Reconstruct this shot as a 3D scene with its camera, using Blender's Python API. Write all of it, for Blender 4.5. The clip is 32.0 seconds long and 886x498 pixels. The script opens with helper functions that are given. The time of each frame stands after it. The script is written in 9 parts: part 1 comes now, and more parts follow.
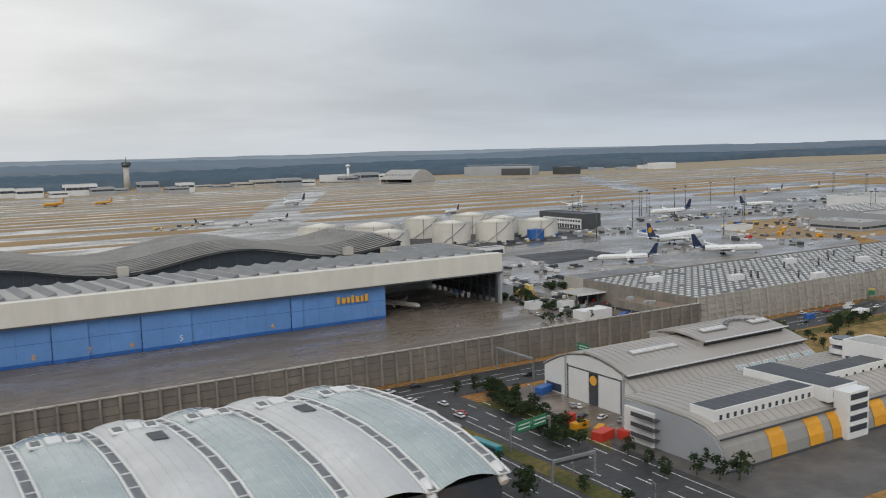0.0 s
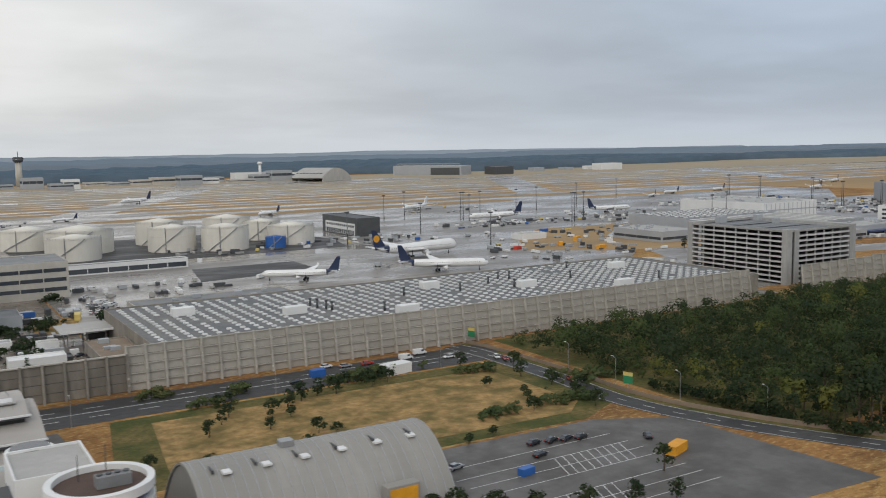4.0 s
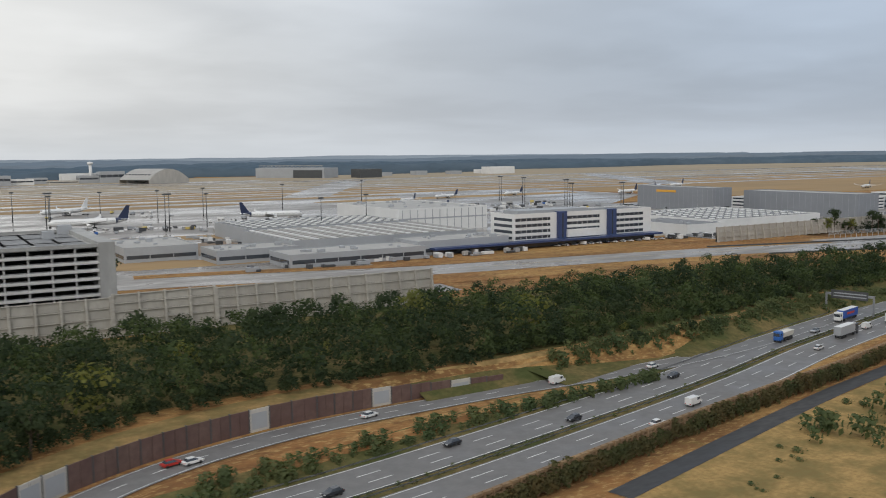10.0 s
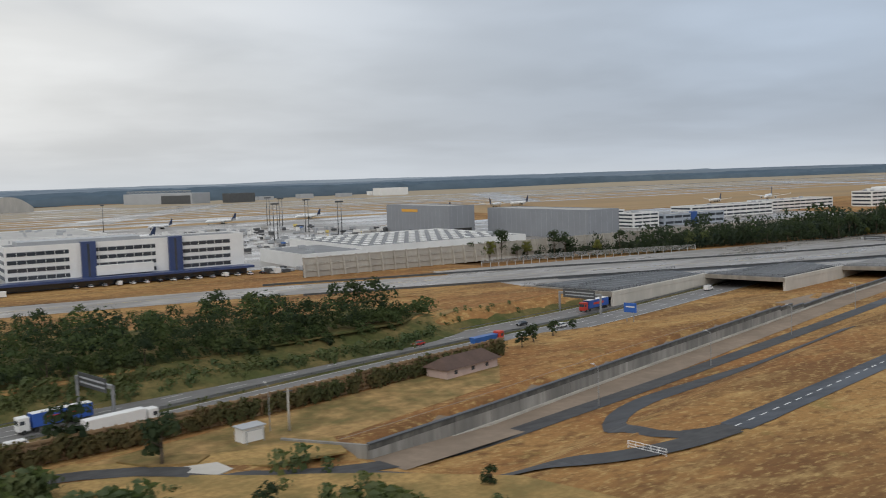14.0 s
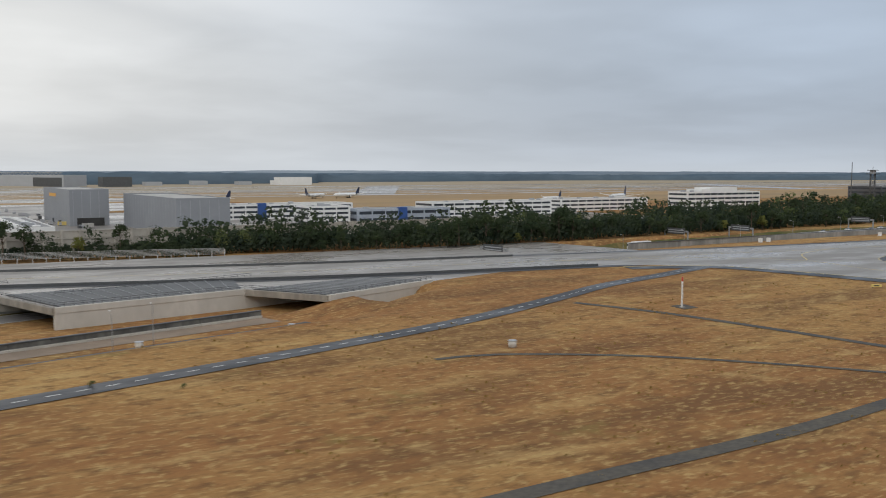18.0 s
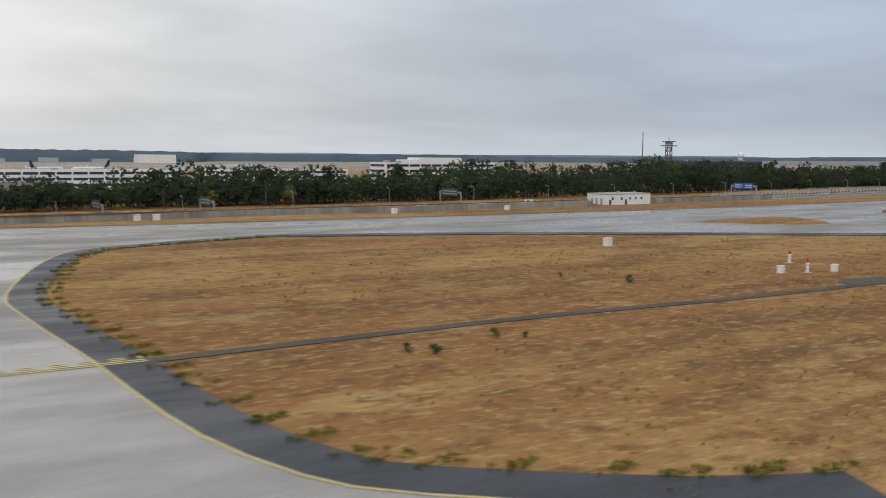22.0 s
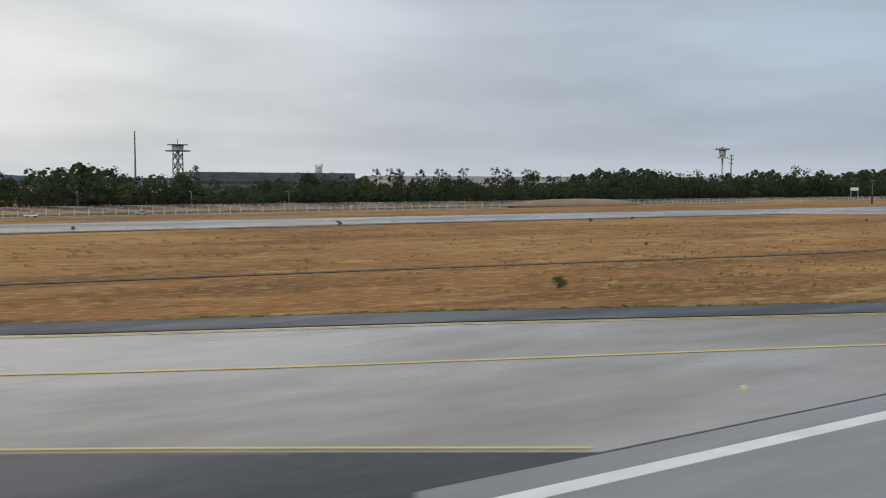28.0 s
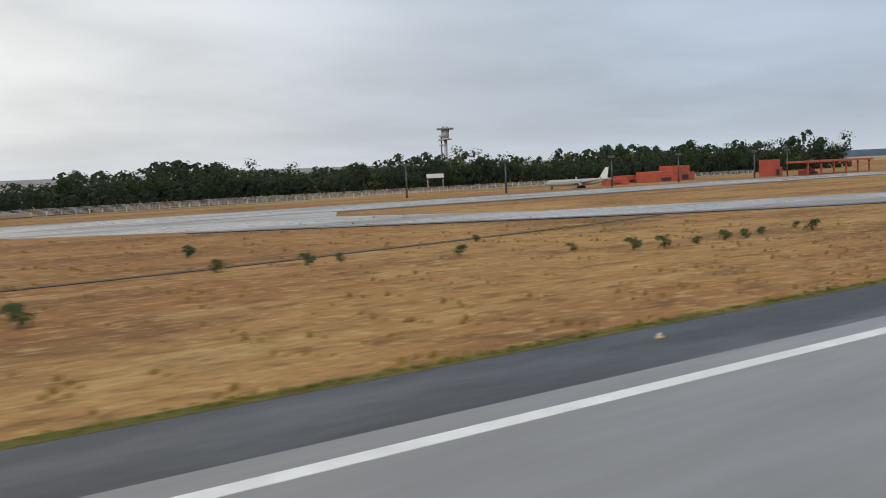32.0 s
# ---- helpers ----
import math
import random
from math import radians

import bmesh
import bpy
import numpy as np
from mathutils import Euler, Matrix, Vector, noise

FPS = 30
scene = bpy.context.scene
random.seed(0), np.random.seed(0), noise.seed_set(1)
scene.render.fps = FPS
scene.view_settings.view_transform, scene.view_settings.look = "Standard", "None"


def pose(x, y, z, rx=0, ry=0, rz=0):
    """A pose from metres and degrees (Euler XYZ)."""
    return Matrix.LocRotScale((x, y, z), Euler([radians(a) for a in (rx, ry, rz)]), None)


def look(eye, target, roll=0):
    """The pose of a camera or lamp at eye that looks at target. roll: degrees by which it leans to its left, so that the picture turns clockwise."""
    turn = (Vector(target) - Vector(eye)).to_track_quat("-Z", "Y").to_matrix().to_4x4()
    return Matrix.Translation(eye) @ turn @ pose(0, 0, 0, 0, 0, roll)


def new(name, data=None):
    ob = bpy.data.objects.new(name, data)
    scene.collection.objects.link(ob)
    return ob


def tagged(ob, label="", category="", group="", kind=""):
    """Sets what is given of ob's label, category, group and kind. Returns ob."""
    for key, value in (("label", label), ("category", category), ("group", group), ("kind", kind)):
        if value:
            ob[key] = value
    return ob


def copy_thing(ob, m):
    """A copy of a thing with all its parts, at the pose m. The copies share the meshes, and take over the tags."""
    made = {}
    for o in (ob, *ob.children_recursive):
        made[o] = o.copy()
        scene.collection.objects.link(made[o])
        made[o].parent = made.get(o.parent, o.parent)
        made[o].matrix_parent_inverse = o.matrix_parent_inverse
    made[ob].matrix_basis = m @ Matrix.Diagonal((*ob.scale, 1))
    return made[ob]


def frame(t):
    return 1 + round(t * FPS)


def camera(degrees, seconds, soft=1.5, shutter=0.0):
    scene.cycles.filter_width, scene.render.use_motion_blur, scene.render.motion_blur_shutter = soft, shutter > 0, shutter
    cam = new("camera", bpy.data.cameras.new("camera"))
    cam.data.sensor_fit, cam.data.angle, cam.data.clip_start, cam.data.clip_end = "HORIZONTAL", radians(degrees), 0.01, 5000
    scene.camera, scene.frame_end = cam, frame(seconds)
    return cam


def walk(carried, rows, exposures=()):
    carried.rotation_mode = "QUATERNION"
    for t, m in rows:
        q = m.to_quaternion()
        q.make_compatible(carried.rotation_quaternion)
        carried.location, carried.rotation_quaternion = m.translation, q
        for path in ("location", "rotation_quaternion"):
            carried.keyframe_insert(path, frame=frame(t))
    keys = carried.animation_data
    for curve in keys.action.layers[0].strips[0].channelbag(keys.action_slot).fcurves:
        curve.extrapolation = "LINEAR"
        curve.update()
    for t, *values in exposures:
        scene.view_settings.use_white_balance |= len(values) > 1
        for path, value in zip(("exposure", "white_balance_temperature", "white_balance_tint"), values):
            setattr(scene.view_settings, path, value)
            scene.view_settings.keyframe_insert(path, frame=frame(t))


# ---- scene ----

SIZE = 0.5  # metres built for each real metre

def aim(x, y, z, heading, pitch, lean):
    """A camera pose: heading in degrees from +x, pitch up, lean about the view axis."""
    return pose(x * SIZE, y * SIZE, z * SIZE, 90 + pitch, 0, heading - 90) @ pose(0, 0, 0, 0, 0, -lean)


cam = camera(52.0, 32.0, soft=1.0, shutter=0.2)
PATH = [
    (0.0, aim(-0.00, -0.09, 88.92, 58.476, -6.527, 1.489)),
    (0.5, aim(32.87, -0.06, 87.36, 58.330, -6.466, 0.901)),
    (1.0, aim(65.72, -0.02, 85.81, 58.451, -6.396, 0.741)),
    (1.5, aim(98.56, 0.01, 84.26, 58.244, -6.390, 0.619)),
    (2.0, aim(131.41, 0.04, 82.71, 58.367, -6.415, 0.622)),
    (2.5, aim(164.27, 0.07, 81.16, 58.535, -6.446, 0.365)),
    (3.0, aim(197.17, 0.10, 79.60, 58.625, -6.432, 0.239)),
    (3.5, aim(230.11, 0.12, 78.04, 58.935, -6.463, 0.722)),
    (4.5, aim(296.21, 0.16, 74.88, 59.140, -6.486, 1.076)),
    (5.5, aim(362.65, 0.17, 71.67, 59.344, -6.508, 1.431)),
    (6.0, aim(395.93, 0.17, 70.05, 59.023, -6.491, 1.347)),
    (6.5, aim(429.20, 0.16, 68.44, 58.820, -6.398, 1.115)),
    (7.0, aim(462.44, 0.16, 66.84, 58.775, -6.238, 0.931)),
    (7.5, aim(495.60, 0.17, 65.27, 58.737, -6.093, 0.889)),
    (8.0, aim(528.65, 0.17, 63.72, 59.122, -5.950, 0.822)),
    (8.5, aim(561.55, 0.18, 62.19, 59.360, -5.942, 0.737)),
    (9.0, aim(594.30, 0.20, 60.69, 58.916, -5.943, 0.789)),
    (9.5, aim(626.95, 0.21, 59.20, 58.913, -6.007, 0.817)),
    (10.0, aim(659.58, 0.23, 57.72, 59.291, -6.069, 0.643)),
    (10.5, aim(692.24, 0.25, 56.26, 58.999, -5.631, 0.231)),
    (11.0, aim(724.99, 0.26, 54.80, 57.920, -5.133, -0.272)),
    (11.5, aim(757.90, 0.28, 53.35, 56.512, -4.752, -0.355)),
    (12.0, aim(791.02, 0.30, 51.91, 55.690, -4.664, -0.166)),
    (12.5, aim(824.29, 0.31, 50.49, 56.567, -4.642, 0.144)),
    (13.0, aim(857.62, 0.33, 49.10, 57.197, -4.630, 0.731)),
    (13.5, aim(891.05, 0.35, 47.73, 57.765, -4.583, 1.231)),
    (14.0, aim(924.60, 0.36, 46.36, 58.024, -4.653, 1.801)),
    (14.5, aim(958.31, 0.38, 44.98, 57.769, -4.700, 2.318)),
    (15.5, aim(1026.33, 0.41, 42.14, 57.754, -4.763, 1.377)),
    (16.5, aim(1095.36, 0.43, 39.09, 57.739, -4.825, 0.436)),
    (17.0, aim(1130.26, 0.45, 37.47, 57.809, -4.921, 0.102)),
    (17.5, aim(1165.38, 0.46, 35.81, 58.003, -4.939, -0.087)),
    (18.0, aim(1200.70, 0.47, 34.12, 58.172, -4.922, -0.074)),
    (18.5, aim(1236.18, 0.48, 32.43, 58.325, -4.837, -0.112)),
    (19.0, aim(1271.79, 0.49, 30.76, 58.409, -4.763, -0.281)),
    (19.5, aim(1307.52, 0.49, 29.12, 58.502, -4.768, -0.478)),
    (20.0, aim(1343.33, 0.48, 27.53, 58.812, -4.768, -0.411)),
    (20.5, aim(1379.17, 0.47, 25.94, 59.109, -4.729, -0.311)),
    (21.0, aim(1415.05, 0.45, 24.31, 58.939, -4.721, -0.300)),
    (21.5, aim(1451.02, 0.43, 22.67, 57.725, -6.085, 0.164)),
    (22.0, aim(1487.14, 0.40, 21.07, 57.216, -5.875, -0.433)),
    (22.5, aim(1523.46, 0.37, 19.54, 56.351, -5.914, -0.092)),
    (23.0, aim(1560.03, 0.33, 18.11, 55.733, -5.930, 0.116)),
    (23.5, aim(1596.92, 0.29, 16.84, 55.587, -6.161, -0.277)),
    (24.0, aim(1634.18, 0.25, 15.75, 56.105, -6.272, -0.247)),
    (24.5, aim(1671.98, 0.20, 14.86, 56.675, -6.357, -0.522)),
    (25.0, aim(1710.34, 0.15, 14.14, 56.956, -6.323, -0.795)),
    (25.5, aim(1749.08, 0.10, 13.58, 57.094, -6.295, -1.056)),
    (26.5, aim(1827.07, -0.02, 12.74, 57.952, -5.439, -0.917)),
    (27.5, aim(1904.57, -0.18, 12.07, 58.809, -4.583, -0.779)),
    (28.0, aim(1942.71, -0.28, 11.73, 57.864, -4.192, -0.207)),
    (28.5, aim(1980.41, -0.39, 11.39, 58.315, -3.827, 0.000)),
    (29.0, aim(2017.81, -0.51, 11.11, 58.639, -3.803, -0.440)),
    (29.5, aim(2055.00, -0.65, 10.88, 57.543, -3.680, -2.410)),
    (30.0, aim(2092.03, -0.80, 10.67, 57.312, -3.530, -2.921)),
    (30.5, aim(2128.97, -0.95, 10.48, 57.544, -3.433, -1.328)),
    (31.0, aim(2165.89, -1.10, 10.29, 56.759, -4.643, 5.112)),
    (31.5, aim(2202.86, -1.25, 10.09, 55.688, -5.092, 2.875)),
    (32.0, aim(2239.93, -1.40, 9.88, 55.823, -4.814, 2.525)),
]
EXPOSURES = [(0.0, 0.0), (21.8, 0.0), (23.0, 0.16), (25.5, 0.14), (27.5, 0.02), (29.0, -0.06), (30.5, -0.06), (32.0, 0.1)]
walk(cam, PATH, EXPOSURES)

# ---- sky, sun ----
world = bpy.data.worlds.new("overcast_sky")
scene.world = world
world.use_nodes = True
wn, wl = world.node_tree.nodes, world.node_tree.links
wn.clear()
w_out = wn.new("ShaderNodeOutputWorld")
w_bg = wn.new("ShaderNodeBackground")
w_sky = wn.new("ShaderNodeTexSky")
w_sky.sky_type = "NISHITA"
w_sky.sun_disc = False
w_sky.sun_elevation, w_sky.sun_rotation = radians(38), radians(-135)
w_sky.air_density, w_sky.dust_density = 1.5, 3.0
w_tc = wn.new("ShaderNodeTexCoord")
w_sep = wn.new("ShaderNodeSeparateXYZ")
wl.new(w_tc.outputs["Generated"], w_sep.inputs[0])


def w_math(op, a, b=None, clamp=False):
    n = wn.new("ShaderNodeMath")
    n.operation, n.use_clamp = op, clamp
    for i, v in enumerate((a, b)):
        if v is None:
            continue
        if isinstance(v, (int, float)):
            n.inputs[i].default_value = v
        else:
            wl.new(v, n.inputs[i])
    return n.outputs[0]


def w_mix(fac, a, b, blend="MIX"):
    n = wn.new("ShaderNodeMix")
    n.data_type, n.blend_type = "RGBA", blend
    for i, v in ((0, fac), (6, a), (7, b)):
        if isinstance(v, (int, float, tuple)):
            n.inputs[i].default_value = v
        else:
            wl.new(v, n.inputs[i])
    return n.outputs[2]


# cloud deck: direction projected on a flat layer overhead
up_ = w_math("MAXIMUM", w_sep.outputs["Z"], 0.0)
inv = w_math("DIVIDE", 1.0, w_math("ADD", up_, 0.13))
w_cmb = wn.new("ShaderNodeCombineXYZ")
wl.new(w_math("MULTIPLY", w_sep.outputs["X"], inv), w_cmb.inputs[0])
wl.new(w_math("MULTIPLY", w_sep.outputs["Y"], inv), w_cmb.inputs[1])


def w_noise(scale, detail, rough, dist=0.0):
    n = wn.new("ShaderNodeTexNoise")
    n.inputs["Scale"].default_value = scale
    n.inputs["Detail"].default_value = detail
    n.inputs["Roughness"].default_value = rough
    n.inputs["Distortion"].default_value = dist
    wl.new(w_cmb.outputs[0], n.inputs["Vector"])
    return n.outputs["Fac"]


def w_range(v, lo, hi, a, b):
    n = wn.new("ShaderNodeMapRange")
    n.interpolation_type = "SMOOTHSTEP"
    wl.new(v, n.inputs[0])
    for i, x in zip((1, 2, 3, 4), (lo, hi, a, b)):
        n.inputs[i].default_value = x
    return n.outputs[0]


def w_grey(v):
    n = wn.new("ShaderNodeCombineXYZ")
    for i in range(3):
        wl.new(v, n.inputs[i])
    return n.outputs[0]


big = w_noise(0.33, 4, 0.5, 0.25)
small = w_noise(1.1, 5, 0.5, 0.15)
# white veil towards the hidden sun, blue-grey deck away from it
away = w_range(w_sep.outputs["X"], 0.0, 0.86, 0.0, 1.0)
veil = w_mix(away, (0.70, 0.70, 0.69, 1), (0.365, 0.43, 0.525, 1))
# soft folds in the deck, and heavier dark folds higher up
folds = w_math("ADD", w_range(big, 0.34, 0.66, 0.86, 1.10), w_range(small, 0.35, 0.65, -0.05, 0.05))
deck_c = w_mix(1.0, veil, w_grey(folds), "MULTIPLY")
heavy = w_math("MULTIPLY", w_range(up_, 0.10, 0.22, 0.0, 1.0), w_range(big, 0.56, 0.42, 0.0, 1.0))
deck_c = w_mix(w_math("MULTIPLY", heavy, 0.55), deck_c, (0.36, 0.40, 0.46, 1))
# pale haze over the horizon
haze = w_math("POWER", w_math("SUBTRACT", 1.0, w_math("MINIMUM", up_, 1.0)), 26.0)
low = w_mix(w_math("MULTIPLY", haze, 0.7), deck_c, (0.55, 0.585, 0.62, 1))
dome = w_mix(1.0, low, w_grey(w_math("ADD", 1.0, w_math("MULTIPLY", w_math("MULTIPLY", up_, up_), 0.5))), "MULTIPLY")
sky_scaled = w_mix(1.0, w_sky.outputs[0], (0.06, 0.06, 0.06, 1), "MULTIPLY")
final_sky = w_mix(0.93, sky_scaled, dome)
wl.new(final_sky, w_bg.inputs["Color"])
w_bg.inputs["Strength"].default_value = 1.16
wl.new(w_bg.outputs[0], w_out.inputs["Surface"])

sun = new("sun", bpy.data.lights.new("sun", "SUN"))
sun.data.energy, sun.data.angle, sun.data.color = 0.75, radians(28), (1.0, 0.98, 0.95)
sun.matrix_world = look((-150, -150, 150), (0, 0, 0))
scene.view_settings.exposure = 0.0

# ---- materials ----
def mat(name, color, rough=0.7, metal=0.0, vary=0.25, scale=1.0, scale2=0.08, bump=0.0, color2=None, spec=0.5, rough_vary=0.0, stretch=(1, 1, 1), random_tint=0.0, coat=0.0):
    """A surface with variation at two scales; scale is features per metre."""
    m = bpy.data.materials.new(name)
    m.use_nodes = True
    nt = m.node_tree
    b = nt.nodes["Principled BSDF"]
    b.inputs["Roughness"].default_value = rough
    b.inputs["Metallic"].default_value = metal
    b.inputs["Specular IOR Level"].default_value = spec
    b.inputs["Coat Weight"].default_value = coat
    geo = nt.nodes.new("ShaderNodeNewGeometry")
    mp = nt.nodes.new("ShaderNodeMapping")
    mp.inputs["Scale"].default_value = tuple(v / SIZE for v in stretch)
    nt.links.new(geo.outputs["Position"], mp.inputs["Vector"])

    def noise_tex(s, d=4.0):
        n = nt.nodes.new("ShaderNodeTexNoise")
        n.inputs["Scale"].default_value = s
        n.inputs["Detail"].default_value = d
        n.inputs["Roughness"].default_value = 0.6
        nt.links.new(mp.outputs[0], n.inputs["Vector"])
        return n.outputs["Fac"]

    def mixc(f, a, c, blend="MIX"):
        n = nt.nodes.new("ShaderNodeMix")
        n.data_type, n.blend_type = "RGBA", blend
        for i, v in ((0, f), (6, a), (7, c)):
            if isinstance(v, (int, float, tuple)):
                n.inputs[i].default_value = v
            else:
                nt.links.new(v, n.inputs[i])
        return n.outputs[2]

    def remap(v, lo, hi, a, c):
        n = nt.nodes.new("ShaderNodeMapRange")
        nt.links.new(v, n.inputs[0])
        for i, x in zip((1, 2, 3, 4), (lo, hi, a, c)):
            n.inputs[i].default_value = x
        return n.outputs[0]

    n1, n2 = noise_tex(scale), noise_tex(scale2, 5)
    c1 = (*color, 1)
    c2 = (*(color2 or tuple(x * (1 - vary) for x in color)), 1)
    col = mixc(remap(n2, 0.38, 0.62, 0, 1), c1, c2)
    dark = mixc(remap(n1, 0.35, 0.65, 0, 0.6 if vary else 0.0), col, tuple(x * (1 - vary) for x in color) + (1,))
    if random_tint:
        oi = nt.nodes.new("ShaderNodeObjectInfo")
        dark = mixc(remap(oi.outputs["Random"], 0, 1, 0, random_tint), dark, tuple(x * 0.55 for x in color) + (1,))
    nt.links.new(dark, b.inputs["Base Color"])
    if rough_vary:
        nt.links.new(remap(n2, 0.4, 0.6, max(0.04, rough - rough_vary), min(1, rough + rough_vary)), b.inputs["Roughness"])
    if bump:
        bp = nt.nodes.new("ShaderNodeBump")
        bp.inputs["Strength"].default_value = bump
        bp.inputs["Distance"].default_value = 0.05 * SIZE
        nt.links.new(n1, bp.inputs["Height"])
        nt.links.new(bp.outputs[0], b.inputs["Normal"])
    return m


def grass_mat():
    """Dry airfield grass: straw, rust and green patches, tufts, mowing streaks."""
    m = mat("dry_grass", (0.40, 0.235, 0.09), 0.95, vary=0.35, scale=0.9, scale2=0.03, bump=0.35, color2=(0.32, 0.175, 0.065), spec=0.1)
    nt = m.node_tree
    b = nt.nodes["Principled BSDF"]
    geo = nt.nodes.new("ShaderNodeNewGeometry")
    prev = b.inputs["Base Color"].links[0].from_socket

    def layer(prev, scale, lo, hi, colr, amount, stretch=(1, 1, 1)):
        mp = nt.nodes.new("ShaderNodeMapping")
        mp.inputs["Scale"].default_value = tuple(v / SIZE for v in stretch)
        nt.links.new(geo.outputs["Position"], mp.inputs["Vector"])
        n = nt.nodes.new("ShaderNodeTexNoise")
        n.inputs["Scale"].default_value, n.inputs["Detail"].default_value, n.inputs["Roughness"].default_value = scale, 6, 0.65
        nt.links.new(mp.outputs[0], n.inputs["Vector"])
        r = nt.nodes.new("ShaderNodeMapRange")
        nt.links.new(n.outputs["Fac"], r.inputs[0])
        for i, x in zip((1, 2, 3, 4), (lo, hi, 0, amount)):
            r.inputs[i].default_value = x
        x = nt.nodes.new("ShaderNodeMix")
        x.data_type = "RGBA"
        nt.links.new(r.outputs[0], x.inputs[0])
        nt.links.new(prev, x.inputs[6])
        x.inputs[7].default_value = (*colr, 1)
        return x.outputs[2]

    c = layer(prev, 0.016, 0.45, 0.56, (0.245, 0.115, 0.045), 0.85, (0.4, 1, 1))
    c = layer(c, 0.05, 0.48, 0.60, (0.14, 0.072, 0.033), 0.75, (0.3, 1, 1))
    c = layer(c, 0.11, 0.54, 0.70, (0.46, 0.32, 0.135), 0.65, (0.45, 1, 1))
    c = layer(c, 0.07, 0.60, 0.72, (0.17, 0.155, 0.05), 0.55)
    c = layer(c, 0.32, 0.51, 0.64, (0.13, 0.068, 0.03), 0.75, (0.6, 1, 1))
    c = layer(c, 0.9, 0.52, 0.64, (0.47, 0.33, 0.14), 0.6, (0.5, 1, 1))
    c = layer(c, 1.6, 0.50, 0.68, (0.14, 0.08, 0.035), 0.45, (0.6, 1, 1))
    nt.links.new(c, b.inputs["Base Color"])
    return m


M_GRASS = grass_mat()
M_SCRUB = mat("scrub_grass", (0.075, 0.085, 0.03), 0.95, vary=0.4, scale=0.6, scale2=0.06, bump=0.4, color2=(0.19, 0.14, 0.06), spec=0.1)
M_WET = mat("wet_concrete", (0.285, 0.262, 0.24), 0.3, vary=0.4, scale=0.25, scale2=0.018, color2=(0.19, 0.175, 0.16), rough_vary=0.2, stretch=(0.5, 1, 1))
M_WETBROWN = mat("wet_brown_concrete", (0.24, 0.195, 0.15), 0.3, vary=0.6, scale=0.3, scale2=0.05, color2=(0.125, 0.102, 0.082), rough_vary=0.16, stretch=(0.35, 1, 1))
M_CONC = mat("taxiway_concrete", (0.345, 0.318, 0.29), 0.4, vary=0.35, scale=0.3, scale2=0.05, color2=(0.205, 0.193, 0.178), rough_vary=0.2, stretch=(0.35, 1, 1))
M_RUNWAY = mat("runway_concrete", (0.22, 0.215, 0.21), 0.4, vary=0.25, scale=0.4, scale2=0.05, color2=(0.2, 0.2, 0.2), rough_vary=0.15, stretch=(0.15, 1, 1))
M_SHOULDER = mat("dark_shoulder_asphalt", (0.034, 0.036, 0.041), 0.45, spec=0.32, vary=0.35, scale=1.5, scale2=0.1, color2=(0.046, 0.049, 0.055), rough_vary=0.12, stretch=(0.3, 1, 1))
M_ASPHALT = mat("road_asphalt", (0.040, 0.040, 0.042), 0.58, spec=0.3, vary=0.35, scale=0.7, scale2=0.05, color2=(0.075, 0.073, 0.072), rough_vary=0.15, stretch=(0.4, 1, 1))
M_HWY = mat("motorway_asphalt", (0.155, 0.15, 0.147), 0.5, vary=0.25, scale=0.5, scale2=0.05, color2=(0.17, 0.163, 0.157), rough_vary=0.12)
M_WHITE = mat("white_road_paint", (0.75, 0.75, 0.73), 0.5, vary=0.2, scale=2.0, scale2=0.3)
M_YELLOW = mat("yellow_road_paint", (0.68, 0.53, 0.17), 0.5, vary=0.2, scale=2.0, scale2=0.3)
M_WALL = mat("noise_wall_concrete", (0.255, 0.228, 0.19), 0.85, vary=0.4, scale=0.6, scale2=0.12, bump=0.2, color2=(0.165, 0.147, 0.125), random_tint=0.45, stretch=(1, 1, 0.4))
M_WALLRIB = mat("weathered_wall_rib", (0.30, 0.272, 0.23), 0.85, vary=0.4, scale=0.8, scale2=0.2, color2=(0.19, 0.17, 0.145), stretch=(1, 1, 0.3))
M_WALLPOST = mat("wall_post_concrete", (0.47, 0.44, 0.39), 0.85, vary=0.25, scale=0.8, scale2=0.2)
M_CUTWALL = mat("stained_retaining_concrete", (0.36, 0.345, 0.315), 0.85, vary=0.65, scale=0.7, scale2=0.12, color2=(0.17, 0.165, 0.155), bump=0.2, stretch=(1, 1, 0.12), random_tint=0.4)
M_WALLSTAIN = mat("blackened_wall_head", (0.075, 0.073, 0.068), 0.9, vary=0.5, scale=0.6, scale2=0.2, color2=(0.15, 0.145, 0.13), stretch=(1, 1, 0.3))
M_PALEWALL = mat("pale_wall_concrete", (0.44, 0.415, 0.37), 0.85, vary=0.25, scale=0.5, scale2=0.1, bump=0.2, color2=(0.36, 0.335, 0.295), random_tint=0.25, stretch=(1, 1, 0.4))
M_PALECONC = mat("pale_concrete", (0.52, 0.49, 0.44), 0.8, vary=0.2, scale=0.6, scale2=0.1, stretch=(1, 1, 0.4))
M_GREYMETAL = mat("grey_sheet_metal", (0.36, 0.375, 0.395), 0.5, vary=0.1, scale=0.6, scale2=0.06)
M_LIGHTROOF = mat("pale_roofing", (0.40, 0.39, 0.37), 0.6, vary=0.2, scale=0.5, scale2=0.06)
M_TANROOF = mat("beige_metal_roof", (0.385, 0.358, 0.33), 0.5, vary=0.15, scale=0.4, scale2=0.07, stretch=(0.3, 1, 1))
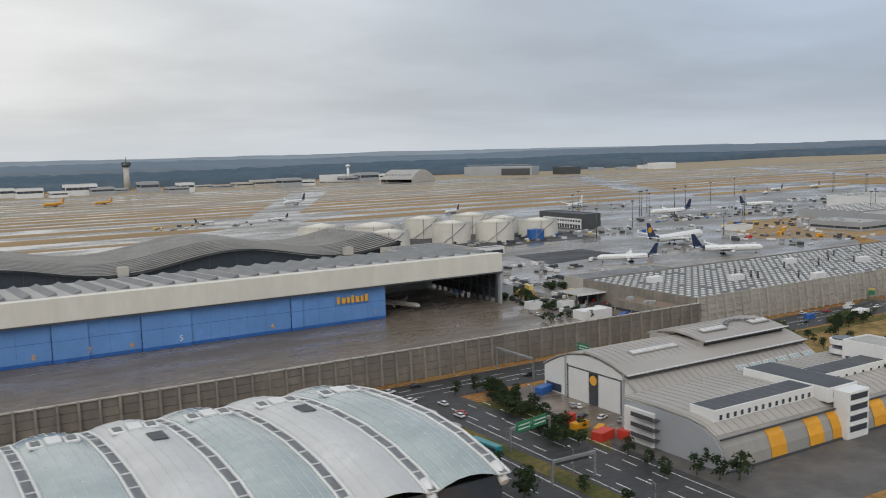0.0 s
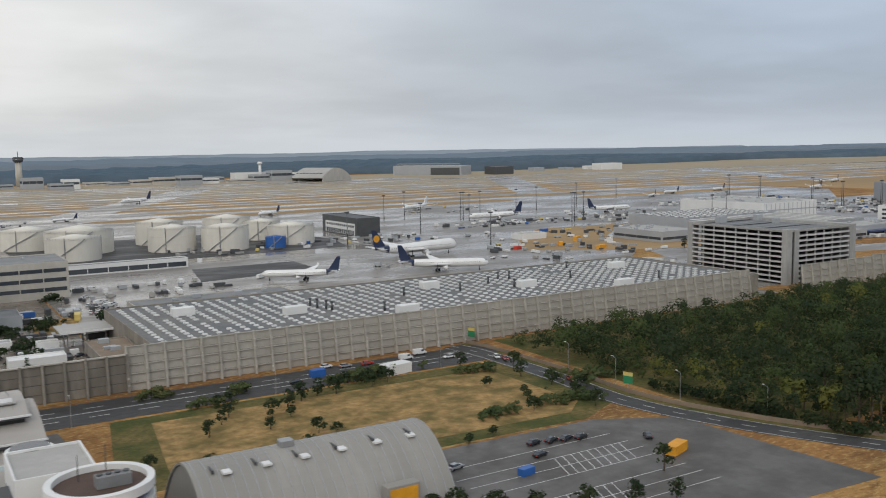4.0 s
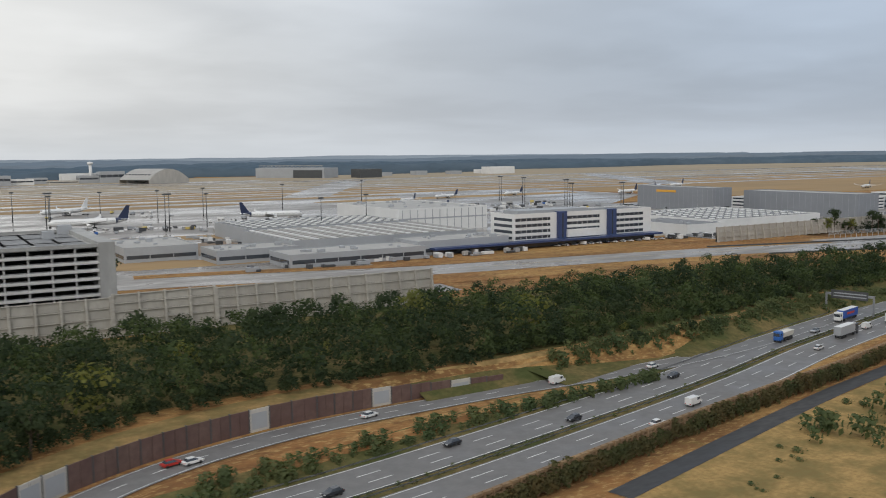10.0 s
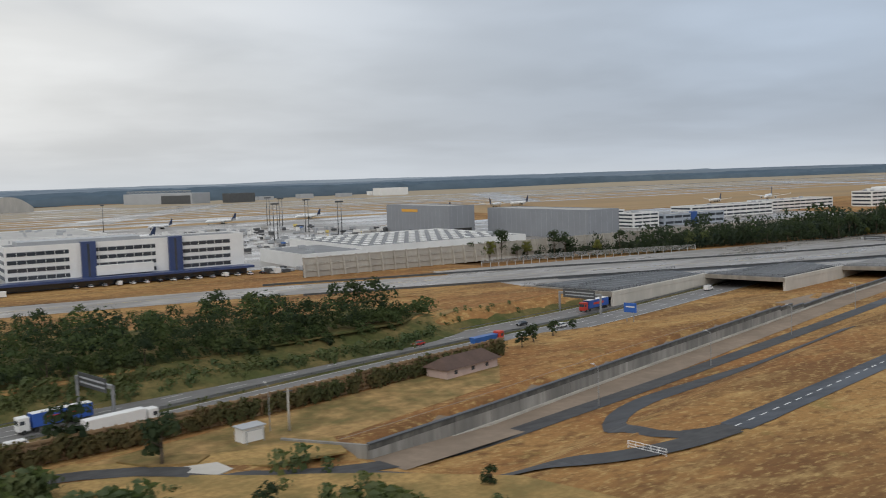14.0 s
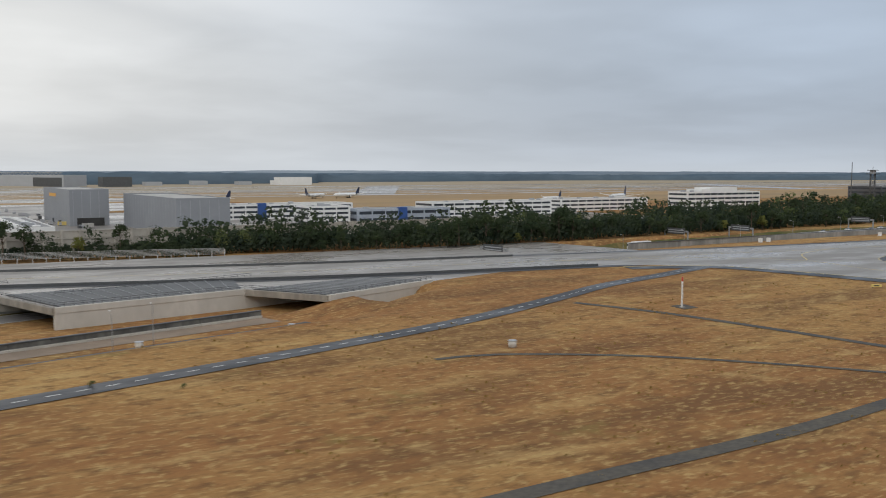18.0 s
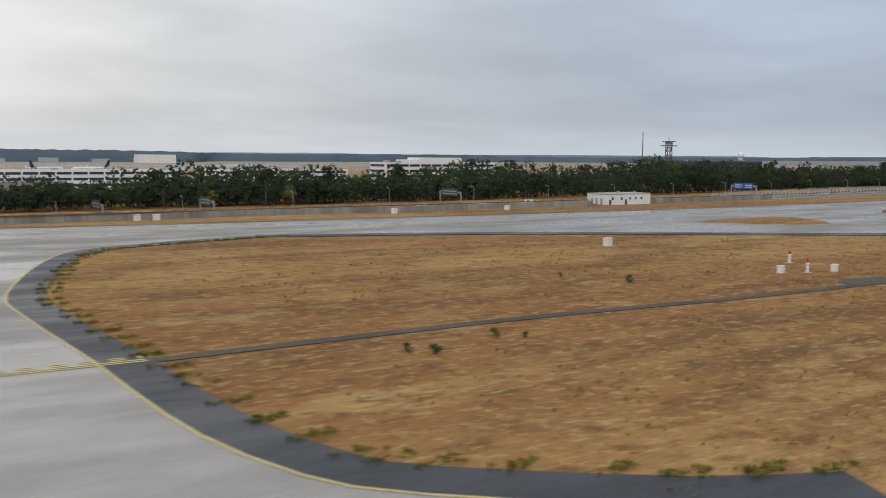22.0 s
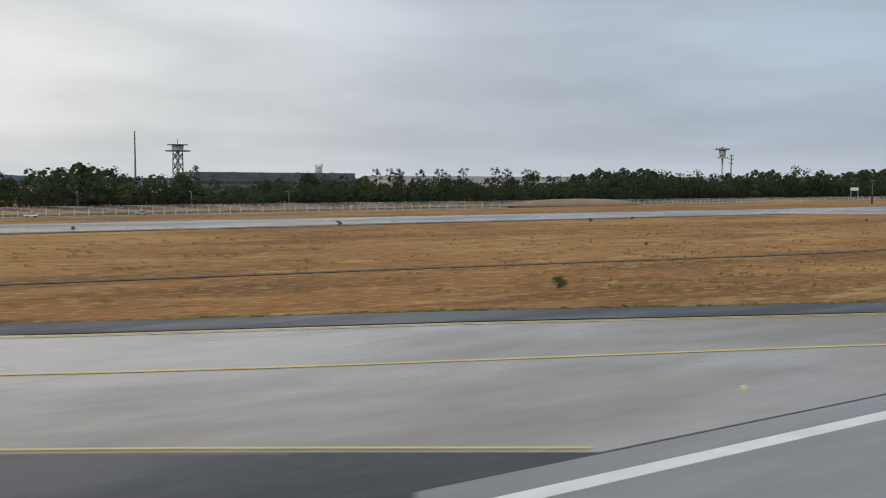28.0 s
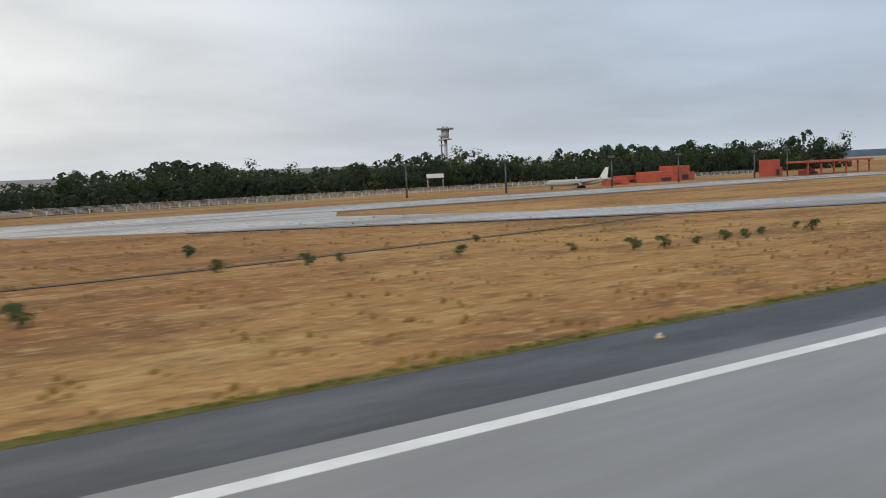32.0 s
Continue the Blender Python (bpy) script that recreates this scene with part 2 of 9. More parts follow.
M_ROOFGREY = mat("grey_flat_roof", (0.215, 0.22, 0.225), 0.6, vary=0.3, scale=0.4, scale2=0.06)
M_HALLROOF = mat("dark_gravel_roof", (0.125, 0.13, 0.135), 0.7, vary=0.35, scale=0.5, scale2=0.05, color2=(0.17, 0.165, 0.155))
M_DARKROOF = mat("dark_roofing_felt", (0.075, 0.08, 0.088), 0.55, vary=0.3, scale=0.6, scale2=0.1)
M_WPAINT = mat("white_cladding", (0.72, 0.72, 0.71), 0.5, vary=0.1, scale=0.5, scale2=0.08)
M_TANK = mat("tank_white_paint", (0.70, 0.67, 0.60), 0.5, vary=0.12, scale=0.5, scale2=0.1, stretch=(1, 1, 0.3))
M_BLUE = mat("sky_blue_door_paint", (0.13, 0.29, 0.62), 0.5, vary=0.18, scale=0.3, scale2=0.05)
M_DBLUE = mat("dark_blue_cladding", (0.035, 0.06, 0.16), 0.35, vary=0.2, scale=0.5, scale2=0.1)
M_TOWERBLUE = mat("blue_stair_glazing", (0.03, 0.085, 0.28), 0.35, vary=0.2, scale=0.5, scale2=0.1)
M_PATH = mat("worn_path_asphalt", (0.085, 0.08, 0.074), 0.9, spec=0.2, vary=0.4, scale=1.2, scale2=0.1, color2=(0.13, 0.115, 0.09))
M_BLOCKGREY = mat("blue_grey_cladding", (0.25, 0.265, 0.29), 0.5, vary=0.12, scale=0.6, scale2=0.06)
M_BLUEPAINT = mat("blue_paint", (0.03, 0.13, 0.42), 0.4, vary=0.2, scale=0.8, scale2=0.2)
M_ORANGE = mat("orange_panel", (0.74, 0.34, 0.02), 0.5, vary=0.2, scale=0.6, scale2=0.15)
M_AMBER = mat("amber_lettering", (0.75, 0.38, 0.05), 0.5, vary=0.1)
M_RED = mat("red_paint", (0.55, 0.05, 0.03), 0.45, vary=0.2, scale=0.8, scale2=0.2)
# near-black colour that paints interior shade; also plain black for sign text
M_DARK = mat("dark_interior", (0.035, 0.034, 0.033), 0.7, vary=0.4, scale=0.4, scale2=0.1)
M_STEEL = mat("galvanised_steel", (0.38, 0.39, 0.40), 0.45, metal=0.6, vary=0.15, scale=1.0, scale2=0.2)
M_DSTEEL = mat("dark_steel", (0.10, 0.105, 0.11), 0.5, metal=0.4, vary=0.2, scale=1.0, scale2=0.2)
M_GLASS = mat("window_glass", (0.05, 0.06, 0.075), 0.08, vary=0.2, scale=0.3, scale2=0.1, spec=0.8)
M_GLASSROOF = mat("glass_roof", (0.40, 0.46, 0.455), 0.16, vary=0.22, scale=0.35, scale2=0.08, color2=(0.30, 0.36, 0.36), spec=0.8)
M_ALU = mat("aluminium_roof_sheet", (0.60, 0.60, 0.595), 0.35, metal=0.1, vary=0.16, scale=0.5, scale2=0.08)
M_TREE = mat("oak_leaves", (0.036, 0.056, 0.030), 0.75, vary=0.4, scale=0.9, scale2=0.11, color2=(0.062, 0.082, 0.036), spec=0.15)
M_LEAFMID = mat("mid_green_leaves", (0.070, 0.100, 0.042), 0.75, vary=0.4, scale=0.9, scale2=0.11, color2=(0.100, 0.125, 0.048), spec=0.15)
M_TREE2 = mat("yellowing_leaves", (0.20, 0.195, 0.05), 0.75, vary=0.4, scale=1.2, scale2=0.15, color2=(0.13, 0.15, 0.045), spec=0.25)
M_BARK = mat("bark", (0.10, 0.075, 0.05), 0.9, vary=0.4, scale=3, scale2=0.5)
# aerial haze is mixed into these three base colours, paler and bluer with distance
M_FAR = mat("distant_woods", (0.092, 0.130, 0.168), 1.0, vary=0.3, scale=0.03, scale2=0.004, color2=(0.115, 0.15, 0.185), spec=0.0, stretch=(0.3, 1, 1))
M_FAR2 = mat("haze_blue_woods", (0.175, 0.22, 0.27), 1.0, vary=0.2, scale=0.01, scale2=0.002, color2=(0.17, 0.205, 0.24), spec=0.0, stretch=(0.3, 1, 1))
M_FAR3 = mat("haze_paled_hills", (0.27, 0.315, 0.36), 1.0, vary=0.12, scale=0.006, scale2=0.001, color2=(0.23, 0.265, 0.295), spec=0.0, stretch=(0.3, 1, 1))
# straw colours of the far grass, greyed to carry distance haze
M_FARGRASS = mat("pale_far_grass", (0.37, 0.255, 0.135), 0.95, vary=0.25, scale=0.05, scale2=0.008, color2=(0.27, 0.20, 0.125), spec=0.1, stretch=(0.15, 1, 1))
M_FARPALE = mat("haze_paled_far_grass", (0.36, 0.295, 0.205), 0.95, vary=0.2, scale=0.03, scale2=0.006, color2=(0.30, 0.26, 0.20), spec=0.1, stretch=(0.15, 1, 1))
M_GALV = mat("pale_galvanised_wire", (0.55, 0.56, 0.56), 0.6, vary=0.2, scale=0.6, scale2=0.1)
M_DARKCLAD = mat("dark_grey_cladding", (0.085, 0.092, 0.105), 0.45, vary=0.3, scale=0.3, scale2=0.08)
M_DULLLIGHT = mat("weathered_skylight", (0.72, 0.72, 0.71), 0.5, vary=0.25, scale=0.8, scale2=0.1, random_tint=0.35)
M_CRIB = mat("rusty_crib_timber", (0.34, 0.225, 0.12), 0.9, vary=0.4, scale=1.0, scale2=0.15, color2=(0.19, 0.12, 0.07), random_tint=0.5)
M_PINE = mat("pine_needles", (0.034, 0.052, 0.036), 0.75, vary=0.45, scale=0.8, scale2=0.09, color2=(0.066, 0.084, 0.045), spec=0.2)
M_SHRUB = mat("olive_shrub_leaves", (0.090, 0.125, 0.055), 0.75, vary=0.45, scale=0.8, scale2=0.08, color2=(0.15, 0.16, 0.065), spec=0.2)
M_GARAGE = mat("grey_deck_concrete", (0.40, 0.40, 0.385), 0.8, vary=0.3, scale=0.5, scale2=0.1, color2=(0.30, 0.30, 0.295), stretch=(1, 1, 0.4))
M_OFFICEBLUE = mat("grey_blue_cladding", (0.36, 0.40, 0.46), 0.45, vary=0.2, scale=0.4, scale2=0.1)
M_ROUGH = mat("golden_rough_grass", (0.42, 0.275, 0.11), 0.95, vary=0.55, scale=0.9, scale2=0.12, bump=0.4, color2=(0.19, 0.15, 0.06), spec=0.1)
M_VERGE = mat("dry_verge_grass", (0.33, 0.215, 0.09), 0.95, vary=0.55, scale=0.7, scale2=0.09, bump=0.4, color2=(0.13, 0.115, 0.045), spec=0.1)
M_PARK = mat("worn_car_park_surface", (0.12, 0.11, 0.10), 0.6, vary=0.3, scale=0.4, scale2=0.06, color2=(0.075, 0.07, 0.066), rough_vary=0.15)
M_FALLOW = mat("sandy_fallow", (0.41, 0.265, 0.115), 0.95, vary=0.7, scale=0.35, scale2=0.11, bump=0.3, color2=(0.15, 0.125, 0.05), spec=0.1)
M_VAULT = mat("weathered_vault_sheet", (0.30, 0.285, 0.26), 0.5, vary=0.2, scale=0.5, scale2=0.08, color2=(0.24, 0.23, 0.21), stretch=(1, 0.2, 0.2))
M_RAIL = mat("white_deck_balustrade", (0.60, 0.60, 0.585), 0.7, vary=0.2, scale=0.6, scale2=0.1, random_tint=0.2)
M_PRACTICE = mat("faded_red_steel", (0.46, 0.085, 0.045), 0.6, vary=0.3, scale=0.6, scale2=0.15)
M_HEDGE = mat("browned_hedge_leaves", (0.085, 0.095, 0.04), 0.75, vary=0.45, scale=0.6, scale2=0.12, color2=(0.15, 0.11, 0.05), spec=0.2)
M_TYRE = mat("rubber", (0.02, 0.02, 0.02), 0.8, vary=0.2)
M_AIRWHITE = mat("aircraft_white_paint", (0.74, 0.74, 0.73), 0.3, vary=0.08, scale=0.3, scale2=0.1, coat=0.3)
M_NAVY = mat("navy_tail_paint", (0.015, 0.028, 0.075), 0.3, vary=0.15, coat=0.3)
M_BROWNROOF = mat("brown_tile_roof", (0.10, 0.06, 0.045), 0.8, vary=0.3, scale=1.5, scale2=0.3)
M_PINKWALL = mat("pale_pink_render", (0.50, 0.38, 0.34), 0.85, vary=0.15, scale=0.8, scale2=0.2)
M_GREENSIGN = mat("green_sign_face", (0.03, 0.22, 0.10), 0.4, vary=0.1)
M_BLUESIGN = mat("blue_sign_face", (0.03, 0.12, 0.45), 0.4, vary=0.1)
M_EARTH = mat("bare_earth", (0.27, 0.205, 0.15), 0.95, vary=0.3, scale=0.5, scale2=0.08, color2=(0.19, 0.145, 0.105), bump=0.3)
M_RUST = mat("rusty_noise_barrier", (0.13, 0.075, 0.065), 0.85, vary=0.3, scale=0.6, scale2=0.1, color2=(0.17, 0.11, 0.09), random_tint=0.4)


def leafy(m, share=0.45, gain=1.25):
    """Lets light through thin leaves."""
    nt = m.node_tree
    b = nt.nodes["Principled BSDF"]
    src = b.inputs["Base Color"].links[0].from_socket
    g = nt.nodes.new("ShaderNodeMix")
    g.data_type, g.blend_type = "RGBA", "MULTIPLY"
    g.inputs[0].default_value = 1.0
    nt.links.new(src, g.inputs[6])
    g.inputs[7].default_value = (gain, gain * 1.05, gain * 0.8, 1)
    t_ = nt.nodes.new("ShaderNodeBsdfTranslucent")
    nt.links.new(g.outputs[2], t_.inputs["Color"])
    x = nt.nodes.new("ShaderNodeMixShader")
    x.inputs[0].default_value = share
    nt.links.new(b.outputs[0], x.inputs[1])
    nt.links.new(t_.outputs[0], x.inputs[2])
    nt.links.new(x.outputs[0], nt.nodes["Material Output"].inputs["Surface"])


for m_ in (M_TREE, M_LEAFMID, M_TREE2, M_PINE, M_SHRUB, M_HEDGE):
    leafy(m_)


# ---- builders ----
def part(name, bm, material, parent=None, label="", kind=""):
    """One mesh object, under a thing or a part."""
    me = bpy.data.meshes.new(name)
    if isinstance(bm, tuple):
        me.from_pydata(*bm)
    else:
        bm.to_mesh(me)
        bm.free()
    mats = material if isinstance(material, (list, tuple)) else [material]
    for x in mats:
        me.materials.append(x)
    ob = new(name, me)
    if parent is not None:
        ob.parent = parent
    return tagged(ob, label, kind=kind)


def thing(name, x, y, z=0.0, rz=0.0, label="", category="", group="", kind=""):
    ob = new(name)
    ob.empty_display_size = 0.5
    ob.matrix_world = pose(x, y, z, 0, 0, rz)
    return tagged(ob, label, category, group, kind)


def box(bm, x0, x1, y0, y1, z0, z1, mi=0, bevel=0.0):
    v = [bm.verts.new(p) for p in ((x0, y0, z0), (x1, y0, z0), (x1, y1, z0), (x0, y1, z0), (x0, y0, z1), (x1, y0, z1), (x1, y1, z1), (x0, y1, z1))]
    fs = [bm.faces.new([v[i] for i in q]) for q in ((0, 3, 2, 1), (4, 5, 6, 7), (0, 1, 5, 4), (1, 2, 6, 5), (2, 3, 7, 6), (3, 0, 4, 7))]
    for f in fs:
        f.material_index = mi
    if bevel:
        bmesh.ops.bevel(bm, geom=list({e for f in fs for e in f.edges}), offset=bevel, segments=1, affect="EDGES")
    return bm


def boxes(*bs, bevel=0.0):
    bm = bmesh.new()
    for b in bs:
        box(bm, *b, bevel=bevel)
    return bm


def tube(bm, p, q, r0, r1=None, n=8, mi=0, caps=True):
    """A tapered round bar from p to q."""
    r1 = r0 if r1 is None else r1
    p, q = Vector(p), Vector(q)
    d = (q - p).normalized()
    a = d.orthogonal().normalized()
    b = d.cross(a)
    rings = []
    for c, r in ((p, r0), (q, r1)):
        rings.append([bm.verts.new(c + (a * math.cos(2 * math.pi * i / n) + b * math.sin(2 * math.pi * i / n)) * r) for i in range(n)])
    for i in range(n):
        f = bm.faces.new((rings[0][i], rings[0][(i + 1) % n], rings[1][(i + 1) % n], rings[1][i]))
        f.smooth, f.material_index = n > 6, mi
    if caps:
        bm.faces.new(rings[0][::-1]).material_index = mi
        bm.faces.new(rings[1]).material_index = mi
    return bm


def tubes(*ts, n=8):
    bm = bmesh.new()
    for t_ in ts:
        tube(bm, *t_, n=n)
    return bm


def loft(bm, rings, close=True, caps=True, smooth=True, mi=0):
    """Skin between rings of points of equal count."""
    vs = [[bm.verts.new(p) for p in r] for r in rings]
    n = len(vs[0])
    for a, b in zip(vs, vs[1:]):
        for i in range(n if close else n - 1):
            f = bm.faces.new((a[i], a[(i + 1) % n], b[(i + 1) % n], b[i]))
            f.smooth, f.material_index = smooth, mi
    if caps and close:
        bm.faces.new(vs[0][::-1]).material_index = mi
        bm.faces.new(vs[-1]).material_index = mi
    return bm


def prism(bm, pts, z0, z1, mi=0):
    """A flat polygon (counter-clockwise) given thickness."""
    a = [bm.verts.new((x, y, z0)) for x, y in pts]
    b = [bm.verts.new((x, y, z1)) for x, y in pts]
    bm.faces.new(b).material_index = mi
    n = len(pts)
    for i in range(n):
        bm.faces.new((a[i], a[(i + 1) % n], b[(i + 1) % n], b[i])).material_index = mi
    return bm


def smooth_line(pts, step=6.0):
    """Points along a smooth curve through pts."""
    P = [np.array(p, float) for p in pts]
    P = [2 * P[0] - P[1]] + P + [2 * P[-1] - P[-2]]
    out = []
    for i in range(1, len(P) - 2):
        n = max(2, int(np.linalg.norm(P[i + 1] - P[i]) / step))
        for k in range(n):
            u = k / n
            out.append(0.5 * (2 * P[i] + (P[i + 1] - P[i - 1]) * u + (2 * P[i - 1] - 5 * P[i] + 4 * P[i + 1] - P[i + 2]) * u * u + (3 * P[i] - P[i - 1] - 3 * P[i + 1] + P[i + 2]) * u ** 3))
    out.append(P[-2])
    return out


def offset_line(line, d):
    """The line shifted d metres to its left."""
    out = []
    for i, p in enumerate(line):
        a, b = line[max(0, i - 1)], line[min(len(line) - 1, i + 1)]
        t_ = (b - a)[:2]
        t_ = t_ / np.linalg.norm(t_)
        q = p.copy()
        q[0] += -t_[1] * d
        q[1] += t_[0] * d
        out.append(q)
    return out


def ribbon(line, d0, d1, z=0.05, zfun=None):
    """A strip between two offsets of a line, as vertices and faces."""
    a, b = offset_line(line, d0), offset_line(line, d1)
    vs, fs = [], []
    for p, q in zip(a, b):
        for r in (p, q):
            zz = zfun(r[0], r[1]) if zfun else (r[2] if len(r) > 2 else 0.0)
            vs.append((r[0], r[1], zz + z))
    for i in range(len(a) - 1):
        fs.append((2 * i + 1, 2 * i, 2 * i + 2, 2 * i + 3))
    return vs, [], fs


def dashes(line, d, width, length, gap, z=0.08, zfun=None):
    vs, fs = [], []
    acc, on = 0.0, True
    cur = [line[0]]
    pieces = []
    for a, b in zip(line, line[1:]):
        seg = float(np.linalg.norm((b - a)[:2]))
        pos_ = 0.0
        while pos_ < seg:
            left = (length if on else gap) - acc
            step_ = min(left, seg - pos_)
            p0, p1 = a + (b - a) * (pos_ / seg), a + (b - a) * ((pos_ + step_) / seg)
            if on:
                pieces.append((p0, p1))
            acc += step_
            pos_ += step_
            if acc >= (length if on else gap) - 1e-6:
                acc, on = 0.0, not on
    for p0, p1 in pieces:
        v, _, f = ribbon([p0, p1], d - width / 2, d + width / 2, z, zfun)
        n = len(vs)
        vs += v
        fs += [tuple(i + n for i in q) for q in f]
    return vs, [], fs


def merge(*ms):
    vs, fs = [], []
    for v, _, f in ms:
        n = len(vs)
        vs += v
        fs += [tuple(i + n for i in q) for q in f]
    return vs, [], fs

# ---- ground, cuttings, pavements ----
HWY = smooth_line([(560, 118), (620, 127), (688, 139), (747, 149), (839, 170), (900, 188), (957, 202), (1051, 226), (1132, 243), (1200, 262), (1280, 285), (1370, 306), (1460, 318), (1560, 322), (1700, 322), (1900, 330), (2100, 352), (2400, 400), (2700, 440)], 8)
HX = np.array([p[0] for p in HWY])
HY = np.array([p[1] for p in HWY])
WALLCUT = [(994, 138), (1026, 147), (1081, 164), (1162, 188), (1222, 206), (1283, 222)]
CX = np.array([p[0] for p in WALLCUT], float)
CY = np.array([p[1] for p in WALLCUT], float)

SLIP = smooth_line([(662, 146), (668, 154), (678, 166), (696, 178), (716, 186), (742, 191), (786, 193), (840, 192), (890, 197), (950, 211)], 5)


def ramp01(v, a, b):
    u = np.clip((v - a) / (b - a), 0, 1)
    return u * u * (3 - 2 * u)


def slip_cut(x, y, d, low):
    """Sunken slip road: level with the motorway, wall on the outer side, bank inside."""
    A, B = np.array(SLIP[:-1]), np.array(SLIP[1:])
    px_, py_ = x[..., None], y[..., None]
    ex, ey = B[:, 0] - A[:, 0], B[:, 1] - A[:, 1]
    L2 = ex * ex + ey * ey
    u = np.clip(((px_ - A[:, 0]) * ex + (py_ - A[:, 1]) * ey) / L2, 0, 1)
    qx, qy = px_ - A[:, 0] - u * ex, py_ - A[:, 1] - u * ey
    dist = np.hypot(qx, qy)
    k = np.argmin(dist, -1)[..., None]
    side = np.take_along_axis(np.sign(ex * qy - ey * qx), k, -1)[..., 0]
    s = np.take_along_axis(dist, k, -1)[..., 0] * side
    low_end = -5.0 - 2.4 * (1 - ramp01(y, 150, 170)) * ramp01(d, 15, 18)
    far = ramp01(x, 745, 815)
    outer = low_end * (1 - ramp01(s, 8.5 - 2 * far, 11.0 + 4 * far))
    inner = low_end + 1.4 * ramp01(-s, 5.5, 10.0) * ramp01(d, 16, 21)
    z = np.where(s > 0, outer, inner)
    use = (x > 655) & (x < 930) & (d > 15.0) & (s < 11.0 + 4 * far)
    return np.where(use, np.minimum(low, z), low)


def height(x, y):
    """Ground level: flat airfield, the motorway cutting and the sunken service strip."""
    x, y = np.asarray(x, float), np.asarray(y, float)
    hy = np.interp(x, HX, HY)
    d = y - hy
    depth = -5.0 * ramp01(x, 500, 640) * (1 - 0.8 * ramp01(x, 1480, 1680))
    far_slope = np.where(x < 1080, 26.0, 20.5)
    foot = np.interp(x, [1085, 1120, 1158, 1210, 1226, 1238, 1288, 1303, 1335, 1345, 1400, 1420], [216, 220, 229, 236, 233, 228, 228, 216, 232, 262, 280, 290])
    head = np.interp(x, [1085, 1162, 1222, 1283, 1303, 1335, 1345, 1400, 1420], [207, 193, 211, 214, 204, 222, 246, 262, 272])
    banked = (x > 1085) & (x < 1420)
    trench = depth * (1 - ramp01(d, 18, far_slope)) * np.where(banked, ramp01(y, head, foot), ramp01(d, -27, -19))
    # higher bench beside the motorway where the small house stands
    bench = np.where((x > 985) & (x < 1330), 1.0, 0.0)
    cy = np.interp(x, CX, CY)
    e = y - cy
    dip = -3.6 * ramp01(x, 960, 1020) * (1 - ramp01(x, 1285, 1312)) * ramp01(e, -34, -20) * (e < 4.0)
    trench = np.where(banked & (y > head - 6), np.minimum(trench, -2.3 * ramp01(x, 1172, 1200) * (1 - ramp01(x, 1300, 1330)) * ramp01(y, head - 6, head)), trench)
    low = np.where(dip < -0.01, np.minimum(dip, 0), trench)
    if np.any((x > 640) & (x < 960) & (y > 120) & (y < 240)):
        low = slip_cut(x, y, d, low)
    return low


def hz(x, y):
    return float(height(x, y))


def axis_lines(spans):
    out = []
    for a, b, s in spans:
        out += list(np.arange(a, b, s))
    return np.array(out + [spans[-1][1]])


gx = axis_lines([(-4500, -300, 300), (-300, 440, 20), (440, 1500, 6), (1500, 2700, 15), (2700, 6300, 200)])
gy = axis_lines([(-1500, -50, 100), (-50, 100, 10), (100, 420, 3), (420, 700, 20), (700, 4900, 200)])
GX, GY = np.meshgrid(gx, gy, indexing="ij")
GZ = height(GX, GY)
nx, ny = GX.shape
gm = bpy.data.meshes.new("ground")
gm.vertices.add(nx * ny)
gm.vertices.foreach_set("co", np.stack([GX, GY, GZ], -1).reshape(-1))
ii = np.arange(nx * ny).reshape(nx, ny)
quads = np.stack([ii[:-1, :-1], ii[1:, :-1], ii[1:, 1:], ii[:-1, 1:]], -1).reshape(-1, 4)
gm.loops.add(quads.size)
gm.loops.foreach_set("vertex_index", quads.reshape(-1))
gm.polygons.add(len(quads))
gm.polygons.foreach_set("loop_start", np.arange(0, quads.size, 4))
gm.update(calc_edges=True)
gm.materials.append(M_GRASS)
tagged(new("ground", gm), "wide flat airfield of dry straw-coloured grass", "ground", kind="structure")


def slab(name, pts, material, z, label, category="pavement", zb=None):
    bm = prism(bmesh.new(), pts, -0.3 if zb is None else zb, z)
    bmesh.ops.recalc_face_normals(bm, faces=bm.faces)
    ob = part(name, bm, material)
    return tagged(ob, label, category, kind="structure")


def strip(name, line, d0, d1, material, z, label, category="road", zfun=None):
    ob = part(name, ribbon(line, d0, d1, z, zfun), material)
    return tagged(ob, label, category, kind="structure")


# aprons behind the boundary wall
slab("apron_west", [(-400, 297), (324, 297), (324, 400), (324, 1180), (-900, 1180)], M_WETBROWN, 0.06, "rain-soaked brown concrete hangar apron")
slab("apron_north", [(-900, 520), (325, 520), (325, 300), (640, 300), (640, 420), (700, 470), (860, 640), (1250, 700), (1500, 900), (1500, 1150), (-900, 1150)], M_WET, 0.10, "wide wet grey concrete aircraft parking apron")
slab("cargo_yard", [(640, 318), (860, 322), (870, 455), (1105, 452), (1110, 410), (1700, 410), (1700, 760), (860, 760)], M_WET, 0.08, "wet concrete yard round the cargo buildings")

TAXI_MAIN = smooth_line([(420, 470), (600, 440), (765, 416), (870, 388), (960, 376), (1050, 362), (1104, 348), (1180, 329), (1240, 311), (1327, 286), (1411, 271), (1480, 260), (1560, 248), (1650, 242), (1800, 236), (2000, 246), (2200, 250), (2400, 254), (2700, 258)], 10)
strip("taxiway", [p for p in TAXI_MAIN if p[0] < 1170], -16.5, 16.5, M_CONC, 0.12, "pale damp concrete taxiway beside the cargo buildings", "taxiway")
strip("taxiway_over_motorway", [p for p in TAXI_MAIN if p[0] > 1140], -21.5, 21.5, M_CONC, 0.127, "pale damp concrete taxiway crossing the motorway", "taxiway")
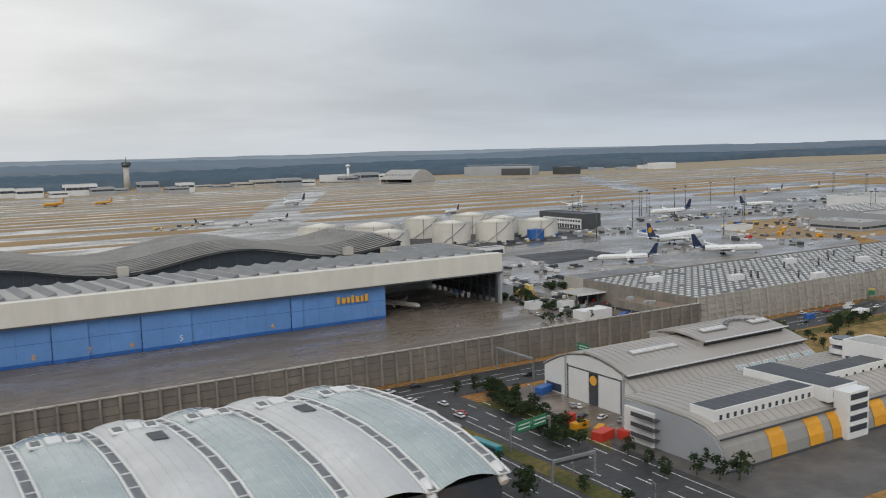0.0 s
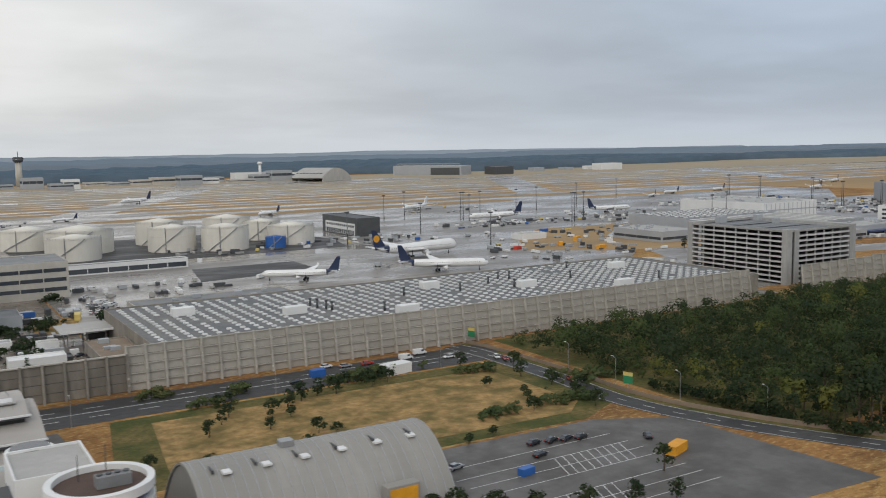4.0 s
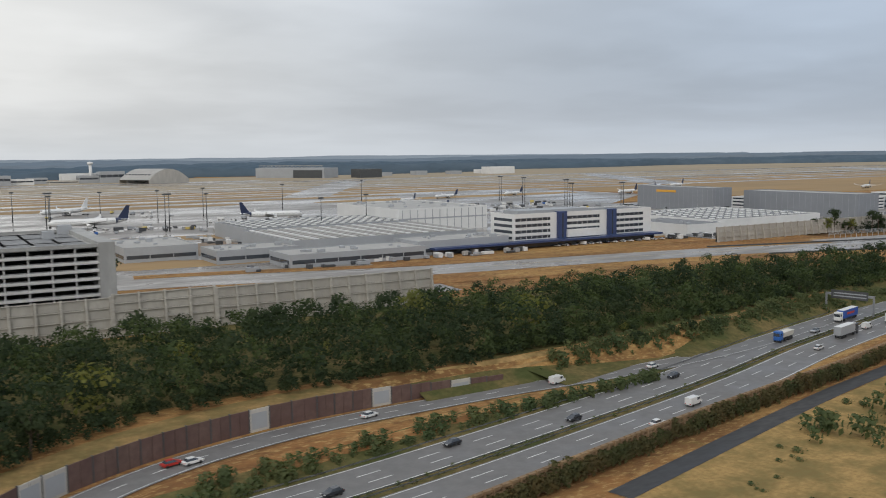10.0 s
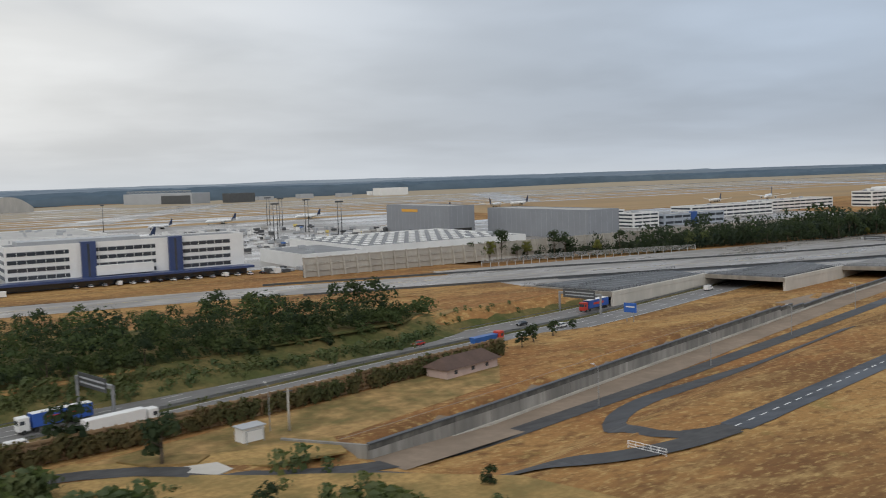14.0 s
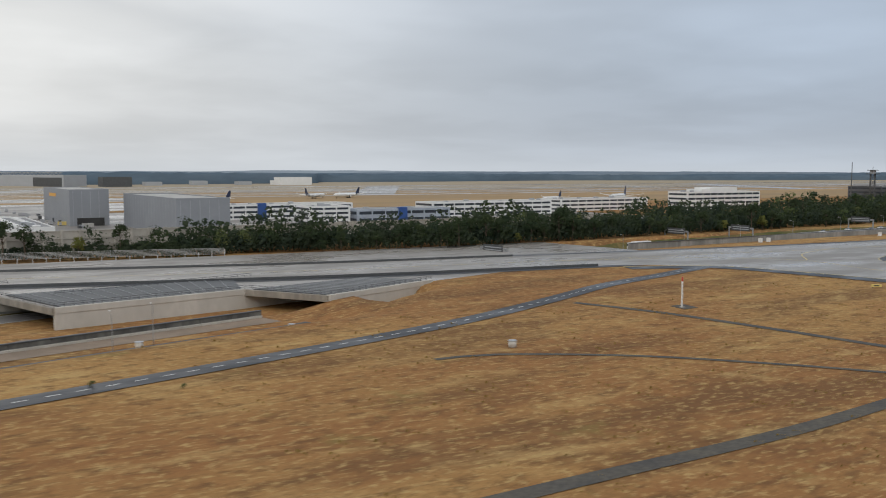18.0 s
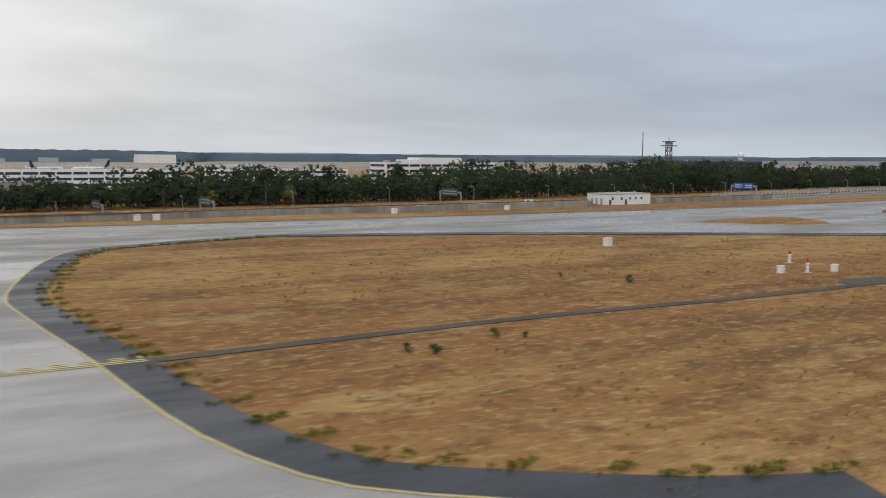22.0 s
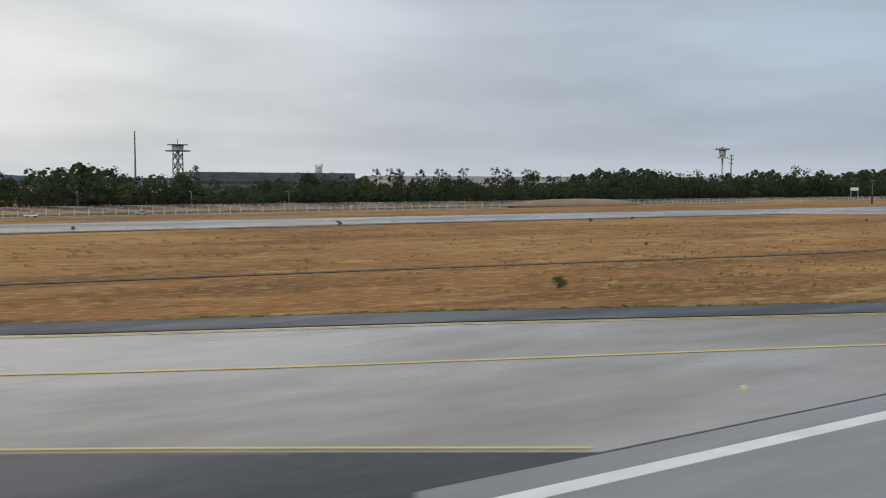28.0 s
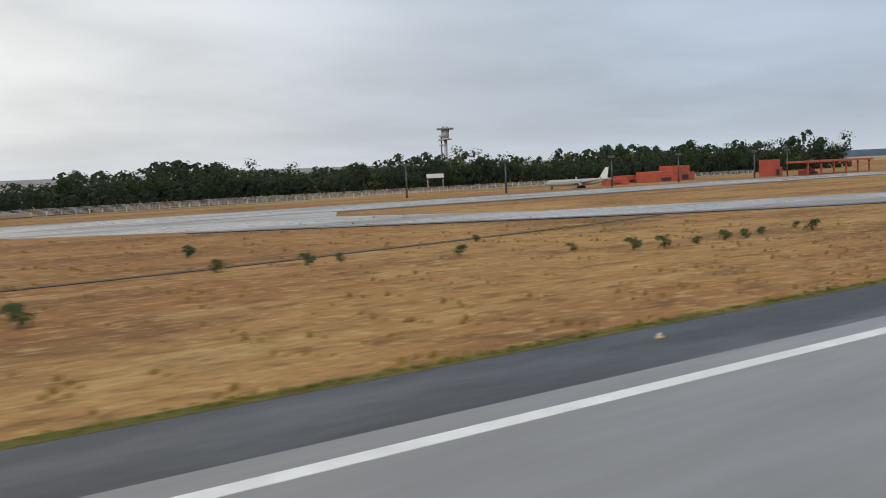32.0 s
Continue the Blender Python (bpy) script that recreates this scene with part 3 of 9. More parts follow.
strip("taxi_grass_south", [p for p in TAXI_MAIN if 690 < p[0] < 1120], -46, -17.5, M_GRASS, 0.16, "dry grass between the noise wall and the taxiway", "ground")
strip("taxi_grass_north", [p for p in TAXI_MAIN if 740 < p[0] < 985], 17.5, 31, M_GRASS, 0.16, "dry grass strip beside the cargo buildings", "ground")
# branch to the runway and the two oblique exits
slab("taxiway_branch", [(1400, 262), (1440, 238), (1458, 221), (1467, 185), (1471, 160), (1474, 137), (1474, 96), (1472, 81), (1470, 64), (1471, 49), (1469, 28.7), (1545, 28.7), (1530, 36), (1516, 47), (1511, 54), (1508, 66), (1507, 80), (1506.5, 95), (1505.5, 113), (1504.5, 127), (1505, 146.5), (1515, 183), (1526, 206), (1545, 216), (1575, 224), (1500, 262)], M_CONC, 0.14, "pale concrete taxiway branch curving to the runway", "taxiway")
slab("oblique_exit", [(1560, 232), (1577, 224), (1640, 201), (1752, 138), (1848, 97), (1916, 60), (1937, 47.5), (1953.6, 38), (1969, 28.7), (2106, 28.7), (2085, 31.6), (2056, 36.6), (2043, 39), (2030, 43.6), (2012, 50.5), (1983, 62.5), (1955, 72.5), (1918, 89), (1896, 103), (1844, 150), (1808, 187), (1822, 205), (1850, 222), (1700, 235)], M_CONC, 0.145, "wet concrete taxiway leading obliquely to the runway", "taxiway")
slab("second_oblique_exit", [(2240, 230), (2300, 180), (2361, 133), (2413, 103), (2520, 62), (2600, 36), (2760, 36), (2620, 72), (2449, 128), (2375, 158), (2345, 200), (2360, 228)], M_CONC, 0.145, "second oblique concrete taxiway leading to the runway", "taxiway")
# runway with dark shoulder
slab("runway_shoulder", [(1380, -80), (5500, -80), (5500, 36.5), (2220, 36.2), (2150, 34.6), (2100, 36.6), (1980, 36.5), (1850, 30.6), (1380, 30.2)], M_SHOULDER, 0.10, "dark wet asphalt runway shoulder", "runway")
slab("runway", [(1400, -70), (5500, -70), (5500, 28.5), (1400, 28.5)], M_RUNWAY, 0.13, "grey grooved runway with a white edge line", "runway")
slab("runway_edge_line", [(1400, 25.45), (5500, 25.45), (5500, 26.4), (1400, 26.4)], M_WHITE, 0.16, "broad white runway edge line", "marking")

# motorway
for nm_, a_, b_ in (("motorway_far_lanes", 1.6, 14.5), ("motorway_near_lanes", -14.5, -1.6)):
    strip(nm_, HWY, a_, b_, M_HWY, 0.08, "damp grey asphalt motorway carriageway", "motorway", hz)

# ---- boundary wall ----
def wall_run(name, x0, x1, y0, y1, h, label, bay=6.0, curved=0.0, face=None, rib=None):
    """Panelled concrete noise wall with posts; panels are parts."""
    L = math.hypot(x1 - x0, y1 - y0)
    th = thing(name, x0, y0, 0, math.degrees(math.atan2(y1 - y0, x1 - x0)), label, "wall", kind="structure")
    n = max(1, round(L / bay))
    w = L / n
    rows_ = max(3, round(h / 3.0))
    hh = h / rows_
    pm = None
    for k in range(rows_):
        lean = curved * ((k + 0.5) / rows_) ** 2
        for i in range(n):
            if pm is None:
                b = boxes((0.08, w - 0.08, -0.18, 0.15, 0.08, hh - 0.1), bevel=0.05)
                ob = part("panel", b, face or M_WALL, th)
                pm = ob.data
            else:
                ob = new("panel", pm)
                ob.parent = th
            ob.location = (i * w, lean, k * hh)
    post = None
    for i in range(n + 1):
        if post is None:
            b = bmesh.new()
            for k in range(6):
                z0, z1 = h * k / 6, h * (k + 1) / 6
                l0 = curved * ((k + 0.5) / 6) ** 2
                box(b, -0.38, 0.38, -1.6 + 0.7 * k / 5 + l0, -0.16 + l0, z0, z1 + (0.35 if k == 5 else 0))
            ob = part("post", b, rib or M_WALLPOST, th)
            post = ob.data
        else:
            ob = new("post", post)
            ob.parent = th
        ob.location = (i * w, 0, 0)
    if face:
        for k in range(1, rows_ + 1):
            ln_ = curved * (k / rows_) ** 2
            part("rail", boxes((0, L, ln_ - 0.75, ln_ - 0.3, k * hh - 0.22, k * hh + 0.1)), M_WALLPOST, th)
    else:
        part("coping", boxes((-0.2, L + 0.2, curved - 0.7, curved + 0.4, h - 0.1, h + 0.3)), M_WALLPOST, th)
    part("core", boxes((0, L, curved + 0.05, curved + 0.25, 0, h - 0.1)), M_DSTEEL, th)
    return th


wall_run("noise_wall_west", -60, 322, 296, 296, 12.0, "tall beige concrete noise wall of ribbed panels", 6.3, rib=M_WALLRIB)
wall_run("noise_wall_middle", 322, 612, 296, 296, 14.4, "tall concave beige concrete noise wall with ribs", 6.0, 1.4, M_PALEWALL)
wall_run("noise_wall_garage", 655, 714.4, 299, 300, 12.9, "beige concrete noise wall in front of the garage", 7.4, 0.9, M_PALEWALL)
wall_run("noise_wall_bay", 715, 748, 300, 300, 13.7, "taller pale concrete noise wall section with rails", 8.2, 0.9, M_PALEWALL)
wall_run("noise_wall_road", 748.6, 833, 300, 301, 13.2, "pale concrete noise wall above the wood", 7.0, 0.9, M_PALEWALL)
wall_run("noise_wall_north", 1095, 1560, 398, 404, 9.2, "pale ribbed concrete noise wall behind the taxiway", 7.0, 1.0, M_PALEWALL)

# ---- aircraft hangar with blue doors ----
hg = thing("aircraft_hangar", 115, 412, 0, 0, "long white aircraft hangar with sky-blue sliding doors", "hangar")
HX0, HX1 = -175.0, 175.0
part("fascia", boxes((HX0, HX1, -2, 3, 18.2, 28.6), bevel=0.15), M_TANK, hg, "pale deep fascia beam")
part("eaves_strip", boxes((HX0 - 0.3, HX1 + 0.3, -2.4, 0, 17.6, 18.2)), M_DSTEEL, hg)
rb = bmesh.new()
for a_, b_ in ((HX0, HX1),):
    v = [rb.verts.new(p) for p in ((a_, 3, 28.4), (b_, 3, 28.4), (b_, 75, 24.5), (a_, 75, 24.5), (a_, 3, 27.4), (b_, 3, 27.4), (b_, 75, 23.5), (a_, 75, 23.5))]
    for q in ((0, 1, 2, 3), (7, 6, 5, 4), (0, 4, 5, 1), (1, 5, 6, 2), (2, 6, 7, 3), (3, 7, 4, 0)):
        rb.faces.new([v[i] for i in q])
part("roof", rb, M_LIGHTROOF, hg)
skylight = None
for i in range(34):
    x = HX0 + 6 + i * (HX1 - HX0 - 12) / 33
    if skylight is None:
        b = bmesh.new()
        v = [b.verts.new(p) for p in ((-2.2, 0, 0), (2.2, 0, 0), (2.2, 62, -3.35), (-2.2, 62, -3.35), (1.9, 0, 1.7), (1.9, 62, -1.65))]
        for q in ((0, 4, 5, 3), (1, 2, 5, 4), (0, 1, 4), (3, 5, 2)):
            b.faces.new([v[k] for k in q])
        bmesh.ops.recalc_face_normals(b, faces=b.faces)
        ob = part("roof_skylight", b, M_ROOFGREY, hg)
        skylight = ob.data
    else:
        ob = new("roof_skylight", skylight)
        ob.parent = hg
    ob.location = (x, 9, 27.9)
part("back_wall", boxes((HX0, HX1, 74, 75, 0, 24)), M_GREYMETAL, hg)
part("end_wall", boxes((HX0, HX0 + 1, 3, 74, 0, 25)), M_GREYMETAL, hg)
part("end_frame", boxes((HX1 - 1.2, HX1, -1.5, 1.0, 0, 18.2), bevel=0.1), M_GREYMETAL, hg)
for i in range(11):
    part("side_window_strip", boxes((HX1 - 0.8, HX1 - 0.4, 4 + i * 6.4, 9.6 + i * 6.4, 3.0, 17.5)), M_GLASS, hg)
    part("side_column", boxes((HX1 - 1.2, HX1, 2.6 + i * 6.4, 4 + i * 6.4, 0, 24.4)), M_DSTEEL, hg)
for k in range(3):
    part("side_rail", boxes((HX1 - 1.0, HX1 - 0.2, 3, 74, 2.4 + k * 5, 3.0 + k * 5)), M_DSTEEL, hg)
edges = [HX0, -128, -82, -59, -44, -21.5, 1, 50, 56, 102.5]
for i, (a, b) in enumerate(zip(edges, edges[1:])):
    yy = 0.0 if i % 2 else 0.9
    d = part("door_leaf", boxes((a + 0.12, b - 0.12, yy, yy + 0.8, 1.7, 17.7), bevel=0.05), M_BLUE, hg, "sky-blue sliding hangar door")
    part("door_skirt", boxes((a + 0.12, b - 0.12, yy - 0.06, yy + 0.8, 0.15, 1.7)), M_BLUEPAINT, d)
    for j in range(1, int((b - a) / 9)):
        part("door_seam", boxes((a + j * 9 - 0.05, a + j * 9 + 0.05, yy - 0.03, yy, 1.8, 17.6)), M_BLUEPAINT, d)
    part("door_rail", boxes((a + 0.2, b - 0.2, yy - 0.04, yy, 9.6, 9.8)), M_BLUEPAINT, d)
part("hangar_floor", boxes((100, HX1 - 1.2, 2, 74, 0, 0.14)), M_WETBROWN, hg)


def roof_text(name, s, size, x, y, z, rx, rz, material, parent, depth=0.04, align="CENTER"):
    cu = bpy.data.curves.new(name, "FONT")
    cu.body, cu.size, cu.extrude, cu.align_x = s, size, depth, align
    tmp = bpy.data.objects.new(name, cu)
    scene.collection.objects.link(tmp)
    dg = bpy.context.evaluated_depsgraph_get()
    me = bpy.data.meshes.new_from_object(tmp.evaluated_get(dg))
    bpy.data.objects.remove(tmp)
    ob = new(name, me)
    me.materials.clear()
    me.materials.append(material)
    ob.parent = parent
    ob.matrix_local = pose(x, y, z, rx, 0, rz)
    return ob


for num, x in (("8", -58.5 - 8), ("7", -36 - 8), ("6", -26), ("5", -4), ("4", 40), ("1", 96)):
    roof_text("door_number", num, 3.6, x, -0.1, 3.0, 90, 0, M_AMBER if num != "5" else M_WHITE, hg)

for k, (a_, w_) in enumerate(((74.5, 1.4), (77.2, 2.0), (80.0, 1.6), (82.4, 1.6), (84.8, 2.0), (87.6, 1.6), (90.0, 1.8))):
    part("lettering_bar", boxes((a_, a_ + w_, -0.3, -0.12, 10.8, 13.8 if k % 3 else 14.4)), M_AMBER, hg, "amber lettering as plain bars")

# ---- multi-storey garage ----
gr = thing("parking_garage", 662, 314, 0, 0, "grey concrete multi-storey car park with open decks", "garage")
GW, GD, GH = 57.0, 70.0, 29.0
nst = 10
st = (GH - 2.0) / nst
for k in range(nst + 1):
    z = 1.0 + k * st
    part("deck", boxes((0.6, GW - 0.6, 0.6, GD - 0.6, z - 0.25, z)), M_GARAGE, gr)
    if k < nst:
        part("parapet_front", boxes((9.5, GW - 5, 0.0, 0.25, z - 0.1, z + 0.85), bevel=0.03), M_RAIL, gr)
        part("parapet_side", boxes((0.0, 0.25, 3.5, GD - 3.5, z - 0.1, z + 0.85), bevel=0.03), M_RAIL, gr)
        part("rail_front", boxes((9.5, GW - 5, 0.05, 0.12, z + 0.95, z + 1.15)), M_STEEL, gr)
for i in range(7):
    x = 9.3 + i * (GW - 14.4) / 6
    part("front_column", boxes((x - 0.3, x + 0.3, 0.35, 1.0, 0, GH - 1)), M_GARAGE, gr)
for i in range(9):
    y = 3.6 + i * (GD - 7.2) / 8
    part("side_column", boxes((0.35, 1.0, y - 0.3, y + 0.3, 0, GH - 1)), M_GARAGE, gr)
part("corner_tower", boxes((-0.25, 3.6, -0.3, 3.5, 0, GH + 0.6), bevel=0.08), M_GARAGE, gr)
# near-black filler paints the shade in the slot beside the stairs
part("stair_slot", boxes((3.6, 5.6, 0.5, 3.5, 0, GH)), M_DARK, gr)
part("stair_tower", boxes((5.6, 9.3, -0.3, 3.5, 0, GH + 0.3), bevel=0.08), M_GARAGE, gr)
part("end_pier", boxes((GW - 5, GW + 0.2, -0.25, GD, 0, GH + 0.6), bevel=0.08), M_GARAGE, gr)
part("back_pier", boxes((-0.25, 5, GD - 3.5, GD + 0.3, 0, GH + 0.6), bevel=0.08), M_GARAGE, gr)
# added near-black block that paints the shade deep inside the decks
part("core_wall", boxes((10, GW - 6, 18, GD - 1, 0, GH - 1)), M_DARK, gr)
part("roof_edge", boxes((0, GW, 0, 0.4, GH - 0.9, GH + 0.2), (0, 0.4, 0, GD, GH - 0.9, GH + 0.2), (0, GW, GD - 0.4, GD, GH - 0.9, GH + 0.2)), M_GARAGE, gr)
# thin darker slabs laid flat on the top deck as bays, no canopies
for i in range(5):
    for j in range(3):
        part("roof_canopy", boxes((9 + i * 8.6, 16.5 + i * 8.6, 4 + j * 21, 22 + j * 21, GH - 0.98, GH - 0.9)), M_ROOFGREY, gr)
for x, y, s in ((18, 62, 3), (40, 40, 2), (48, 60, 2.5)):
    part("roof_plant", boxes((x, x + s * 2, y, y + s * 1.4, GH - 1, GH + s), bevel=0.05), M_GREYMETAL, gr)


def block(name, x0, x1, y0, y1, h, wall, roof, label, category="building", bands=(), parapet=0.5, roof_units=0, z0=0.0, rz=0.0, seed=1):
    """A flat-roofed building; bands are (z0, z1) window rows on the two seen sides."""
    th = thing(name, x0, y0, z0, rz, label, category)
    w, d = x1 - x0, y1 - y0
    part("wall", boxes((0, w, 0, d, 0, h - 0.3)), wall, th)
    part("roof", boxes((0.4, w - 0.4, 0.4, d - 0.4, h - 0.3, h)), roof, th)
    part("parapet", boxes((0, w, 0, 0.4, h - 0.3, h + parapet), (0, 0.4, 0.4, d, h - 0.3, h + parapet), (w - 0.4, w, 0.4, d, h - 0.3, h + parapet), (0.4, w - 0.4, d - 0.4, d, h - 0.3, h + parapet)), wall, th)
    for a, b in bands:
        n = max(1, int(w / 12))
        for i in range(n):
            part("window_band", boxes((1 + i * (w - 2) / n + 0.25, 1 + (i + 1) * (w - 2) / n - 0.25, -0.08, 0.0, a, b)), M_GLASS, th)
        n = max(1, int(d / 12))
        for i in range(n):
            part("window_band", boxes((-0.08, 0.0, 1 + i * (d - 2) / n + 0.25, 1 + (i + 1) * (d - 2) / n - 0.25, a, b)), M_GLASS, th)
    rnd = random.Random(seed)
    for _ in range(roof_units):
        x, y, s = rnd.uniform(3, w - 6), rnd.uniform(3, d - 6), rnd.uniform(1, 2.6)
        part("roof_unit", boxes((x, x + s * 1.6, y, y + s, h, h + s * 0.7), bevel=0.05), M_GREYMETAL, th)
    return th


block("maintenance_hall", 333, 622, 299, 392, 11.0, M_WALLRIB, M_HALLROOF, "huge low workshop hall with skylight rows on the roof", "hall", seed=3)
block("office_building", 972, 1082, 443, 468, 20.0, M_WPAINT, M_ROOFGREY, "white cargo office building with dark blue stair towers", "office building")
block("white_cargo_hall", 968, 1045, 582, 690, 16.5, M_WPAINT, M_LIGHTROOF, "white panelled cargo hall with roof ventilators", "hall", roof_units=20)
block("cargo_shed", 845, 968, 478, 565, 9.0, M_GREYMETAL, M_ROOFGREY, "long grey cargo shed with a ribbed roof", "shed")
block("grey_hall", 1299, 1322, 589, 690, 22.0, M_BLOCKGREY, M_LIGHTROOF, "tall grey metal-clad cargo hall", "hall")
block("grey_warehouse", 1329, 1357, 464, 581, 19.5, M_BLOCKGREY, M_LIGHTROOF, "long grey metal-clad warehouse", "warehouse")

# ---- trees ----
def crown_arrays(seed, height, radius, n, leaf, base=0.28, lobes=11, loose=0.38, normals=False):
    """Leaf clumps as loose quads round several lobes: points (n*4, 3)."""
    r = np.random.RandomState(seed)
    cz = height * (base + (1 - base) * 0.5)
    hz_ = height * (1 - base) * 0.5
    L = []
    for k in range(lobes):
        a, u = r.uniform(0, 2 * np.pi), r.uniform(-0.75, 0.8)
        rr = np.sqrt(max(0.05, 1 - u * u)) * r.uniform(0.45, 0.75)
        L.append((radius * rr * np.cos(a), radius * rr * np.sin(a), cz + hz_ * u * 0.8, radius * r.uniform(0.34, 0.6)))
    L.append((0, 0, cz + hz_ * 0.45, radius * 0.6))
    L = np.array(L)
    pick = r.randint(0, len(L), n)
    d = r.normal(size=(n, 3))
    d /= np.linalg.norm(d, axis=1, keepdims=True)
    d[:, 2] = np.where(d[:, 2] < -0.3, -d[:, 2], d[:, 2])
    core = np.arange(n) < n // 3
    c = L[pick, :3] + d * (L[pick, 3] * np.where(core, r.uniform(0.7, 0.84, n), r.uniform(0.86, 1.1, n)))[:, None]
    nrm = d + r.normal(size=(n, 3)) * np.where(core, 0.12, loose)[:, None]
    nrm /= np.linalg.norm(nrm, axis=1, keepdims=True)
    t1 = np.cross(nrm, r.normal(size=(n, 3)))
    t1 /= np.linalg.norm(t1, axis=1, keepdims=True)
    t2 = np.cross(nrm, t1)
    s = (leaf * np.where(core, 1.35, 0.8) * r.uniform(0.6, 1.3, n))[:, None]
    q = r.uniform(0.5, 1.0, (n, 4, 1))
    P = np.stack([c + t1 * s * q[:, 0], c + t2 * s * q[:, 1], c - t1 * s * q[:, 2], c - t2 * s * q[:, 3]], 1)
    P[:, 1:, :] += nrm[:, None, :] * s[:, None] * 0.15
    P = P.reshape(-1, 3)
    if not normals:
        return P
    out_ = P - np.array([0, 0, height * (base + (1 - base) * 0.35)])
    out_ /= np.linalg.norm(out_, axis=1, keepdims=True)
    N = np.repeat(nrm, 4, 0) * 0.35 + np.repeat(d, 4, 0) * 0.45 + out_ * 0.45
    return P, N / np.linalg.norm(N, axis=1, keepdims=True)


def quads_mesh(name, P, material, N=None):
    me = bpy.data.meshes.new(name)
    n = len(P) // 4
    me.vertices.add(len(P))
    me.vertices.foreach_set("co", np.asarray(P, np.float32).reshape(-1))
    me.loops.add(4 * n)
    me.loops.foreach_set("vertex_index", np.arange(4 * n))
    me.polygons.add(n)
    me.polygons.foreach_set("loop_start", np.arange(0, 4 * n, 4))
    me.update(calc_edges=True)
    me.materials.append(material)
    if N is not None:
        me.polygons.foreach_set("use_smooth", np.ones(n, bool))
        me.normals_split_custom_set_from_vertices(N.tolist())
    return me


def trunk_mesh(height, seed):
    r = random.Random(seed)
    bm = bmesh.new()
    lean = Vector((r.uniform(-0.4, 0.4), r.uniform(-0.4, 0.4), 0))
    p0, p1, p2 = Vector((0, 0, -0.3)), Vector((0, 0, height * 0.35)) + lean * 0.5, Vector((0, 0, height * 0.75)) + lean
    tube(bm, p0, p1, 0.32, 0.24, 7)
    tube(bm, p1, p2, 0.24, 0.1, 7)
    for k in range(5):
        a = 2 * math.pi * k / 5 + r.uniform(-0.4, 0.4)
        s = p1.lerp(p2, r.uniform(0, 0.7))
        tube(bm, s, s + Vector((math.cos(a) * height * 0.2, math.sin(a) * height * 0.2, height * 0.17)), 0.12, 0.04, 5)
    return bm


def tree_kind(seed, height, radius, material, label, n=600, leaf=0.5, base=0.1, name="tree"):
    th = thing(name, 0, 0, -500, 0, label, "tree")
    part("trunk", trunk_mesh(height, seed), M_BARK, th)
    P, N = crown_arrays(seed, height, radius, n, leaf, base, normals=True)
    cr = new("crown", quads_mesh("crown", P, material, N))
    cr.parent = th
    return th


KINDS = [
    tree_kind(1, 14.5, 4.6, M_TREE, "dark green leafy roadside oak tree"),
    tree_kind(2, 12.0, 4.0, M_TREE, "dark green leafy broad tree"),
    tree_kind(3, 16.5, 4.2, M_TREE, "tall dark green leafy tree", base=0.1),
    tree_kind(4, 10.0, 3.6, M_TREE2, "yellowing green leafy young tree", base=0.15),
    tree_kind(5, 11.0, 4.4, M_TREE, "low round dark green tree", base=0.12),
]


def inside(x, y, poly):
    c = False
    for (x0, y0), (x1, y1) in zip(poly, poly[1:] + poly[:1]):
        if (y0 > y) != (y1 > y) and x < (x1 - x0) * (y - y0) / (y1 - y0) + x0:
            c = not c
    return c


def scatter(poly, spacing, seed, keep=1.0):
    r = random.Random(seed)
    xs, ys = [p[0] for p in poly], [p[1] for p in poly]
    out = []
    y = min(ys)
    k = 0
    while y < max(ys):
        x = min(xs) + (k % 2) * spacing / 2
        while x < max(xs):
            px_, py_ = x + r.uniform(-0.35, 0.35) * spacing, y + r.uniform(-0.35, 0.35) * spacing
            if inside(px_, py_, poly) and r.random() < keep:
                out.append((px_, py_, r.random(), r.random()))
            x += spacing
        y += spacing * 0.87
        k += 1
    return out


WOOD_1 = [(460, 284), (460, 200), (464, 168), (470, 140), (500, 141), (552, 139), (588, 144), (614, 152), (640, 162), (655, 171), (672, 182), (698, 201), (717, 204), (738, 206), (786, 207), (844, 207), (878, 209), (930, 221), (966, 228), (1020, 234), (1056, 240), (1072, 252), (1064, 272), (1040, 290), (960, 300), (862, 302), (850, 290), (716, 287), (660, 287), (615, 280)]
WOOD_2 = [(1222, 396), (1256, 388), (1292, 377), (1330, 356), (1420, 338), (1560, 348), (1700, 352), (1860, 362), (2000, 384), (2000, 470), (1500, 420), (1430, 397), (1240, 398)]
WOOD_3 = [(2000, 384), (2150, 395), (2330, 404), (2450, 440), (2580, 460), (2800, 430), (2950, 430), (2950, 620), (2000, 470)]


TRACK = smooth_line([(770, 204), (800, 205), (830, 207), (861, 211), (901, 216), (945, 225), (978, 229), (1030, 238), (1066, 247), (1092, 262)], 6)


def track_gap(x, y):
    """Distance of a point behind the dirt track below the wood."""
    return y - np.interp(x, [p[0] for p in TRACK], [p[1] for p in TRACK])


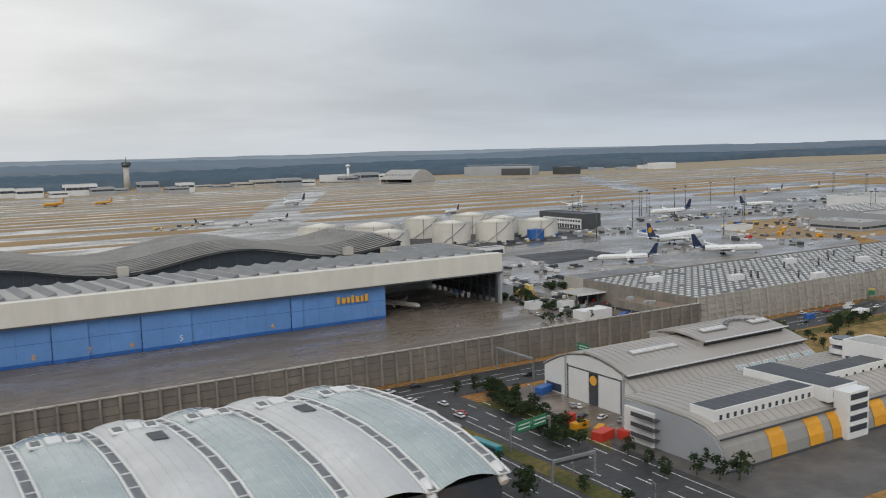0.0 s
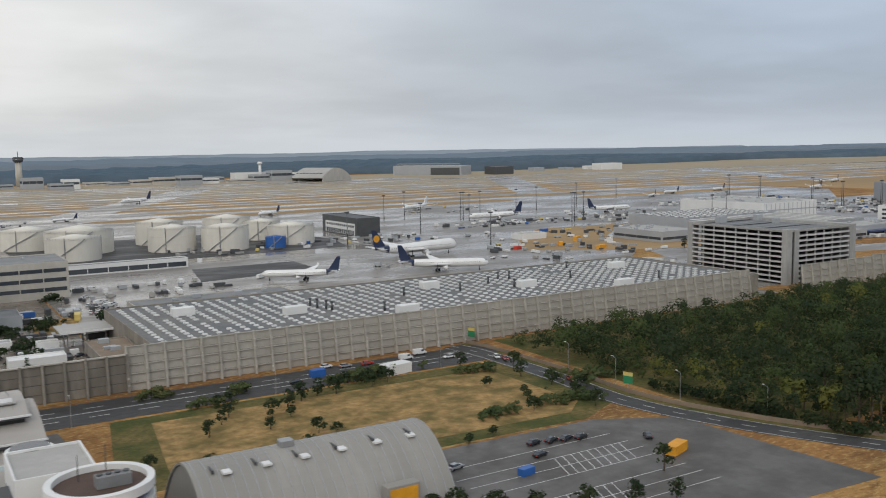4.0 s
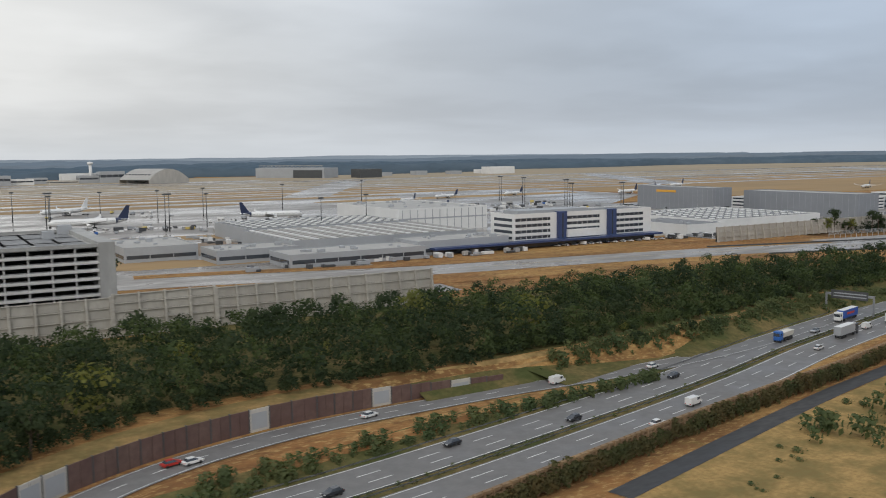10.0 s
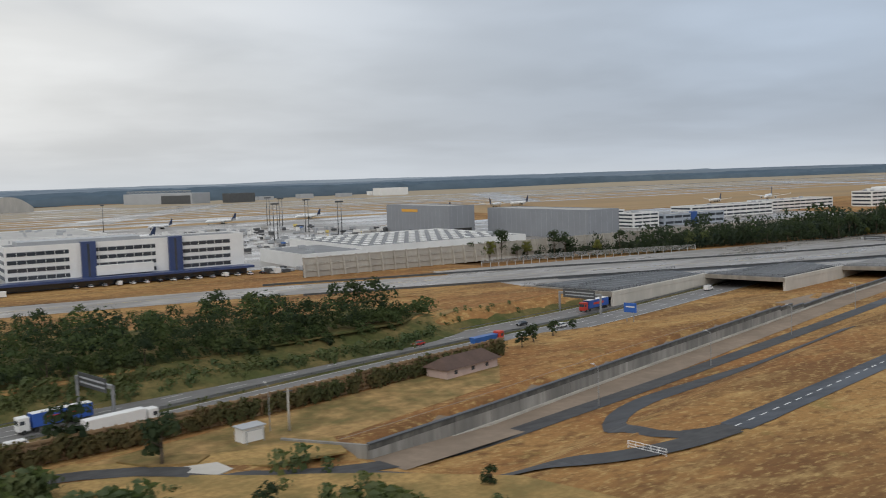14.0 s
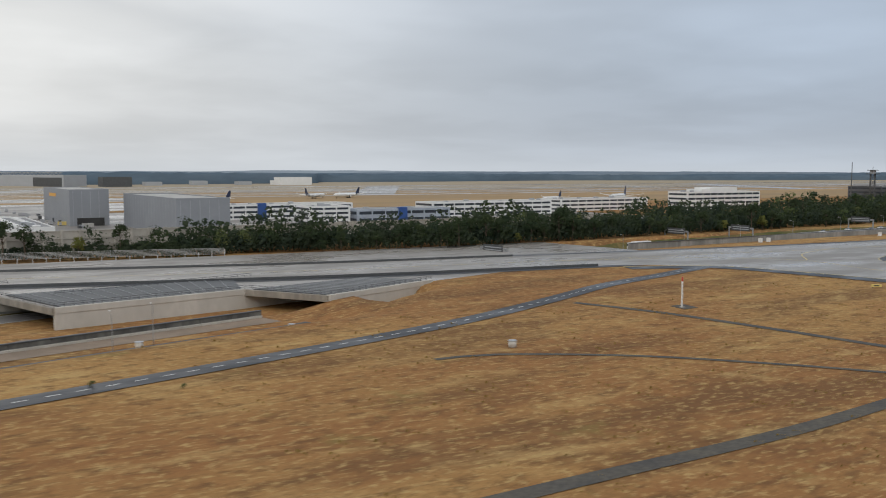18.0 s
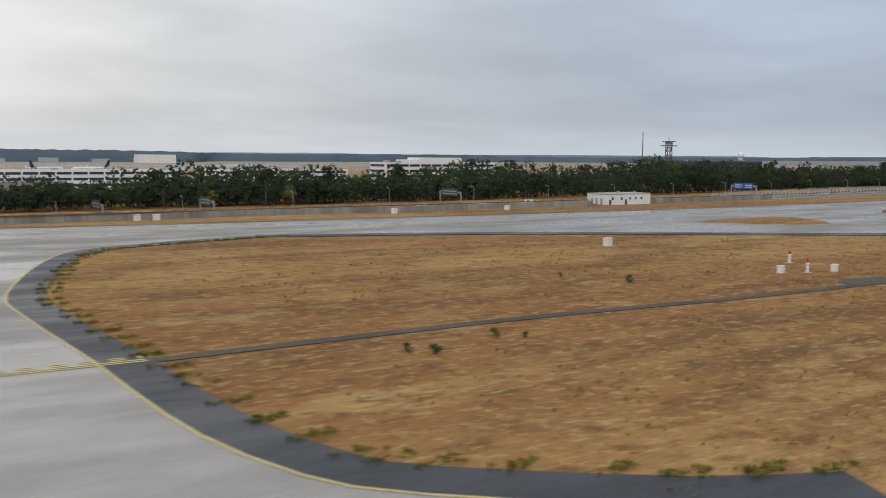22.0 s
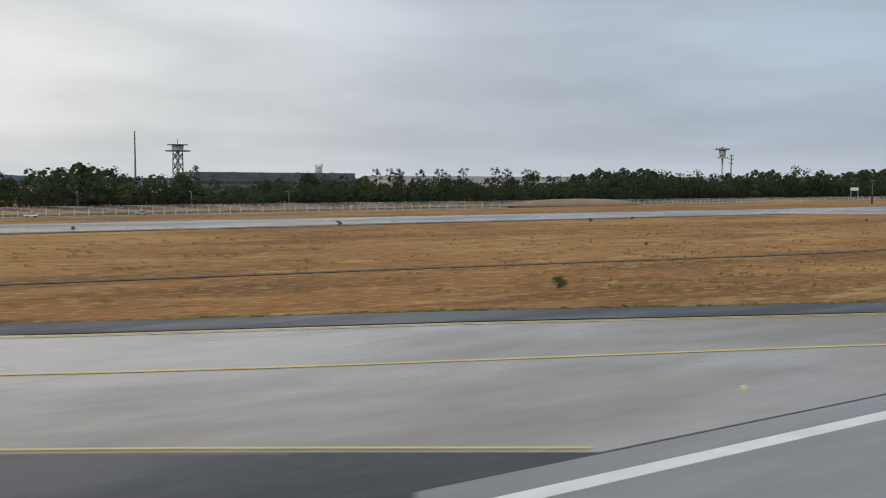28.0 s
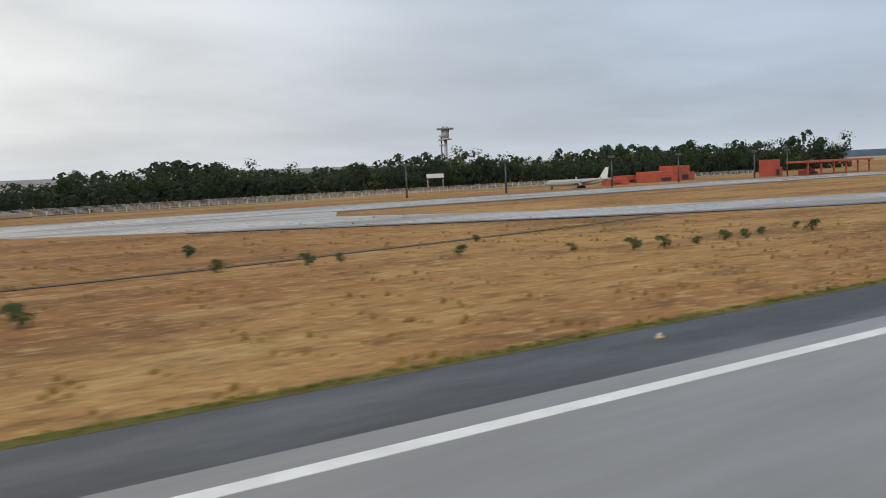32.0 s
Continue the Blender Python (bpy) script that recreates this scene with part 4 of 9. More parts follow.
def wood(name, poly, spacing, seed, near, hmul=None, label="", kinds=(0, 1, 2, 4, 0, 1, 2, 3), cap=150, n=300, leaf=0.72, front=None, leaves=None, spread=0.5, yellow=lambda x, y: 0.05):
    """The trees that the path passes nearest are things; the rest of the wood is one mass."""
    r = random.Random(seed)
    spots = scatter(poly, spacing, seed)
    spots.sort(key=lambda s: s[1])
    shapes = ((14.5, 5.6, 0.12), (12, 5.0, 0.12), (16.5, 4.9, 0.15), (10.5, 4.9, 0.05))
    full = [crown_arrays(100 + seed * 10 + k, h, rad, n, leaf, b, 12, 0.38, True) for k, (h, rad, b) in enumerate(shapes)]
    light = [crown_arrays(140 + seed * 10 + k, h, rad, n // 5, leaf * 1.9, b, 11, 0.38, True) for k, (h, rad, b) in enumerate(shapes)]
    masses = ([], [], [])
    singles = 0
    for x, y, u, v in spots:
        s = (1.0 - spread * 0.6 + spread * u) * hmul(x, y)
        if s < 0.2:
            continue
        z = hz(x, y) - 0.1
        if singles < cap and near(x, y):
            kk = kinds[int(v * 7.99)]
            ob = copy_thing(KINDS[kk], pose(x, y, z, 0, 0, 360 * u) @ Matrix.Scale(s, 4))
            tagged(ob, group=name + " trees")
            singles += 1
        else:
            P, N = (light if front is not None and y > front(x) else full)[int(v * 3.99)]
            a = 2 * math.pi * u
            R_ = np.array([[math.cos(a), -math.sin(a), 0], [math.sin(a), math.cos(a), 0], [0, 0, 1]])
            w_ = r.random()
            masses[2 if w_ < yellow(x, y) else 1 if w_ > 0.66 else 0].append((P @ R_.T * s + np.array([x, y, z]), N @ R_.T))
    for nm_, lst, m_ in ((name, masses[0], leaves or M_TREE), (name + "_light", masses[1], M_LEAFMID if leaves is None else M_TREE), (name + "_yellowing", masses[2], M_TREE2 if leaves is None else M_SHRUB)):
        if lst:
            tagged(new(nm_, quads_mesh(nm_, np.concatenate([q[0] for q in lst]), m_, np.concatenate([q[1] for q in lst]))), label, "woods", kind="stuff")


wood("wood", WOOD_1, 6.6, 1, lambda x, y: y < 163 or (x > 640 and y < np.interp(x, [640, 860, 1060], [188, 214, 248])), lambda x, y: 0.86 * np.interp(y, [248, 282], [1.0, 0.6]) * np.interp(x, [640, 760], [0.95, 1.0]) * (np.interp(track_gap(x, y), [2.6, 2.7, 10], [0.0, 0.5, 1.0]) if x > 820 else 1.0), "dense dark green mixed wood with some yellowing trees", cap=170, n=250, leaf=0.56, spread=0.85, yellow=lambda x, y: 0.24 if y < 170 and 500 < x < 640 else 0.03)
wood("tree_belt", WOOD_2, 6.6, 2, lambda x, y: y < 362 and x < 1900, lambda x, y: np.interp(x, [1220, 1300, 1400, 1600, 1750, 1850], [0.74, 0.82, 0.84, 0.8, 0.84, 0.94]) * (0.94 + 0.16 * math.sin(x / 23.0) + 0.1 * math.sin(x / 9.0 + y)), "belt of dark green trees along the motorway", cap=60, n=210, leaf=0.62, front=lambda x: np.interp(x, [1220, 1420, 1700, 2000], [406, 372, 376, 402]), leaves=M_PINE, spread=0.95)
under = []
ru = random.Random(21)
ub, ubn = crown_arrays(71, 3.2, 2.0, 72, 0.46, 0.0, 7, 0.38, True)
EDGE = WOOD_1[1:20]
bank = []
for (x0, y0), (x1, y1) in zip(EDGE, EDGE[1:]):
    n_ = int(math.hypot(x1 - x0, y1 - y0) / 0.9)
    for k in range(n_):
        u = (k + ru.random()) / n_
        x, y = x0 + (x1 - x0) * u + ru.uniform(-1, 1), y0 + (y1 - y0) * u + ru.uniform(-2.5, 7.0)
        if x > 800 and abs(track_gap(x, y)) < 3.6:
            continue
        under.append(ub * ru.uniform(0.5, 1.35) + np.array([x, y, hz(x, y) - 0.2]))
for _ in range(640):
    x = ru.uniform(800, 1085)
    y = np.interp(x, [p[0] for p in TRACK], [p[1] for p in TRACK]) + (ru.uniform(4.8, 15) if ru.random() < 0.65 else -ru.uniform(2.6, 6.5))
    k_ = ru.uniform(0.6, 1.5) if track_gap(x, y) > 0 else ru.uniform(0.3, 0.6)
    bank.append(ub * k_ + np.array([x, y, hz(x, y) - 0.2]))
tagged(new("bank_shrubs", quads_mesh("bank_shrubs", np.concatenate(bank), M_LEAFMID, np.tile(ubn, (len(bank), 1)))), "fresh green shrubs between the wood and the motorway", "shrubs", kind="stuff")
tagged(new("undergrowth", quads_mesh("undergrowth", np.concatenate(under), M_TREE, np.tile(ubn, (len(under), 1)))), "low leafy undergrowth along the edge of the wood", "undergrowth", kind="stuff")
wood("pine_belt", WOOD_3, 7.0, 3, lambda x, y: False, lambda x, y: np.interp(x, [2050, 2100, 2240, 2330, 2450, 2750, 2860], [0.9, 0.74, 0.72, 0.86, 1.0, 1.02, 1.35]) * (0.95 + 0.16 * math.sin(x / 31.0) + 0.1 * math.sin(x / 11.0 + y)), "dark belt of trees beyond the airfield", n=180, leaf=0.66, front=lambda x: np.interp(x, [2000, 2330, 2580, 2800, 2950], [402, 422, 478, 448, 448]), leaves=M_PINE, spread=0.95)
# tall pines standing out of the belt
pine = thing("pine_tree", 0, 0, -500, 0, "tall bare-stemmed pine above the tree belt", "tree", "pine trees")
bm = tubes(((0, 0, -0.3), (0.2, 0.1, 9), 0.28, 0.2), ((0.2, 0.1, 9), (0.1, -0.2, 17), 0.2, 0.07), n=6)
for k in range(9):
    a_ = k * 2.4
    z_ = 9 + k * 0.85
    tube(bm, (0.1, 0, z_), (2.3 * math.cos(a_), 2.3 * math.sin(a_), z_ + 0.9), 0.08, 0.03, 4)
part("trunk", bm, M_BARK, pine)
pp = np.concatenate([crown_arrays(300 + k, 1.9, 1.3, 60, 0.3, 0.0, 5) + np.array([1.9 * math.cos(k * 2.4), 1.9 * math.sin(k * 2.4), 9.0 + k * 0.88]) for k in range(9)] + [crown_arrays(320, 2.4, 1.3, 60, 0.3, 0.0, 5) + np.array([0, 0, 16])])
cr_ = new("crown", quads_mesh("crown", pp, M_PINE))
cr_.parent = pine
rp_ = random.Random(77)
for k in range(44):
    x = rp_.uniform(1640, 2620) if k % 3 else rp_.uniform(2180, 2290)
    y = np.interp(x, [1640, 2000, 2330, 2580, 2620], [362, 396, 414, 468, 466]) + rp_.uniform(0, 22)
    copy_thing(pine, pose(x, y, 0, 0, 0, rp_.uniform(0, 360)) @ Matrix.Scale(rp_.uniform(0.75, 1.1), 4))
# scrub on the fallow field and shrubs between the yards
scrub, rs_ = [], random.Random(31)
fb, fbn = crown_arrays(72, 2.2, 1.5, 60, 0.38, 0.0, 6, 0.38, True)
for cx_, cy_, ra, rb, cn_ in ((394, 268, 13, 5, 52), (352, 273, 5, 3, 12), (328, 282, 5, 3, 14), (426, 252, 8, 4, 18), (456, 226, 18, 7, 50), (430, 208, 12, 4, 36), (404, 207, 9, 3, 14), (340, 262, 10, 4, 12)):
    for _ in range(cn_):
        x, y = cx_ + rs_.gauss(0, ra * 0.5), cy_ + rs_.gauss(0, rb * 0.5)
        scrub.append(fb * rs_.uniform(0.5, 1.6) + np.array([x, y, hz(x, y) - 0.1]))
tagged(new("field_scrub", quads_mesh("field_scrub", np.concatenate(scrub), M_SHRUB, np.tile(fbn, (len(scrub), 1)))), "low green scrub on the fallow field", "scrub", kind="stuff")
scrub = []
for cx_, cy_, ra, cn_ in ((318, 432, 7, 12), (314, 418, 4, 8), (326, 501, 6, 16), (342, 432, 5, 10), (353, 431, 6, 12), (298, 419, 3, 6), (299, 383, 5, 10), (300, 362, 5, 8), (286, 356, 6, 8)):
    for _ in range(cn_):
        scrub.append(fb * rs_.uniform(0.5, 1.9) + np.array([cx_ + rs_.gauss(0, ra * 0.5), cy_ + rs_.gauss(0, ra * 0.5), 0.0]))
tagged(new("yard_shrubs", quads_mesh("yard_shrubs", np.concatenate(scrub), M_TREE, np.tile(fbn, (len(scrub), 1)))), "dark green shrubs between the service yards", "shrubs", kind="stuff")
# dark brushwood that closes the foot of the belt
scrub = []
fb2, fb2n = crown_arrays(73, 4.6, 2.8, 54, 0.64, 0.0, 6, 0.38, True)
for k in range(767):
    x = 1224 + k * 2.25 + rs_.uniform(-1, 1)
    y = np.interp(x, [1224, 1256, 1292, 1330, 1420, 1500, 1560, 1700, 1860, 2000, 2150, 2330, 2450, 2580, 2800, 2950], [398, 390, 379, 358, 340, 344, 350, 354, 364, 386, 397, 406, 442, 462, 432, 432]) + rs_.uniform(0, 4)
    scrub.append(fb2 * rs_.uniform(0.55, 1.25) + np.array([x, y, hz(x, y) - 0.1]))
for k in range(560):
    x = rs_.uniform(1235, 1760)
    y = np.interp(x, [1235, 1256, 1292, 1330, 1420, 1500, 1560, 1760], [396, 390, 379, 358, 342, 346, 352, 358]) + rs_.uniform(2, 24)
    scrub.append(fb2 * rs_.uniform(0.9, 1.7) * np.interp(x, [1235, 1330, 1420], [0.8, 1.0, 1.2]) + np.array([x, y, hz(x, y) - 0.1]))
for k in range(620):
    x = rs_.uniform(2000, 2900)
    y = np.interp(x, [2000, 2150, 2330, 2450, 2580, 2800, 2950], [386, 397, 406, 442, 462, 432, 432]) + rs_.uniform(2, 22)
    scrub.append(fb2 * rs_.uniform(0.9, 2.0) * np.interp(x, [2100, 2240, 2400], [0.85, 0.85, 1.15]) + np.array([x, y, -0.1]))
tagged(new("belt_brushwood", quads_mesh("belt_brushwood", np.concatenate(scrub), M_PINE, np.tile(fb2n, (len(scrub), 1)))), "dark brushwood along the foot of the tree belt", "undergrowth", kind="stuff")
for k, x in enumerate((1192, 1199, 1203, 1211, 1218, 1226, 1241, 1249, 1268, 1284)):
    y = np.interp(x, [1190, 1237, 1290], [402, 392, 382]) + 2 * (k % 2)
    b_ = copy_thing(KINDS[(0, 1, 3)[k % 3]], pose(x, y, 0, 0, 0, k * 77) @ Matrix.Scale(0.75 + 0.14 * (k % 4), 4))
    tagged(b_, "round dark tree before the long concrete wall", group="belt trees")
# broad old trees that rise over the belt
for k in range(46):
    x = rp_.uniform(1560, 2760)
    y = np.interp(x, [1560, 2000, 2330, 2450, 2580, 2760], [356, 396, 414, 446, 468, 446]) + rp_.uniform(0, 26)
    b_ = copy_thing(KINDS[(0, 2, 1)[k % 3]], pose(x, y, 0, 0, 0, rp_.uniform(0, 360)) @ Matrix.Scale(rp_.uniform(0.85, 1.2), 4))
    tagged(b_, "tall broad dark tree standing over the belt", group="belt trees")
for o in list(pine.children_recursive) + [pine]:
    bpy.data.objects.remove(o)

# bushes on the airfield and the verges
bush = thing("bush", 0, 0, -500, 0, "small dark green bush in dry grass", "bush")
bc = new("foliage", quads_mesh("foliage", crown_arrays(50, 1.2, 0.95, 200, 0.17, 0.0, 8), M_SHRUB))
bc.parent = bush
part("stem", tubes(((0, 0, -0.1), (0, 0, 0.9), 0.06, 0.03), n=5), M_BARK, bush)
rb_ = random.Random(9)
BUSHES = [(1734, 52), (1786, 75), (1790, 69), (1784, 58), (1796, 55), (1775, 66), (1775, 61), (1797, 63), (1804, 62), (2280, 119), (2275, 95), (2285, 93), (2289, 92), (2301, 85), (2315, 101), (2312, 78), (2317, 73), (2320, 71), (2326, 71), (2332, 72), (2335, 71), (2341, 73), (2351, 75), (2349, 71), (2251, 70), (1424, 88), (1436, 77), (1391, 83), (1426, 84), (1538, 81), (1536, 83), (1549, 85), (1552, 83), (1676, 83), (1590, 122), (1596, 111), (1582, 50), (1613, 51), (1623, 49), (1606, 54), (1635, 50)]
BUSHES += [(2227, 73), (2050, 224), (1983, 230), (2007, 78), (2066, 124), (2150, 215), (2206, 170), (2155, 69), (2153, 70), (2126, 208), (2147, 75), (2158, 67), (1240, 141), (1228, 150), (1206, 148), (1180, 152)]
for x, y in BUSHES:
    copy_thing(bush, pose(x, y, hz(x, y), 0, 0, rb_.uniform(0, 360)) @ Matrix.Scale(1.3 if (x, y) in ((2251, 70), (2227, 73)) else rb_.uniform(0.65, 1.15) if x > 2240 else rb_.uniform(0.45, 0.95), 4))
for ob in [bush] + KINDS:
    for o in list(ob.children_recursive) + [ob]:
        bpy.data.objects.remove(o)

# ---- halls and roads outside the boundary wall ----
slab("boundary_road", [(-120, 266), (440, 266), (452, 276), (455, 289), (-120, 291)], M_ASPHALT, 0.07, "wet dark asphalt road along the noise wall", "road")
slab("access_road", [(118, 60), (172, 60), (176, 130), (178, 205), (172, 240), (168, 266.5), (132, 266.5), (126, 200)], M_ASPHALT, 0.09, "wide wet asphalt access road with lanes", "road")
slab("hall_forecourt", [(170, 130), (300, 130), (450, 120), (446, 178), (425, 190), (366, 192), (300, 200), (296, 262), (176, 262)], M_PARK, 0.05, "wet asphalt forecourt and car park", "pavement")
slab("hall_yard", [(182, 204), (183.5, 262), (199.2, 262), (199.2, 216.5), (190, 204)], M_WETBROWN, 0.09, "wet brown paved yard before the arched hall", "pavement")
slab("verge_west", [(172, 190), (180, 200), (181, 218), (180, 238), (176, 254), (168, 256), (174, 215)], M_SCRUB, 0.12, "green planted verge between road and forecourt", "verge")
slab("verge_median", [(146, 66), (150, 66), (152, 180), (150, 250), (146, 250), (145, 180)], M_SCRUB, 0.14, "narrow green median", "verge")
slab("fallow_field", [(314, 214), (366, 201), (424, 199), (433, 207), (432, 255), (320, 257)], M_FALLOW, 0.07, "sandy fallow field with rough grass", "field")
slab("green_field", [(300, 205), (366, 194), (424, 192), (440, 200), (441, 262), (420, 264), (310, 264)], M_SCRUB, 0.04, "rough green fallow edge of the field", "field")
WROAD = smooth_line([(441, 292), (444, 274), (445.2, 236), (444, 205), (446.6, 187), (450, 176), (456, 160), (466, 140), (478, 120)], 5)
strip("wood_road", WROAD, -4.6, 4.6, M_ASPHALT, 0.09, "wet asphalt road along the wood", "road")
tagged(part("wood_road_lines", merge(ribbon(WROAD, -4.2, -4.0, 0.13), ribbon(WROAD, 4.0, 4.2, 0.13), dashes(WROAD, 0, 0.25, 4, 6, 0.13)), M_WHITE), "white lines on the wood road", "marking", kind="structure")
strip("wood_road_verge", WROAD, 4.6, 9.5, M_SCRUB, 0.06, "narrow green verge between road and wood", "verge")
wb_ = thing("road_barrier", 0, 0, 0, 0, "low brown wooden barrier along the wood road", "barrier", kind="structure")
for a_, b_ in zip(offset_line(WROAD, 7.4)[::2], offset_line(WROAD, 7.4)[2::2]):
    d_ = b_ - a_
    ob = part("barrier_section", boxes((0, float(np.linalg.norm(d_)) - 0.06, -0.12, 0.12, 0, 1.3), bevel=0.03), M_EARTH, wb_)
    ob.matrix_local = pose(a_[0], a_[1], 0.05, 0, 0, math.degrees(math.atan2(d_[1], d_[0])))
slab("wood_floor_east", [(740, 212), (800, 208), (861, 214), (905, 220), (950, 230), (1030, 243), (1066, 251), (1080, 264), (1066, 286), (960, 302), (850, 306), (740, 300)], M_SCRUB, 0.045, "shady green wood floor beside the motorway", "ground")
slab("wood_floor", [(458, 152), (600, 152), (690, 206), (850, 220), (850, 300), (460, 292)], M_SCRUB, 0.03, "shady green wood floor", "ground")
L1 = [np.array((-100.0, 278.0)), np.array((440.0, 278.0))]
marks = [dashes(L1, 5, 0.3, 6, 8, 0.12), dashes(L1, -5, 0.3, 6, 8, 0.12), ribbon(L1, -0.15, 0.15, 0.12)]
for x in (129, 136, 157, 164, 170):
    marks.append(dashes([np.array((x - 2.0, 70.0)), np.array((x + 1.0, 255.0))], 0, 0.35, 6, 6, 0.16))
for x in (124.5, 143, 153.5, 174):
    marks.append(ribbon([np.array((x - 2.0, 70.0)), np.array((x + 1.0, 240.0))], -0.15, 0.15, 0.16))
tagged(part("road_markings", merge(*marks), M_WHITE), "white lane markings on wet asphalt", "marking", kind="structure")
pm = []
for k in range(9):
    pm.append(ribbon([np.array((392.0 + k * 2.6, 160.0)), np.array((396.0 + k * 2.6, 171.0))], -0.1, 0.1, 0.1))
    pm.append(ribbon([np.array((372.0 + k * 2.6, 140.0)), np.array((376.0 + k * 2.6, 151.0))], -0.1, 0.1, 0.1))
for y in (160, 165.5, 171, 140, 145.5, 151, 178):
    pm.append(ribbon([np.array((368.0, float(y))), np.array((420.0, float(y)))], -0.1, 0.1, 0.1))
tagged(part("parking_markings", merge(*pm), M_WHITE), "white parking bay lines", "marking", kind="structure")


def shell(name, prof, x0, x1, thick, material, parent, label="", nx_=2):
    """A vault: a (y, z) profile swept along x, with thickness."""
    bm = bmesh.new()
    inner = [(y, z - thick) for y, z in prof]
    ring = list(prof) + inner[::-1]
    loft(bm, [[(x, y, z) for y, z in ring] for x in (x0, x1)], True, True, False)
    bmesh.ops.recalc_face_normals(bm, faces=bm.faces)
    return part(name, bm, material, parent, label)


def face_from_profile(name, prof, x0, x1, material, parent, label=""):
    bm = bmesh.new()
    ring = [(prof[0][0], 0)] + list(prof) + [(prof[-1][0], 0)]
    loft(bm, [[(x, y, z) for y, z in ring] for x in (x0, x1)], True, True, False)
    bmesh.ops.recalc_face_normals(bm, faces=bm.faces)
    return part(name, bm, material, parent, label)


def arc(y0, z0, y1, z1, ym, zm, n=14):
    """A smooth profile through three points."""
    out = []
    for i in range(n + 1):
        u = i / n
        out.append(((1 - u) ** 2 * y0 + 2 * u * (1 - u) * (2 * ym - 0.5 * (y0 + y1)) + u * u * y1, (1 - u) ** 2 * z0 + 2 * u * (1 - u) * (2 * zm - 0.5 * (z0 + z1)) + u * u * z1))
    return out


hall = thing("arched_hall", 199, 200, 0, 0, "big hall with stepped beige arched metal roof", "hall")
prof = [(0, 1.0), (3, 5.2), (8, 9.4), (14, 12.8), (20, 15.0), (27, 16.4), (34, 16.8), (41, 15.8), (47, 13.9), (52, 11.6), (56, 9.4)]
face_from_profile("front_wall", [(y, z - 0.4) for y, z in prof], 0.0, 0.6, M_WPAINT, hall, "white panelled gable wall")
face_from_profile("back_wall", [(y, z - 0.4) for y, z in prof], 87, 87.6, M_WPAINT, hall)
shell("lower_roof", prof[:4], -0.6, 88.5, 0.5, M_TANROOF, hall)
shell("middle_roof", [(y - (1.5 if i == 0 else 0), z + 1.1) for i, (y, z) in enumerate(prof[3:7])], -0.6, 88.5, 0.5, M_TANROOF, hall)
shell("upper_roof", [(y, z + 0.5) for y, z in prof[6:]], -0.6, 88.5, 0.5, M_TANROOF, hall)
shell("raised_roof", [(y - (1 if i == 0 else 0), z + 3.0) for i, (y, z) in enumerate(prof[4:9])], 42, 86, 0.6, M_TANROOF, hall, "raised second tier of the roof")
# near-black clerestory strips paint the shadow lines under the roof tiers
part("clerestory", boxes((1, 86, 13.6, 14.4, 12.2, 13.6)), M_DARK, hall)
part("clerestory_upper", boxes((43, 85, 20.2, 21.0, 15.2, 17.6)), M_DARK, hall)
part("raised_end", boxes((42.2, 42.8, 20, 46, 13.5, 17.6)), M_TANROOF, hall)
for xa, xb, ya, za in ((12, 34, 24.5, 17.15), (48, 61, 26.5, 19.75), (74, 84, 26.5, 19.75)):
    n_ = int((xb - xa) / 2.6)
    for nm_, lst, m_ in [("roof_light", (xa, xb, -1.6, 1.6, 0, 0.3), M_LIGHTROOF)] + [("pane", (xa + 0.4 + q * (xb - xa - 0.8) / n_, xa + 0.1 + (q + 1) * (xb - xa - 0.8) / n_, -1.1, 1.1, 0.3, 0.42), M_DULLLIGHT) for q in range(n_)]:
        bm = boxes(lst)
        bmesh.ops.rotate(bm, verts=bm.verts, cent=(0, 0, 0), matrix=Matrix.Rotation(radians(11.5), 3, "X"))
        bmesh.ops.translate(bm, verts=bm.verts, vec=(0, ya, za))
        part(nm_, bm, m_, hall, "long skylight kerb" if nm_ == "roof_light" else "")
for y_, z_, xa_, xb_ in ((12.2, 13.75, -0.8, 88.7), (18.7, 17.95, 41.8, 86.2)):
    part("eaves_edge", boxes((xa_, xb_, y_ - 0.45, y_ - 0.05, z_ - 0.1, z_ + 0.3)), M_WPAINT, hall, "white eaves edge")
for k in range(9):
    part("roof_vent", boxes((62 + k * 1.9, 63.3 + k * 1.9, 27 + 4 * math.sin(k / 8 * math.pi) , 28.6 + 4 * math.sin(k / 8 * math.pi), 19.0, 20.6), bevel=0.1), M_ROOFGREY, hall)
for k in range(6):
    bm = boxes((46 + k * 7, 51.5 + k * 7, 3.5, 9.5, 0, 0.25))
    for q in range(3):
        for p in range(2):
            box(bm, 46.25 + k * 7 + q * 1.75, 47.75 + k * 7 + q * 1.75, 3.8 + p * 2.9, 6.4 + p * 2.9, 0.25, 0.32, 1)
    bmesh.ops.rotate(bm, verts=bm.verts, cent=(0, 6.5, 0), matrix=Matrix.Rotation(radians(38), 3, "X"))
    bmesh.ops.translate(bm, verts=bm.verts, vec=(0, 0, 8.6))
    part("slanted_skylight", bm, [M_WPAINT, M_GLASSROOF], hall, "slanted skylight with a white frame")
part("door_panel", boxes((-0.25, 0, 16, 26.5, 0.1, 11)), M_WPAINT, hall, "white sliding door")
part("door_frame", boxes((-0.15, 0, 15.6, 43, 11.0, 11.5), (-0.15, 0, 15.5, 16, 0, 11.5), (-0.15, 0, 42.6, 43.1, 0, 12)), M_DSTEEL, hall)
part("glass_door", boxes((-0.2, 0, 27, 31.5, 0.1, 11)), M_GLASS, hall, "tall glazed door strip")
bm = bmesh.new()
